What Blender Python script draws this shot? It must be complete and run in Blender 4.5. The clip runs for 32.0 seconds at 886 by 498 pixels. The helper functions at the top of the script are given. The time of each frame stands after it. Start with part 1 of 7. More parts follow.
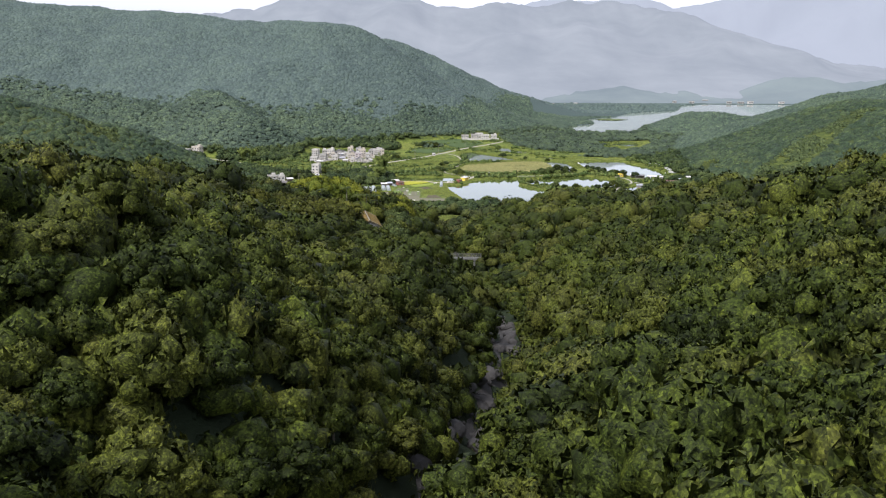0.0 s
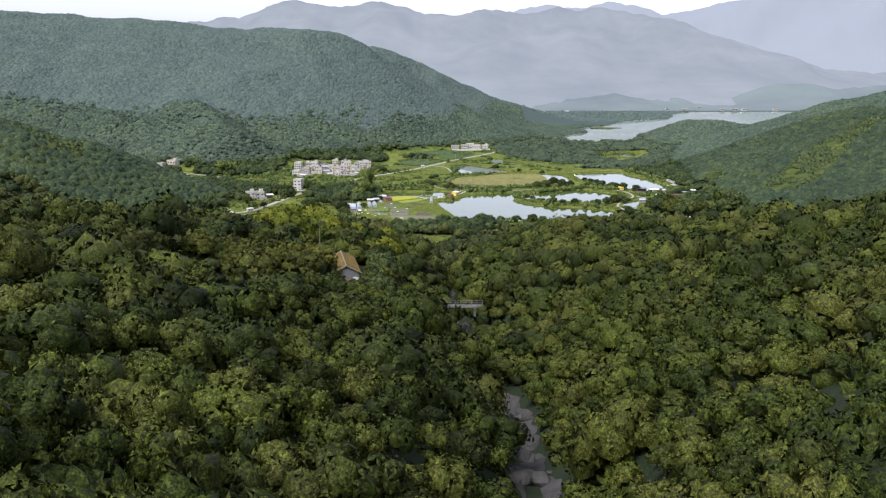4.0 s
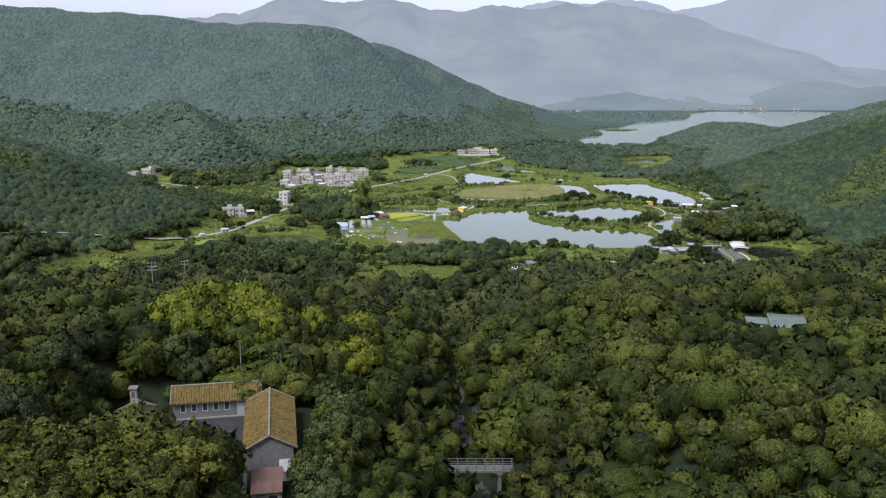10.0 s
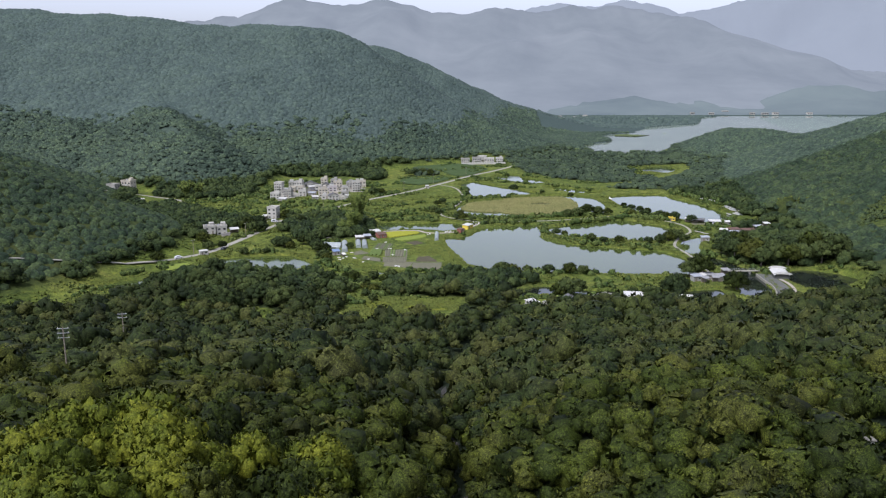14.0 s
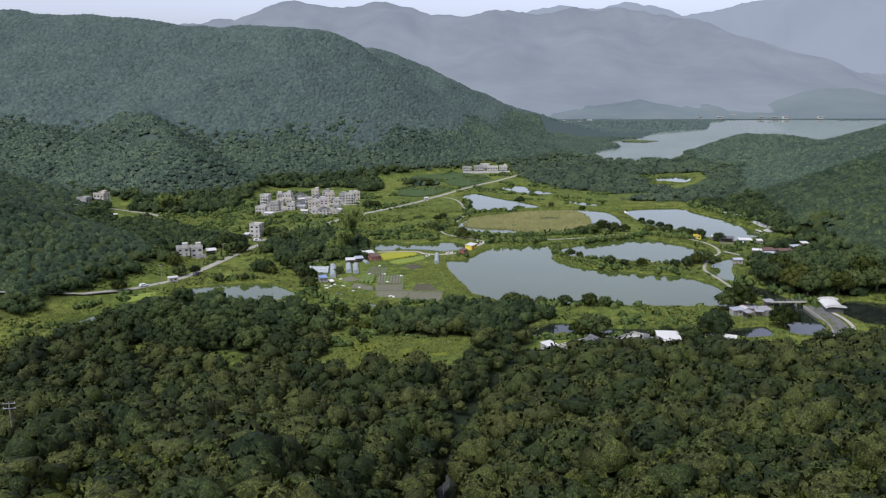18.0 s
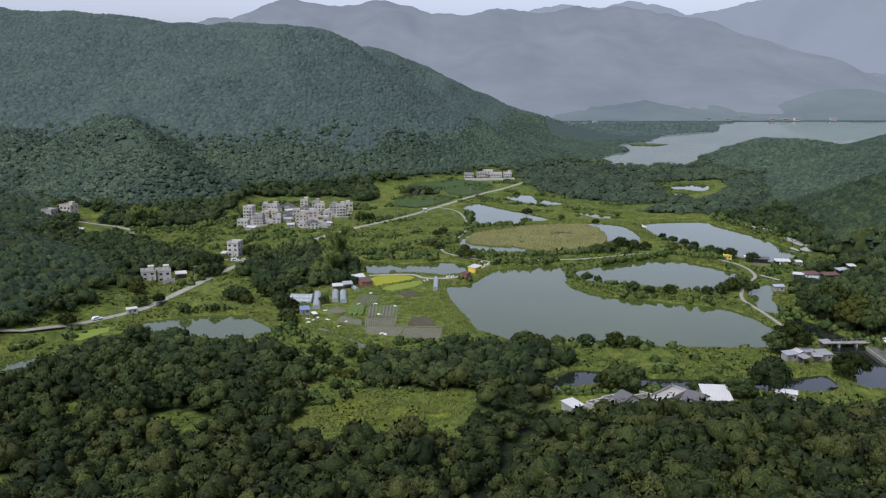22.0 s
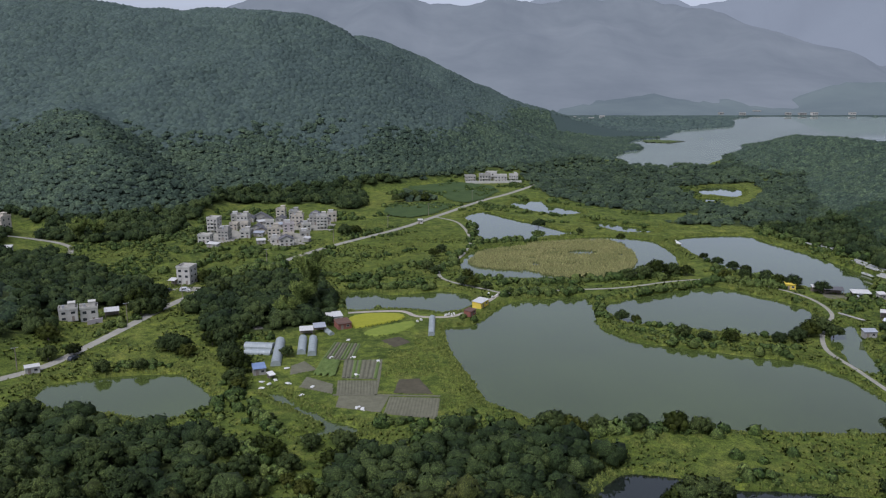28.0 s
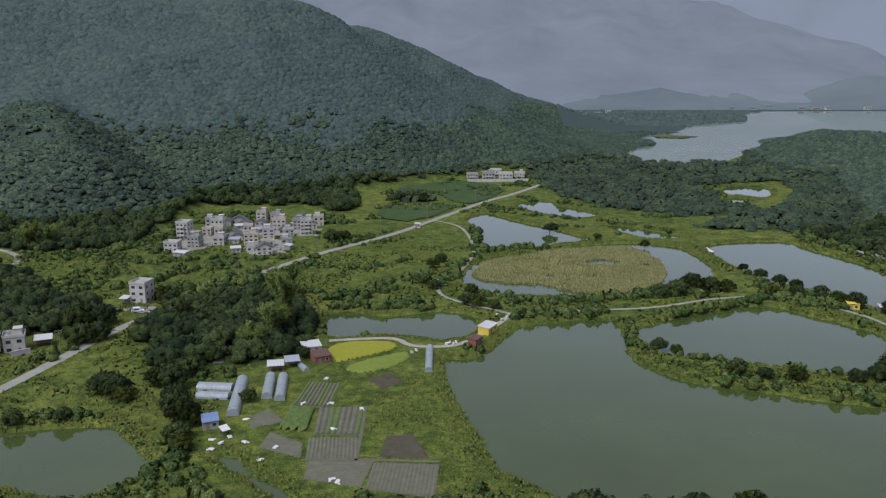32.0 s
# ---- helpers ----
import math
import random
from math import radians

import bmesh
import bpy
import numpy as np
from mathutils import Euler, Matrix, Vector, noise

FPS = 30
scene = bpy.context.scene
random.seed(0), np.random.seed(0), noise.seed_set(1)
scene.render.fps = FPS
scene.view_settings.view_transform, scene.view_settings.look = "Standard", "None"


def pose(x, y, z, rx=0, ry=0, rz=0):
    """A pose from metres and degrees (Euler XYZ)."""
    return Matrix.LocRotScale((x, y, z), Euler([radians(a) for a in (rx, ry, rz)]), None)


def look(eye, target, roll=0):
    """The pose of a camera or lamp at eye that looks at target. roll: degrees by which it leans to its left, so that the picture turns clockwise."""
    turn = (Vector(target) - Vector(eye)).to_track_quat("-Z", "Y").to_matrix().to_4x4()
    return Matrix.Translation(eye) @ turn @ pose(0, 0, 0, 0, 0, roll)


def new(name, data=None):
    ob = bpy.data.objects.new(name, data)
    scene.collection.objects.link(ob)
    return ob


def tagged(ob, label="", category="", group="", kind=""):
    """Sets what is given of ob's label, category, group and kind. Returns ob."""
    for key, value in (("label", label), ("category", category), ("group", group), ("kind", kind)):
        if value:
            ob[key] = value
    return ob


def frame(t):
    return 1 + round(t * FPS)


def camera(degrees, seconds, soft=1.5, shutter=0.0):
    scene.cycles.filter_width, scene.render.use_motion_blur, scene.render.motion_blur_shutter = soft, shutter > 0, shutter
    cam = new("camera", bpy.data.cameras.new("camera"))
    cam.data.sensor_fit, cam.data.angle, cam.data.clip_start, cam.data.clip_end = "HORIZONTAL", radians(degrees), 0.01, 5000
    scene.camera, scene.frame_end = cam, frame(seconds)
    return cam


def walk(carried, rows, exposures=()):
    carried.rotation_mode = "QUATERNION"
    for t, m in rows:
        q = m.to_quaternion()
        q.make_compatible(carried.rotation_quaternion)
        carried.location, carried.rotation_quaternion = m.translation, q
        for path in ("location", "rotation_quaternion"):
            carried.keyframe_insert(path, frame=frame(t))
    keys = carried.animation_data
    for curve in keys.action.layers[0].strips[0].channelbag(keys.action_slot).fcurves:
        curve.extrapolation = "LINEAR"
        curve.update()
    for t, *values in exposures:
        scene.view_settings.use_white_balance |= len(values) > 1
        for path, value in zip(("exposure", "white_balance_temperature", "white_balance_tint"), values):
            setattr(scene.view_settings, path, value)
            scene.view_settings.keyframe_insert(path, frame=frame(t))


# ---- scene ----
LENS = 55.68
cam = camera(LENS, 32.0, soft=1.2)
# seconds, eye x y z in metres, turn to the left, tilt, lean in degrees
PATH = [
    (0.0, 0.97, -455.19, 107.23, 0.313, -12.814, 0.211),
    (0.5, 0.59, -450.55, 107.07, 0.270, -12.664, 0.194),
    (1.0, 0.30, -445.72, 106.97, 0.273, -12.542, 0.123),
    (1.5, 0.12, -440.53, 106.93, 0.264, -12.464, 0.056),
    (2.0, -0.02, -434.93, 106.91, 0.245, -12.409, 0.048),
    (2.5, -0.12, -428.91, 106.88, 0.251, -12.376, 0.026),
    (3.0, -0.21, -422.62, 106.76, -0.456, -12.311, -0.089),
    (3.5, -0.43, -416.21, 106.70, -0.464, -12.295, -0.079),
    (5.5, 0.15, -387.86, 108.28, -0.301, -12.334, -0.040),
    (6.0, 0.29, -380.50, 108.17, -0.294, -12.353, -0.042),
    (6.5, 0.35, -373.09, 108.01, -0.261, -12.357, -0.017),
    (7.0, 0.36, -365.63, 107.87, -0.225, -12.367, -0.044),
    (7.5, 0.37, -358.16, 107.81, -0.227, -12.407, -0.078),
    (8.0, 0.41, -350.72, 107.81, -0.182, -12.440, -0.073),
    (8.5, 0.45, -343.40, 107.78, -0.148, -12.467, -0.054),
    (9.0, 0.47, -336.15, 107.73, -0.133, -12.488, -0.034),
    (9.5, 0.50, -328.93, 107.69, -0.100, -12.494, -0.062),
    (10.0, 0.54, -321.73, 107.65, -0.074, -12.479, -0.052),
    (10.5, 0.53, -314.55, 107.62, -0.037, -12.446, -0.059),
    (11.0, 0.48, -307.40, 107.58, -0.017, -12.417, -0.095),
    (11.5, 0.41, -300.27, 107.54, 0.015, -12.395, -0.129),
    (12.0, 0.40, -293.18, 107.46, 0.037, -12.375, -0.115),
    (12.5, 0.44, -286.18, 107.44, 0.058, -12.345, -0.092),
    (13.0, 0.47, -279.31, 107.37, 0.090, -12.309, -0.131),
    (13.5, 0.46, -272.52, 107.32, 0.111, -12.273, -0.112),
    (14.0, 0.39, -265.72, 107.29, 0.106, -12.242, -0.123),
    (14.5, 0.36, -258.83, 107.29, 0.107, -12.211, -0.086),
    (16.5, -0.58, -230.14, 106.93, 0.067, -12.108, -0.170),
    (17.0, -0.46, -222.71, 106.84, 0.078, -12.082, -0.141),
    (17.5, -0.29, -215.27, 106.76, 0.087, -12.047, -0.170),
    (18.0, -0.12, -207.89, 106.71, 0.108, -12.025, -0.208),
    (18.5, -0.01, -200.54, 106.69, 0.114, -12.000, -0.224),
    (19.0, 0.06, -193.18, 106.68, 0.116, -11.985, -0.225),
    (19.5, 0.08, -185.83, 106.69, 0.114, -11.996, -0.234),
    (20.0, 0.07, -178.57, 106.69, 0.099, -12.023, -0.258),
    (20.5, 0.06, -171.41, 106.69, 0.098, -12.036, -0.251),
    (21.0, 0.01, -164.26, 106.70, 0.116, -12.029, -0.232),
    (21.5, -0.07, -157.08, 106.75, 0.125, -12.023, -0.196),
    (22.0, -0.17, -149.82, 106.82, 0.116, -12.039, -0.149),
    (22.5, -0.19, -142.43, 106.88, 0.114, -12.070, -0.103),
    (23.0, -0.15, -134.94, 106.96, 0.094, -12.124, -0.068),
    (23.5, -0.09, -127.41, 107.05, 0.074, -12.182, -0.039),
    (24.0, -0.04, -119.97, 107.08, 0.066, -12.265, -0.041),
    (24.5, -0.03, -112.68, 107.03, 0.047, -12.308, -0.053),
    (25.0, 0.02, -105.40, 106.93, 0.056, -12.325, -0.042),
    (25.5, 0.07, -98.09, 106.74, 0.042, -12.350, -0.010),
    (27.5, -0.12, -67.05, 104.31, -0.001, -12.494, -0.036),
    (28.0, -0.05, -59.50, 103.53, 0.012, -12.486, -0.084),
    (28.5, -0.02, -52.03, 102.70, 0.000, -12.543, -0.092),
    (29.0, -0.06, -44.59, 101.90, -0.011, -12.563, -0.092),
    (29.5, -0.08, -37.09, 101.11, -0.016, -12.601, -0.109),
    (30.0, -0.10, -29.61, 100.29, -0.025, -12.616, -0.079),
    (30.5, -0.12, -22.17, 99.47, -0.026, -12.627, -0.095),
    (31.0, -0.14, -14.76, 98.64, -0.028, -12.665, -0.079),
    (31.5, -0.10, -7.38, 97.81, -0.014, -12.700, -0.094),
    (32.0, 0.00, 0.00, 97.00, 0.012, -12.738, -0.095),
]


def flown(x, y, z, yaw, tilt, lean):
    return pose(x, y, z, 90 + tilt, 0, yaw) @ pose(0, 0, 0, 0, 0, lean)


walk(cam, [(r[0], flown(*r[1:])) for r in PATH], exposures=[(0.0, 1.02, 5900, 21), (9.0, 0.73, 5700, 20), (19.0, 0.35, 5600, 20), (32.0, -0.08, 5500, 20)])
SKY, SUN = 0.15, 2.3

# ---------------------------------------------------------------- light
world = bpy.data.worlds.new("overcast_sky")
scene.world = world
world.use_nodes = True
wn, wl = world.node_tree.nodes, world.node_tree.links
wn.clear()
sky = wn.new("ShaderNodeTexSky")
sky.sky_type, sky.sun_disc = "NISHITA", False
sky.sun_elevation, sky.sun_rotation = radians(56), radians(-140)
sky.air_density, sky.dust_density, sky.ozone_density = 1.0, 2.2, 1.5
soft_sky = wn.new("ShaderNodeHueSaturation")
soft_sky.inputs["Saturation"].default_value = 0.3
bg = wn.new("ShaderNodeBackground")
bg.inputs["Strength"].default_value = SKY
wout = wn.new("ShaderNodeOutputWorld")
wl.new(sky.outputs[0], soft_sky.inputs["Color"])
wl.new(soft_sky.outputs[0], bg.inputs["Color"])
wl.new(bg.outputs[0], wout.inputs["Surface"])
sun = new("sun", bpy.data.lights.new("sun", "SUN"))
sun.data.energy, sun.data.angle, sun.data.color = SUN, radians(22), (1.0, 0.95, 0.87)
sun.matrix_world = look((-350, -420, 820), (0, 0, 0))


# ---------------------------------------------------------------- materials
def shader(name, rough=0.8, spec=0.3, metal=0.0):
    m = bpy.data.materials.new(name)
    m.use_nodes = True
    b = m.node_tree.nodes["Principled BSDF"]
    b.inputs["Roughness"].default_value = rough
    b.inputs["Specular IOR Level"].default_value = spec
    b.inputs["Metallic"].default_value = metal
    return m, m.node_tree.nodes, m.node_tree.links, b


def ramp(nodes, stops):
    r = nodes.new("ShaderNodeValToRGB")
    e = r.color_ramp.elements
    while len(e) < len(stops):
        e.new(0.5)
    for k, (at, c) in zip(e, stops):
        k.position, k.color = at, (*c, 1)
    return r


def noise_node(nodes, links, scale, detail=4, coords="Object", stretch=None, rough=0.6):
    t = nodes.new("ShaderNodeTexCoord")
    n = nodes.new("ShaderNodeTexNoise")
    n.inputs["Scale"].default_value, n.inputs["Detail"].default_value, n.inputs["Roughness"].default_value = scale, detail, rough
    if stretch:
        mp = nodes.new("ShaderNodeMapping")
        mp.inputs["Scale"].default_value = stretch
        links.new(t.outputs[coords], mp.inputs[0])
        links.new(mp.outputs[0], n.inputs["Vector"])
    else:
        links.new(t.outputs[coords], n.inputs["Vector"])
    return n


def mixed(nodes, links, kind, a, b, fac=1.0):
    m = nodes.new("ShaderNodeMix")
    m.data_type, m.blend_type = "RGBA", kind
    if hasattr(fac, "links"):
        links.new(fac, m.inputs[0])
    else:
        m.inputs[0].default_value = fac
    for s, v in ((m.inputs[6], a), (m.inputs[7], b)):
        if hasattr(v, "links"):
            links.new(v, s)
        else:
            s.default_value = (*v, 1)
    return m.outputs[2]


def bumped(nodes, links, b, height, strength, distance):
    bp = nodes.new("ShaderNodeBump")
    bp.inputs["Strength"].default_value, bp.inputs["Distance"].default_value = strength, distance
    links.new(height, bp.inputs["Height"])
    links.new(bp.outputs[0], b.inputs["Normal"])


def plain(name, lo, hi, scale=1.0, rough=0.8, spec=0.3, bump=0.3, dist=0.02, fine=9.0, metal=0.0, stretch=None):
    """Two scales of variation between two colours, with fine relief."""
    m, n, l, b = shader(name, rough, spec, metal)
    a = noise_node(n, l, scale, 5, stretch=stretch)
    f = noise_node(n, l, scale * fine, 3, stretch=stretch)
    mid = tuple((x + y) / 2 for x, y in zip(lo, hi))
    r1 = ramp(n, [(0.3, lo), (0.7, hi)])
    r2 = ramp(n, [(0.3, tuple(x * 0.8 for x in mid)), (0.7, tuple(min(1, x * 1.2) for x in mid))])
    l.new(a.outputs[0], r1.inputs[0])
    l.new(f.outputs[0], r2.inputs[0])
    c = mixed(n, l, "MIX", r1.outputs[0], r2.outputs[0], 0.4)
    l.new(c, b.inputs["Base Color"])
    if bump:
        bumped(n, l, b, f.outputs[0], bump, dist)
    return m


def leaves(name, dark, mid, light, spec=0.08, rough=0.65, patch=0.05, own=True, leafy=2.2, relief=0.9, depth=0.9, brown=0.0):
    """Foliage: each clump and each tree differs, with drifts of colour over the slope and fine leafy relief."""
    m, n, l, b = shader(name, rough, spec)
    geo = n.new("ShaderNodeNewGeometry")
    big = noise_node(n, l, patch, 3, "Object")
    tint = n.new("ShaderNodeAttribute")
    tint.attribute_name = "tint"
    info = n.new("ShaderNodeObjectInfo")
    add = n.new("ShaderNodeMath")
    add.operation = "MULTIPLY_ADD"
    add.inputs[1].default_value = 0.34
    l.new(geo.outputs["Random Per Island"], add.inputs[0])
    l.new(big.outputs[0], add.inputs[2])
    add2 = n.new("ShaderNodeMath")
    add2.operation = "MULTIPLY_ADD"
    add2.inputs[1].default_value = 0.5
    l.new(info.outputs["Random"] if own else tint.outputs["Fac"], add2.inputs[0])
    l.new(add.outputs[0], add2.inputs[2])
    sc = n.new("ShaderNodeMath")
    sc.operation = "MULTIPLY"
    sc.inputs[1].default_value = 0.8
    l.new(add2.outputs[0], sc.inputs[0])
    r = ramp(n, [(0.4, dark), (0.68, mid), (0.95, light)])
    l.new(sc.outputs[0], r.inputs[0])
    hue = r.outputs[0]
    if brown:
        dry = noise_node(n, l, patch * 1.7, 4, "Object", stretch=(1, 1, 0.3))
        both = n.new("ShaderNodeMath")
        both.operation = "MULTIPLY_ADD"
        both.inputs[1].default_value = 0.3
        l.new(info.outputs["Random"] if own else tint.outputs["Fac"], both.inputs[0])
        l.new(dry.outputs[0], both.inputs[2])
        share = ramp(n, [(0.6, (0, 0, 0)), (0.86, (brown, brown, brown))])
        l.new(both.outputs[0], share.inputs[0])
        hue = mixed(n, l, "MIX", hue, (0.072, 0.06, 0.018), share.outputs[0])
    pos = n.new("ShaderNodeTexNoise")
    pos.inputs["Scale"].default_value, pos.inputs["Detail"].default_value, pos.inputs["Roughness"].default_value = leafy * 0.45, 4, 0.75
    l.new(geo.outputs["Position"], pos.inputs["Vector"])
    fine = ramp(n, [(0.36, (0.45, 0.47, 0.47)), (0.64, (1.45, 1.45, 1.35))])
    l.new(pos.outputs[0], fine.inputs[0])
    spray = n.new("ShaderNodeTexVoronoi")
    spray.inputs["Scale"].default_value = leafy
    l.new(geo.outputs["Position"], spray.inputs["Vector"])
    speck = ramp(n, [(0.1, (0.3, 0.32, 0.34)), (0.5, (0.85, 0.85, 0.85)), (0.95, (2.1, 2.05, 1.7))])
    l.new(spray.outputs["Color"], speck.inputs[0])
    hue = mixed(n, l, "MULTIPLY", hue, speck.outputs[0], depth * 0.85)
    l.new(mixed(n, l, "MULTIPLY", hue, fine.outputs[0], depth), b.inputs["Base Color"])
    bumped(n, l, b, spray.outputs["Distance"], relief, -0.5)
    return m


def mossy(name):
    """Weathered clay tile with ochre lichen and dark moss in spots of two sizes."""
    m, n, l, b = shader(name, 0.92, 0.12)
    geo = n.new("ShaderNodeNewGeometry")
    out = None
    for scale, stops in ((3.4, [(0.36, (0.05, 0.042, 0.018)), (0.5, (0.125, 0.088, 0.03)), (0.66, (0.205, 0.148, 0.05))]), (0.55, [(0.35, (0.62, 0.7, 0.6)), (0.65, (1.2, 1.12, 1.0))])):
        t = n.new("ShaderNodeTexNoise")
        t.inputs["Scale"].default_value, t.inputs["Detail"].default_value, t.inputs["Roughness"].default_value = scale, 5, 0.75
        l.new(geo.outputs["Position"], t.inputs["Vector"])
        r = ramp(n, stops)
        l.new(t.outputs[0], r.inputs[0])
        out = r.outputs[0] if out is None else mixed(n, l, "MULTIPLY", out, r.outputs[0])
    l.new(out, b.inputs["Base Color"])
    return m


M = {}
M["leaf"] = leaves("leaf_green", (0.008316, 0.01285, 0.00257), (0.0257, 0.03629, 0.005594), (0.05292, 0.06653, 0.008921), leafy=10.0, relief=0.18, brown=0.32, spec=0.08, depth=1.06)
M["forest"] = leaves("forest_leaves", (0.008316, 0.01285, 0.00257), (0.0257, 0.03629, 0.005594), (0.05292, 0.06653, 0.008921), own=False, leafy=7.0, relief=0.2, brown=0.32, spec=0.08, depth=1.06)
# forest greens with some blue haze painted in for the lower slopes
M["lower_leaf"] = leaves("lower_forest_hazed_leaves", (0.009715, 0.01619, 0.005667), (0.0251, 0.03562, 0.01052), (0.04696, 0.05991, 0.01538), own=False, leafy=5.0, relief=0.25, brown=0.32, depth=1.06)
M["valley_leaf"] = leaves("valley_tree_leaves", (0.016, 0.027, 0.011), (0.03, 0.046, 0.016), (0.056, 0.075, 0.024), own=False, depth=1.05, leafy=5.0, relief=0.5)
# haze over the hills is put into these two paler, bluer leaf colours
M["far_forest"] = leaves("hill_forest_hazed_leaves", (0.04997, 0.07062, 0.06192), (0.05758, 0.08039, 0.06844), (0.06844, 0.09452, 0.07388), spec=0.1, rough=0.7, patch=0.016, own=False, leafy=0.35, relief=0.1, depth=0.25)
M["foot_forest"] = leaves("hill_foot_hazed_leaves", (0.02912, 0.0448, 0.03136), (0.04144, 0.0616, 0.04144), (0.06048, 0.08512, 0.04928), spec=0.1, rough=0.65, patch=0.02, own=False, leafy=0.9, relief=0.3, depth=0.65)
M["near_hill"] = leaves("near_hill_leaves", (0.017, 0.029, 0.015), (0.024, 0.039, 0.019), (0.042, 0.06, 0.024), spec=0.1, rough=0.65, patch=0.014, own=False, leafy=1.1, relief=0.3, depth=0.7)
M["scrub"] = leaves("hill_scrub_leaves", (0.0304, 0.0448, 0.0176), (0.0432, 0.0608, 0.0224), (0.0608, 0.08, 0.028), own=False, leafy=1.2, relief=0.3, depth=0.6)
M["bush"] = leaves("bush_leaves", (0.034, 0.057, 0.016), (0.061, 0.09, 0.024), (0.1, 0.126, 0.034), own=False, leafy=3.0, relief=0.4)
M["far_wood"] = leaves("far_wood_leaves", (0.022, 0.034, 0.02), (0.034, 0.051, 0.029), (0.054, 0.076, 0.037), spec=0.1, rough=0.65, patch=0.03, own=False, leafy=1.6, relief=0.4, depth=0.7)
M["olive_leaf"] = leaves("olive_leaf", (0.0264, 0.03168, 0.00528), (0.04928, 0.05544, 0.00792), (0.08096, 0.0836, 0.01232), leafy=5.0, relief=0.45)
M["dark_leaf"] = leaves("dark_leaf", (0.02, 0.031, 0.012), (0.038, 0.055, 0.018), (0.068, 0.087, 0.026), depth=1.05, leafy=6.0, relief=0.5)
M["yellow_leaf"] = leaves("yellow_leaf", (0.034, 0.049, 0.006), (0.068, 0.085, 0.008), (0.115, 0.124, 0.011), leafy=5.0, relief=0.2, depth=0.55)
M["bamboo"] = leaves("bamboo_leaf", (0.05, 0.074, 0.018), (0.084, 0.112, 0.026), (0.125, 0.15, 0.036), leafy=2.5, relief=0.15)
M["reed"] = leaves("reed_stalk", (0.125, 0.134, 0.048), (0.18, 0.182, 0.066), (0.235, 0.218, 0.088), own=False, spec=0.1, leafy=2.0, depth=0.5, relief=0.15)
M["grass"] = leaves("tall_grass", (0.05676, 0.07912, 0.0172), (0.09288, 0.117, 0.02322), (0.1273, 0.1428, 0.03096), own=False, spec=0.1, patch=0.03, leafy=3.0, relief=0.15, depth=0.45)
M["bark"] = plain("grey_bark", (0.09, 0.075, 0.06), (0.2, 0.17, 0.14), 2.0, 0.9, 0.1, 0.6)
M["palm_bark"] = plain("palm_bark", (0.16, 0.15, 0.12), (0.27, 0.25, 0.2), 2.0, 0.9, 0.1, 0.4, stretch=(1, 1, 6))
M["dark_paving"] = plain("dark_paving", (0.014, 0.015, 0.015), (0.042, 0.043, 0.041), 0.6, 0.85, 0.3, 0.4)
M["rock"] = plain("stream_rock", (0.014, 0.0135, 0.011), (0.07, 0.067, 0.058), 0.5, 0.85, 0.3, 0.6, 0.1)
M["road"] = plain("concrete_lane", (0.1957, 0.188, 0.1485), (0.3193, 0.302, 0.2385), 0.25, 0.9, 0.2, 0.3)
M["sand"] = plain("sandy_track", (0.25, 0.225, 0.175), (0.40, 0.36, 0.29), 0.3, 0.95, 0.1, 0.4)
M["soil"] = plain("dry_soil", (0.095, 0.093, 0.058), (0.16, 0.154, 0.1), 0.4, 0.95, 0.1, 0.6, 0.05)
M["dark_soil"] = plain("dark_soil", (0.055, 0.049, 0.03), (0.1, 0.089, 0.056), 0.4, 0.95, 0.1, 0.6, 0.05)
M["rice"] = plain("ripe_rice", (0.20, 0.212, 0.02), (0.29, 0.29, 0.03), 0.6, 0.9, 0.1, 0.9, 0.1, 12)
M["rice_green"] = plain("green_rice", (0.125, 0.17, 0.028), (0.2, 0.235, 0.04), 0.4, 0.9, 0.1, 0.9, 0.1, 12)
M["reed_field"] = plain("dark_green_reed", (0.034, 0.056, 0.018), (0.062, 0.092, 0.028), 0.12, 0.9, 0.1, 0.9, 0.15, 14)
M["crop"] = plain("crop_leaf", (0.06, 0.10, 0.02), (0.14, 0.18, 0.05), 1.2, 0.85, 0.2, 0.8, 0.1)

# ground: grass with drifts of tall weed, bare earth and, under the trees, litter darkened by painted shade
gm, n_, l_, b_ = shader("valley_ground", 0.95, 0.1)
wide, mid_, fine_ = noise_node(n_, l_, 0.012, 5), noise_node(n_, l_, 0.09, 6, rough=0.7), noise_node(n_, l_, 1.9, 5, rough=0.72)
r1_ = ramp(n_, [(0.32, (0.05, 0.072, 0.014)), (0.5, (0.094, 0.122, 0.023)), (0.68, (0.152, 0.162, 0.033))])
r2_ = ramp(n_, [(0.36, (0.032, 0.049, 0.011)), (0.52, (0.094, 0.12, 0.025)), (0.7, (0.172, 0.168, 0.047))])
l_.new(wide.outputs[0], r1_.inputs[0])
l_.new(mid_.outputs[0], r2_.inputs[0])
c_ = mixed(n_, l_, "MIX", r1_.outputs[0], r2_.outputs[0], 0.5)
r3_ = ramp(n_, [(0.34, (0.34, 0.38, 0.36)), (0.66, (1.6, 1.57, 1.35))])
l_.new(fine_.outputs[0], r3_.inputs[0])
c_ = mixed(n_, l_, "MULTIPLY", c_, r3_.outputs[0], 0.85)
tuft_ = noise_node(n_, l_, 0.33, 5, rough=0.7)
r4_ = ramp(n_, [(0.36, (0.46, 0.52, 0.5)), (0.5, (0.98, 0.98, 0.98)), (0.66, (1.55, 1.46, 1.15))])
l_.new(tuft_.outputs[0], r4_.inputs[0])
c_ = mixed(n_, l_, "MULTIPLY", c_, r4_.outputs[0], 0.9)
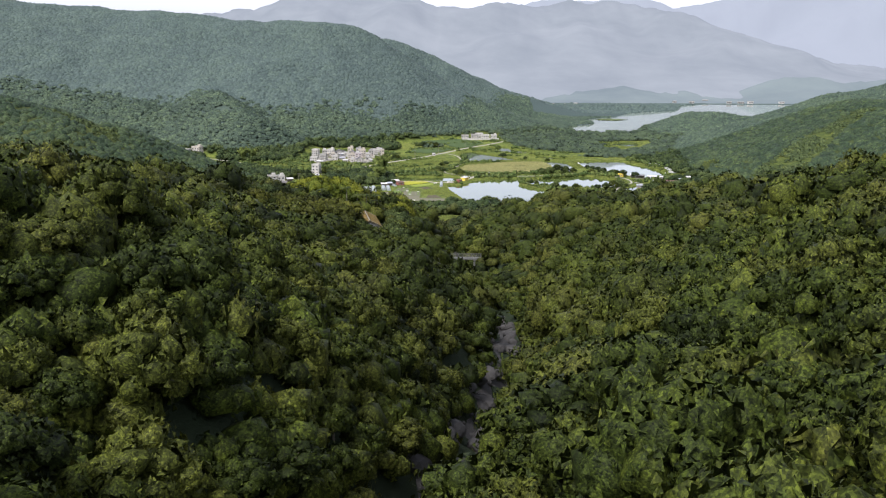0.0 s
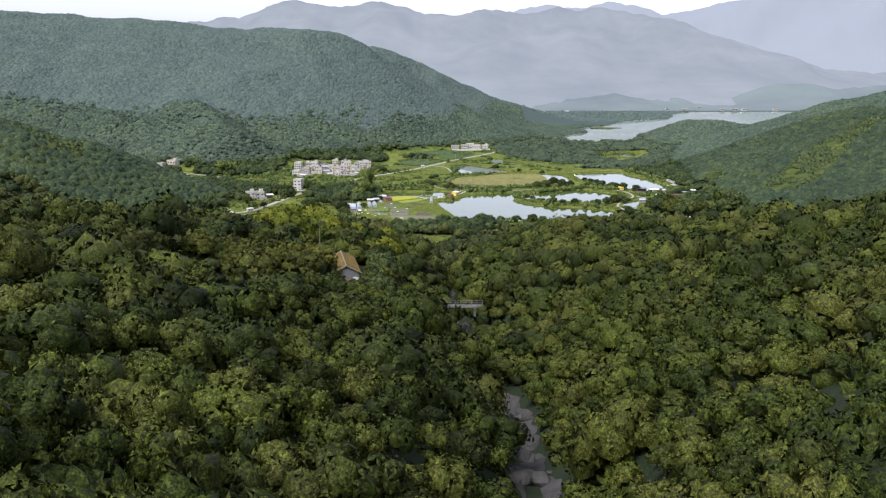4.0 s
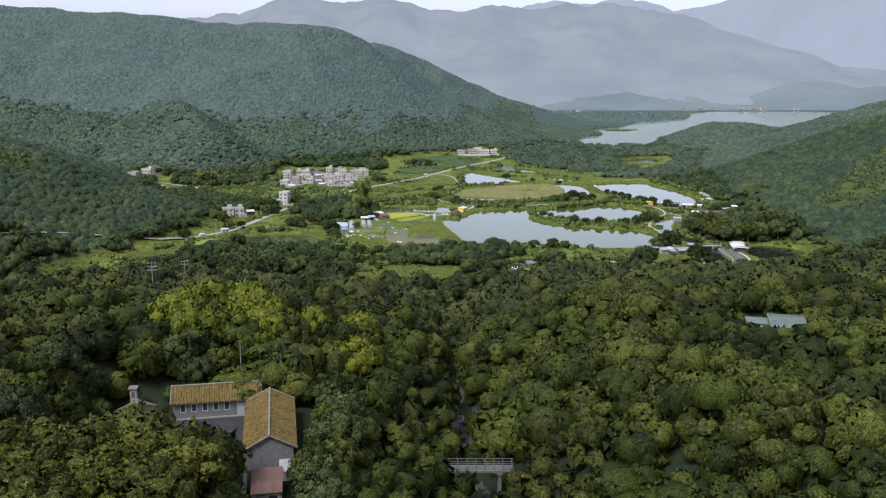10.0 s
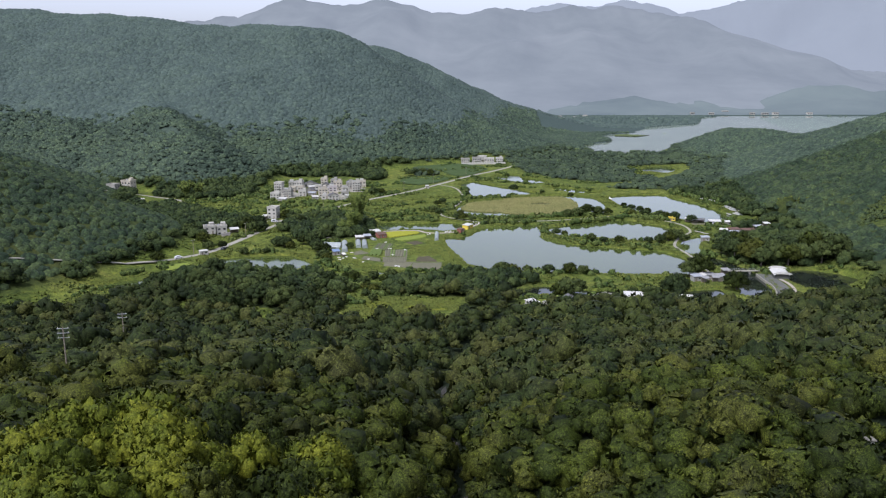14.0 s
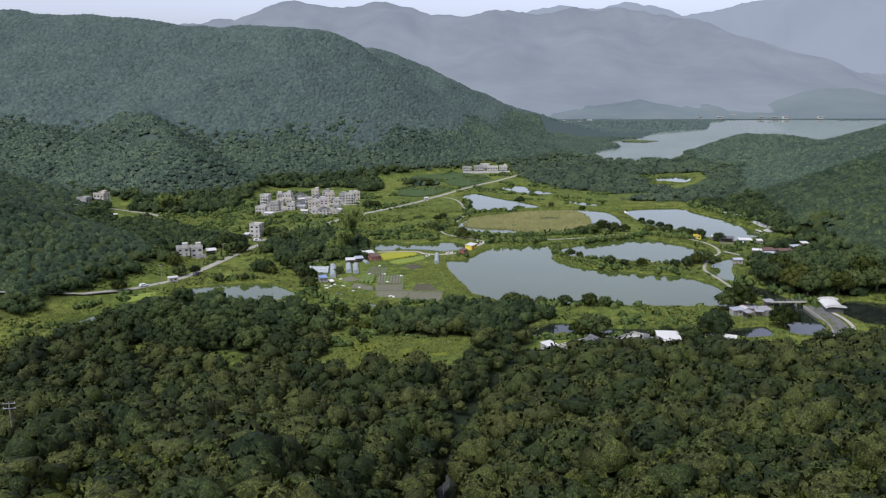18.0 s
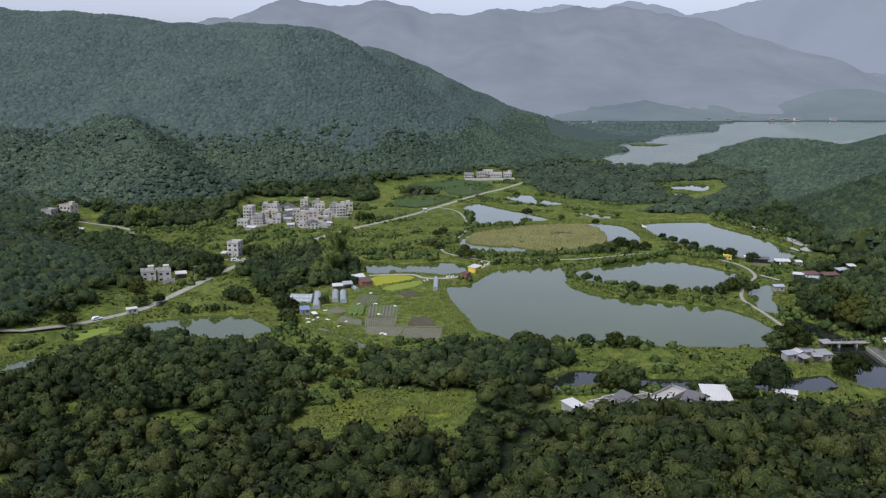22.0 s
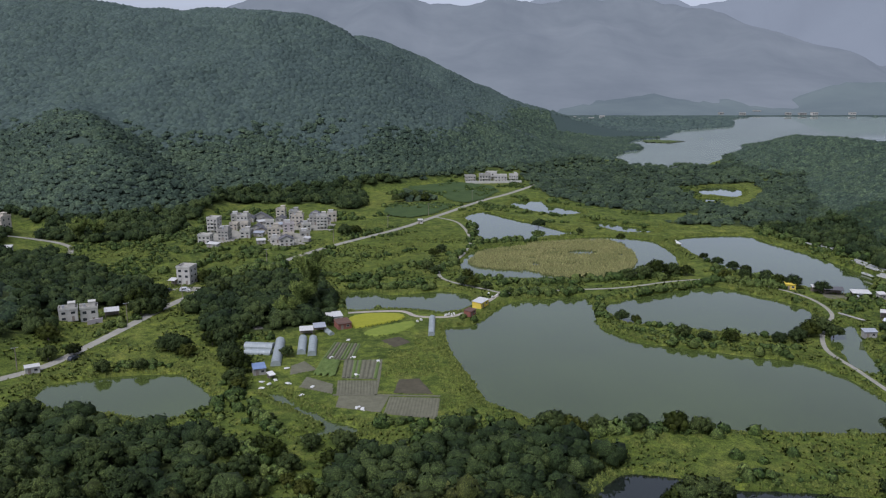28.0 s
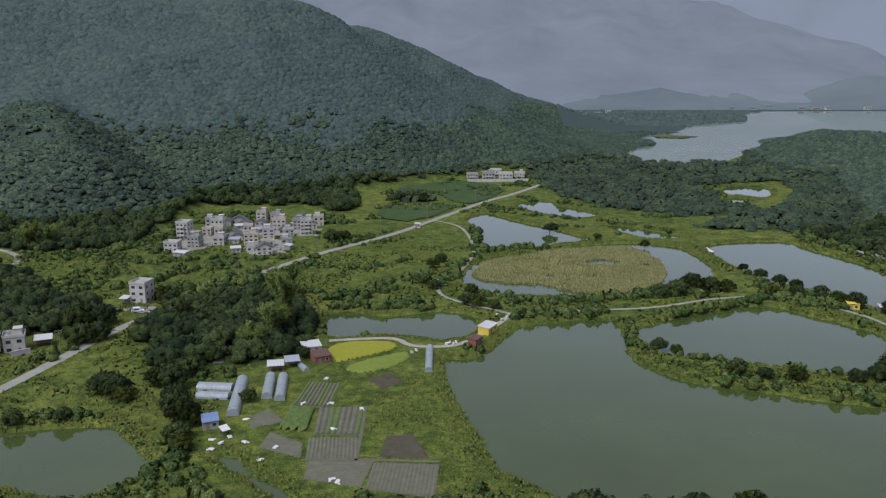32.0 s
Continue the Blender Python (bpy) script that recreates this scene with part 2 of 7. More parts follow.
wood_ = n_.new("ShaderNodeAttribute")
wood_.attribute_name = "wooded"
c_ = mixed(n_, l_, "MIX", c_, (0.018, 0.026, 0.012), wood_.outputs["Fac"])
# far hills: ground takes the same painted haze tint as its canopy
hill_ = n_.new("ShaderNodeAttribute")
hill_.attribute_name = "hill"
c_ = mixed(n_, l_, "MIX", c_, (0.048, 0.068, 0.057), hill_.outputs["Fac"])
meadow_ = n_.new("ShaderNodeAttribute")
meadow_.attribute_name = "meadow"
c_ = mixed(n_, l_, "MIX", c_, mixed(n_, l_, "MULTIPLY", mixed(n_, l_, "MULTIPLY", (0.128, 0.136, 0.018), r3_.outputs[0], 0.9), r4_.outputs[0], 0.9), meadow_.outputs["Fac"])
l_.new(c_, b_.inputs["Base Color"])
bumped(n_, l_, b_, fine_.outputs[0], 0.8, 0.35)
M["ground"] = gm


def water(name, colour, ripple=0.015):
    m, n, l, b = shader(name, 0.025, 0.5)
    t = noise_node(n, l, 0.02, 3)
    r = ramp(n, [(0.3, tuple(v * 0.85 for v in colour)), (0.7, tuple(v * 1.12 for v in colour))])
    l.new(t.outputs[0], r.inputs[0])
    l.new(r.outputs[0], b.inputs["Base Color"])
    f = noise_node(n, l, 1.6, 3)
    bumped(n, l, b, f.outputs[0], ripple, 0.05)
    return m


M["pond"] = water("still_pond_water", (0.054, 0.073, 0.018), 0.004)
# base colour darkened to imitate the wooded hill mirrored in the river
M["river"] = water("river_water_dark_reflection", (0.014, 0.018, 0.013), 0.006)
# pale sky reflection of the lake is painted into its base colour
M["lake"] = water("lake_water_pale_reflection", (0.22, 0.255, 0.2), 0.1)
M["stream"] = water("stream_water", (0.05, 0.055, 0.045), 0.3)


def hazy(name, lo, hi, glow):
    """Distance: haze painted as glow, for hills so far off that the air between gives most of their light."""
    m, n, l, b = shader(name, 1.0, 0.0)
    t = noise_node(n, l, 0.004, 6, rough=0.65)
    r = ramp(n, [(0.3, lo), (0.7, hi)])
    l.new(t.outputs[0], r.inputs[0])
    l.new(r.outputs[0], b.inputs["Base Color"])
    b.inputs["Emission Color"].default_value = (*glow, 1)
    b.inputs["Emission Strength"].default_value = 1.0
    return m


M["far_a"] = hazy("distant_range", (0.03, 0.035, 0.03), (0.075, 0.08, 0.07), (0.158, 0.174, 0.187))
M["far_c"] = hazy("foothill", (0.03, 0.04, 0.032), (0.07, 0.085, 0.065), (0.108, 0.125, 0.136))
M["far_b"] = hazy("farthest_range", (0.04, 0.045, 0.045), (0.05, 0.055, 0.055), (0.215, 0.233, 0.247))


# ---------------------------------------------------------------- mesh helpers
def np_mesh(name, verts, tris=None, quads=None, smooth=False, attrs=None, normals=None):
    me = bpy.data.meshes.new(name)
    verts = np.asarray(verts, np.float32)
    me.vertices.add(len(verts))
    me.vertices.foreach_set("co", verts.ravel())
    nt = 0 if tris is None else len(tris)
    nq = 0 if quads is None else len(quads)
    loops = np.concatenate([np.asarray(a, np.int32).ravel() for a in (tris, quads) if a is not None and len(a)])
    me.loops.add(len(loops))
    me.loops.foreach_set("vertex_index", loops)
    me.polygons.add(nt + nq)
    starts = np.concatenate([np.arange(nt) * 3, nt * 3 + np.arange(nq) * 4]).astype(np.int32)
    me.polygons.foreach_set("loop_start", starts)
    me.polygons.foreach_set("use_smooth", np.full(nt + nq, smooth))
    for key, values in (attrs or {}).items():
        at = me.attributes.new(key, "FLOAT", "POINT")
        at.data.foreach_set("value", np.asarray(values, np.float32))
    me.update(calc_edges=True)
    if normals is not None:
        at = me.attributes.new("custom_normal", "FLOAT_VECTOR", "POINT")
        at.data.foreach_set("vector", np.asarray(normals, np.float32).ravel())
    return me


def obj(name, me, mat, parent=None, label="", category="", kind="", group="", m=None):
    if mat is not None and not me.materials:
        me.materials.append(mat)
    ob = new(name, me)
    if parent:
        ob.parent = parent
    if m is not None:
        ob.matrix_basis = m
    return tagged(ob, label, category, group, kind)


def vnoise(x, y, seed=0):
    """Smooth value noise in -1..1 over a plane, on arrays."""
    xi, yi = np.floor(x).astype(np.int64), np.floor(y).astype(np.int64)
    fx, fy = x - xi, y - yi
    fx, fy = fx * fx * (3 - 2 * fx), fy * fy * (3 - 2 * fy)

    def h(a, b):
        v = (a * 374761393 + b * 668265263 + seed * 144665) & 0x7FFFFFFF
        v = ((v ^ (v >> 13)) * 1274126177) & 0x7FFFFFFF
        return ((v ^ (v >> 16)) & 0xFFFF) / 32767.5 - 1
    return (h(xi, yi) * (1 - fx) + h(xi + 1, yi) * fx) * (1 - fy) + (h(xi, yi + 1) * (1 - fx) + h(xi + 1, yi + 1) * fx) * fy


def inside_distance(x, y, poly):
    """Signed distance to a closed outline, negative inside."""
    p = np.asarray(poly, float)
    q = np.roll(p, -1, 0)
    d2, odd = np.full(x.shape, 1e18), np.zeros(x.shape, bool)
    for (ax, ay), (bx, by) in zip(p, q):
        ex, ey = bx - ax, by - ay
        t = np.clip(((x - ax) * ex + (y - ay) * ey) / (ex * ex + ey * ey + 1e-9), 0, 1)
        d2 = np.minimum(d2, (x - ax - t * ex) ** 2 + (y - ay - t * ey) ** 2)
        if ay != by:
            odd ^= ((ay > y) != (by > y)) & (x < ex * (y - ay) / ey + ax)
    return np.where(odd, -1, 1) * np.sqrt(d2)


def rounded(poly, rough=0.0, steps=4, seed=1):
    """A closed outline turned into a smooth, slightly uneven shore."""
    p = np.asarray(poly, float)
    a, b, c, d = np.roll(p, 1, 0), p, np.roll(p, -1, 0), np.roll(p, -2, 0)
    out = []
    for k in range(steps):
        t = k / steps
        out.append(0.5 * (2 * b + (c - a) * t + (2 * a - 5 * b + 4 * c - d) * t * t + (3 * b - a - 3 * c + d) * t ** 3))
    s = np.stack(out, 1).reshape(-1, 2)
    if rough:
        s = s + rough * np.stack([vnoise(s[:, 0] * 0.21, s[:, 1] * 0.21, seed), vnoise(s[:, 0] * 0.23, s[:, 1] * 0.23, seed + 5)], 1)
    return s


# ---------------------------------------------------------------- the plan: water, lanes, fields
PONDS = {
    "main": [(0, 259), (11, 265), (21, 282), (30, 298), (46, 304), (64, 307), (65, 285), (64, 262), (72, 246), (89, 237), (108, 229),
             (126, 222), (134, 212), (138, 192), (137, 172), (130, 161), (106, 162), (84, 164), (65, 166), (41, 167), (28, 171), (15, 184), (10, 200), (5, 222)],
    "dike": [(70, 291), (82, 303), (112, 320), (130, 325), (139, 313), (152, 298), (157, 285), (147, 264), (136, 250), (122, 249), (106, 255), (91, 261), (74, 268)],
    "upper": [(142, 437), (182, 445), (193, 420), (204, 390), (210, 357), (211, 337), (199, 318), (186, 308), (176, 313), (167, 325), (156, 338), (147, 354), (139, 383), (137, 409)],
    "lane": [(14, 508), (24, 532), (33, 529), (41, 513), (50, 499), (65, 481), (75, 462), (85, 456), (80, 446), (62, 439), (49, 429), (44, 438), (26, 426), (22, 437), (19, 482)],
    "top": [(49, 559), (59, 579), (77, 579), (77, 564), (97, 535), (99, 522), (83, 513), (70, 522), (59, 535)],
    "thin": [(92, 493), (105, 490), (133, 461), (129, 450), (110, 454), (98, 477)],
    "reeds": [(9, 351), (11, 383), (22, 408), (46, 419), (75, 436), (98, 442), (118, 435), (127, 420), (128, 396), (124, 370), (119, 351), (99, 345), (77, 336), (47, 338), (27, 339)],
    "rice": [(-44, 308), (-39, 318), (-22, 311), (-4, 317), (9, 313), (14, 303), (10, 287), (1, 281), (-11, 285), (-26, 287), (-41, 285)],
    "left": [(-130, 191), (-130, 201), (-115, 208), (-96, 211), (-88, 209), (-76, 196), (-70, 186), (-75, 178), (-84, 172), (-104, 177), (-122, 182)],
    "ditch": [(-57, 192), (-53, 194), (-47, 187), (-41, 180), (-33, 173), (-25, 168), (-25, 162), (-31, 163.5), (-36, 160.5), (-43, 161), (-36, 167), (-36, 170.5), (-40, 174), (-46, 180), (-52, 187)],
    "creek": [(34, 120), (40, 132), (48, 140), (61, 137), (73, 131), (90, 129), (108, 126), (120, 130), (136, 133), (132, 117), (112, 117), (96, 117), (81, 118), (66, 122), (51, 122)],
    "river": [(150, 172), (148, 188), (151, 203), (158, 198), (162, 182), (165, 168), (163.5, 150), (161.5, 134), (158.5, 122), (150, 118), (142, 122), (146, 140)],
    "side": [(147, 244), (159, 262), (166, 264), (156, 234), (149, 208), (143, 214)],
    "bend": [(184, 168), (200, 172), (215, 150), (190, 130), (176, 142)],
    "far_pool": [(216, 641), (233, 655), (248, 640), (243, 613), (228, 590), (215, 600), (206, 607)],
    "far_pool_low": [(198, 590), (211, 590), (221, 581), (204, 567), (193, 570)],
    "inlet": [(203, 290), (209, 299), (222, 312), (230, 336), (248, 342), (254, 318), (242, 301), (222, 292)],
    "west": [(-170, 141), (-166, 151), (-155, 154), (-152, 142), (-160, 136)],
}
SHORES = {k: rounded(v, 1.1, 5, 3 + i) for i, (k, v) in enumerate(PONDS.items())}
LAKE = [(249, 985), (218, 936), (192, 870), (188, 805), (205, 784), (271, 808), (325, 862), (368, 945), (395, 1030), (520, 1070), (700, 1080), (1100, 1060), (1800, 1100), (1900, 1500), (1250, 1620), (900, 1600),
        (719, 1610), (600, 1600), (540, 1520), (488, 1360), (455, 1330), (390, 1280), (330, 1175), (300, 1120), (250, 1075)]
LAKE_SHORE = rounded(LAKE, 6, 4, 40)
ROAD = [(-250, 100), (-172, 176), (-150, 201), (-138, 216), (-131, 240), (-120, 286), (-110, 315), (-102, 336), (-82, 379), (-61, 416), (-30, 459), (-6, 504), (29, 572), (48, 601), (70, 640), (110, 720)]
DIKE_LANE = [(-6, 504), (10, 482), (16, 424), (8, 379), (-1, 366), (-2, 343), (4, 330), (20, 316), (30, 310), (57, 315), (85, 319), (112, 331), (138, 334), (152, 321),
             (163, 300), (162, 276), (150, 257), (140, 232), (141, 209), (142, 188), (140, 165)]
SAND_TRACK = [(-40, 279), (-29, 281), (-17, 281), (-11, 274), (1, 273), (9, 279), (20, 297), (27, 312)]

# ---------------------------------------------------------------- the lie of the land
STREAM_Y = [-900, -470, -430, -395, -355, -300, -250, -205, -140, -60, 20, 70, 120]
STREAM_X = [-40, -12, -7, -1, 7, 12, 9, 6, 4, 0, 4, 20, 40]
GULLY_X = [-150, -70, -30, -12, 0, 16, 40, 95, 155]
GULLY_Y = [-900, -470, -410, -390, -344, -300, -262, -210, -140, -70, 0, 50, 95]
GULLY_Z = [
    [190, 180, 170, 160, 150, 160, 170, 180, 190], [118, 111, 105, 94, 79, 93, 103, 111, 117], [112, 105, 97, 86.5, 71, 87, 97, 105, 112],
    [108, 102, 95, 84, 67, 84, 95, 102, 108], [99, 91, 82, 73, 59, 72, 86, 94, 100], [93, 82, 69.5, 61, 51.5, 63, 77, 87, 93],
    [83, 76, 66.5, 57, 45, 54, 67, 78, 84], [73, 67, 60, 53, 40, 52, 60, 69, 75], [51, 53, 52, 46, 32, 46, 53, 55, 54],
    [34, 38, 38, 31, 19, 30, 36, 38, 36], [14, 17, 14, 9, 4, 12, 18, 21, 20], [3, 3, 3, 3, 1.5, 5, 11, 13, 10], [1.2, 1.2, 1.2, 1.2, 1.2, 1.2, 2, 2, 1.5]]
# crest lines: x, y, height, half width
CRESTS = [
    [(-1700, 640, 300, 700), (-1000, 840, 225, 560), (-604, 920, 186, 480), (-505, 920, 178, 440), (-297, 920, 168, 390), (-220, 920, 166, 340), (-176, 920, 160, 300), (-142, 920, 137, 280),
     (-114, 920, 117, 255), (-60, 900, 70, 215), (0, 885, 50, 185), (60, 875, 26, 140), (120, 880, 8, 90)],
    [(-230, 1250, 150, 310), (-146, 1250, 138, 290), (-128, 1250, 143, 290), (-108, 1250, 142, 285), (-73, 1250, 132, 270), (-51, 1250, 116, 255), (-27, 1250, 103, 240), (14, 1250, 77, 220),
     (60, 1250, 54, 200), (99, 1250, 43, 180), (139, 1250, 25, 150), (200, 1250, 6, 100)],
    [(-350, 720, 80, 180), (-285, 610, 56, 115), (-255, 560, 47, 95), (-232, 538, 40, 85), (-212, 500, 12, 60)],
    [(-900, 60, 190, 420), (-450, 150, 112, 260), (-360, 200, 86, 200), (-285, 230, 54, 135), (-225, 245, 26, 85)],
    [(-800, 420, 150, 380), (-440, 400, 60, 190), (-330, 390, 24, 100)],
    [(1400, 500, 230, 560), (900, 690, 128, 400), (640, 745, 77, 260), (520, 672, 55, 215), (442, 655, 30, 160), (411, 690, 30, 130), (372, 735, 34, 120), (362, 800, 29, 90), (374, 866, 20, 65), (385, 950, 6, 40)],
    [(900, 420, 140, 420), (600, 520, 84, 260), (478, 560, 66, 225), (440, 430, 66, 225), (410, 300, 60, 215), (372, 190, 44, 180), (325, 100, 32, 140), (290, 40, 30, 120)],
    [(900, 60, 170, 400), (480, 100, 70, 240), (330, 60, 34, 150)],
    [(250, 1390, 9, 70), (350, 1375, 12, 70), (430, 1385, 8, 60)],
    [(-1500, -500, 330, 600), (-700, -420, 190, 430), (-330, -330, 120, 250)],
    [(1500, -500, 330, 600), (700, -420, 190, 430), (330, -330, 120, 250)],
]


def spline_table(x, xs, ys):
    """Smooth one-dimensional interpolation (Catmull-Rom by slopes)."""
    xs, ys = np.asarray(xs, float), np.asarray(ys, float)
    s = np.gradient(ys, xs)
    i = np.clip(np.searchsorted(xs, x) - 1, 0, len(xs) - 2)
    h = xs[i + 1] - xs[i]
    t = np.clip((x - xs[i]) / h, 0, 1)
    return (2 * t**3 - 3 * t**2 + 1) * ys[i] + (t**3 - 2 * t**2 + t) * h * s[i] + (-2 * t**3 + 3 * t**2) * ys[i + 1] + (t**3 - t**2) * h * s[i + 1]


def stream_x(y):
    return spline_table(y, STREAM_Y, STREAM_X) + 0.9 * np.sin(y * 0.11) + 0.5 * np.sin(y * 0.043 + 1)


def hills(x, y):
    h = np.zeros(x.shape)
    for line in CRESTS:
        p = np.asarray(line, float)
        for a, b in zip(p, p[1:]):
            ex, ey = b[0] - a[0], b[1] - a[1]
            t = np.clip(((x - a[0]) * ex + (y - a[1]) * ey) / (ex * ex + ey * ey), 0, 1)
            d = np.hypot(x - a[0] - t * ex, y - a[1] - t * ey)
            w, top = a[3] + t * (b[3] - a[3]), a[2] + t * (b[2] - a[2])
            d = 1.173 * (np.sqrt(d * d + (0.16 * w) ** 2) - 0.16 * w)
            h = np.maximum(h, top * np.clip(1 - d / w, 0, 1) ** 1.2)
    k = np.clip(h / 60, 0, 1)
    g = vnoise(x / 130, y / 130, 9) * 0.6 + vnoise(x / 55, y / 55, 10) * 0.4
    spur = np.clip(np.abs(vnoise(x / 170 + 0.2 * vnoise(x / 90, y / 90, 14), y / 210, 13)) - 0.25, 0, 1)
    return h * (1 + 0.035 * g * k) - 18 * np.clip(h / 110, 0, 1) * spur + 2.0 * k * vnoise(x / 24, y / 24, 12)


def land(x, y):
    """Height of the ground, before ponds are dug."""
    x, y = np.asarray(x, float), np.asarray(y, float)
    u = x - stream_x(y)
    cols = np.stack([spline_table(y, GULLY_Y, [row[k] for row in GULLY_Z]) for k in range(len(GULLY_X))], -1)
    i = np.clip(np.searchsorted(GULLY_X, u) - 1, 0, len(GULLY_X) - 2)
    gx = np.asarray(GULLY_X, float)
    t = np.clip((u - gx[i]) / (gx[i + 1] - gx[i]), 0, 1)
    pick = lambda k: np.take_along_axis(cols, k[..., None], -1)[..., 0]
    slope = pick(i) * (1 - t) + pick(i + 1) * t
    fade = np.clip((330 - np.abs(x)) / 130, 0, 1)
    slope = np.where(y > 95, 1.1, slope * fade + 1.1 * (1 - fade))
    level = np.clip(np.maximum(np.abs(x + 30) - 42, np.abs(y - 224) - 62) / 8, 0, 1)
    base = 1.1 + level * (0.25 * vnoise(x / 17, y / 17, 2) + 0.12 * vnoise(x / 5, y / 5, 3))
    wild = np.clip((slope - 2) / 12, 0, 1)
    slope = slope + wild * (1.6 * vnoise(x / 21, y / 21, 4) + 0.7 * vnoise(x / 8, y / 8, 5))
    return np.maximum(np.maximum(slope, base), hills(x, y) + 0.9)


PADS = [  # levelled ground: outline and height
    ([(-47, -228), (-24.5, -231), (-24, -240), (-15, -240), (-15.5, -207), (-27, -204.5), (-47, -207)], 58.8),
    ([(60, -167), (77, -167), (80, -150), (60, -150)], 52.0),
    ([(-46, -269), (-25, -268), (-25, -258), (-46, -258)], 66.5),
    ([(36, 95), (44, 109), (60, 111), (84, 111), (94, 108), (92, 97), (60, 95)], 2.0),
]
natural = land


def land(x, y):
    """The natural slope with its few levelled terraces."""
    x, y = np.asarray(x, float), np.asarray(y, float)
    z = natural(x, y)
    for outline, level in PADS:
        t = np.clip(1 - inside_distance(x, y, outline) / 5, 0, 1)
        t = t * t * (3 - 2 * t)
        z = z * (1 - t) + level * t
    return z


def ground_z(x, y, ponds=True):
    z = land(x, y)
    if ponds:
        for k, s in [*SHORES.items(), ("lake", LAKE_SHORE)]:
            lo, hi = s.min(0) - 12, s.max(0) + 12
            near = (x > lo[0]) & (x < hi[0]) & (y > lo[1]) & (y < hi[1])
            if near.any():
                d = inside_distance(x[near], y[near], s)
                t = np.clip((d + 2.5) / 4.0, 0, 1)
                z[near] = np.minimum(z[near], -1.3 + (z[near] + 1.3) * t * t * (3 - 2 * t))
    return z


def spaced(*runs):
    out = []
    for a, b, s in runs:
        out.append(np.arange(a, b, s))
    return np.concatenate(out + [[runs[-1][1]]])


gx_ = spaced((-2600, -700, 60), (-700, -260, 14), (-260, -180, 5), (-180, 220, 2.6), (220, 300, 6), (300, 800, 14), (800, 2600, 60))
gy_ = spaced((-1200, -480, 24), (-480, 60, 4), (60, 340, 2.0), (340, 620, 3.2), (620, 1100, 12), (1100, 1800, 20), (1800, 4300, 90))
GX, GY = np.meshgrid(gx_, gy_)
GZ = ground_z(GX, GY)

WOODS = [
    [(-260, 40), (-50, 66), (-42, 90), (-52, 128), (-60, 150), (-82, 165), (-110, 170), (-136, 166), (-143, 152), (-145, 136), (-150, 119), (-168, 100), (-190, 88), (-260, 80)],
    [(-28, 118), (40, 116), (44, 140), (33, 163), (10, 164), (-5, 152), (-25, 145)],
    [(-92, 250), (-60, 255), (-50, 275), (-48, 300), (-60, 335), (-95, 340), (-112, 300)],
    [(168, 180), (160, 205), (166, 225), (174, 255), (192, 285), (240, 330), (330, 250), (230, 178)],
    [(85, 595), (110, 550), (150, 515), (200, 520), (200, 575), (190, 640), (250, 660), (320, 700), (230, 815), (120, 815), (70, 740)],
    [(-260, 190), (-190, 205), (-163, 224), (-154, 250), (-159, 276), (-140, 287), (-129, 300), (-134, 316), (-160, 335), (-190, 365), (-215, 385), (-270, 385), (-300, 300)],
    [(-242, 434), (-231, 428), (-212, 422), (-191, 422), (-169, 444), (-164, 468), (-169, 513), (-166, 540), (-143, 562), (-88, 562), (-70, 530), (-58, 540), (-60, 577), (-73, 625), (-60, 650), (-45, 690), (-150, 680), (-260, 620), (-260, 500)],
    [(-37, 600), (-26, 624), (-9, 603), (-10, 570), (-25, 566)],
    [(215, 330), (220, 390), (205, 450), (190, 470), (150, 480), (180, 520), (300, 560), (380, 450)],
    [(240, 325), (222, 390), (212, 450), (205, 520), (232, 560), (262, 610), (270, 660), (330, 730), (430, 620), (520, 400), (430, 250), (330, 250)],
    [(8, 78), (46, 78), (40, 92), (33, 96), (36, 118), (9, 120), (10, 100)],
    [(44, 98), (110, 88), (140, 100), (150, 112), (240, 120), (240, 60), (40, 60)],
]
GLADES = [  # grassy clearings on the hill beside the valley
    [(252, 238), (262, 250), (287, 273), (335, 320), (400, 372), (412, 360), (350, 296), (304, 240), (270, 203), (256, 220)],
    [(-318, 214), (-291, 225), (-262, 216), (-255, 196), (-270, 184), (-300, 200)],
]
MEADOW = [(-50, 84), (-45, 100), (-38, 109), (-27, 115), (-18, 117.5), (7, 114), (8, 103), (5, 94), (-13, 89), (-35, 83)]
CLEAR = [
    [(-40, -227), (-26, -229), (-25, -244), (-15.5, -243), (-18, -210), (-26, -206.5), (-44, -207), (-45, -214)],
    [(61, -181), (77, -183), (79, -152), (59, -151)],
    [(-47, -284), (-31, -283), (-26, -270), (-26, -259), (-36, -259.5), (-46, -260)],
    [(-95, 84), (-88, 100), (-76, 95), (-66, 86), (-78, 79)],
    [(-127, 103), (-117, 112), (-113, 104), (-120, 98)],
    [(-128, 40), (-116, 54), (-104, 50), (-112, 38)],
    [(-156, 176), (-142, 189), (-126, 177), (-147, 167)],
    [(178, 258), (176, 272), (192, 281), (217, 281), (216, 268), (196, 262)],
    [(191, 566), (196, 595), (204, 611), (213, 644), (233, 659), (251, 642), (246, 610), (230, 585), (223, 578), (204, 563)],
    [(33, 93), (94, 93), (97, 112), (38, 112)],
]


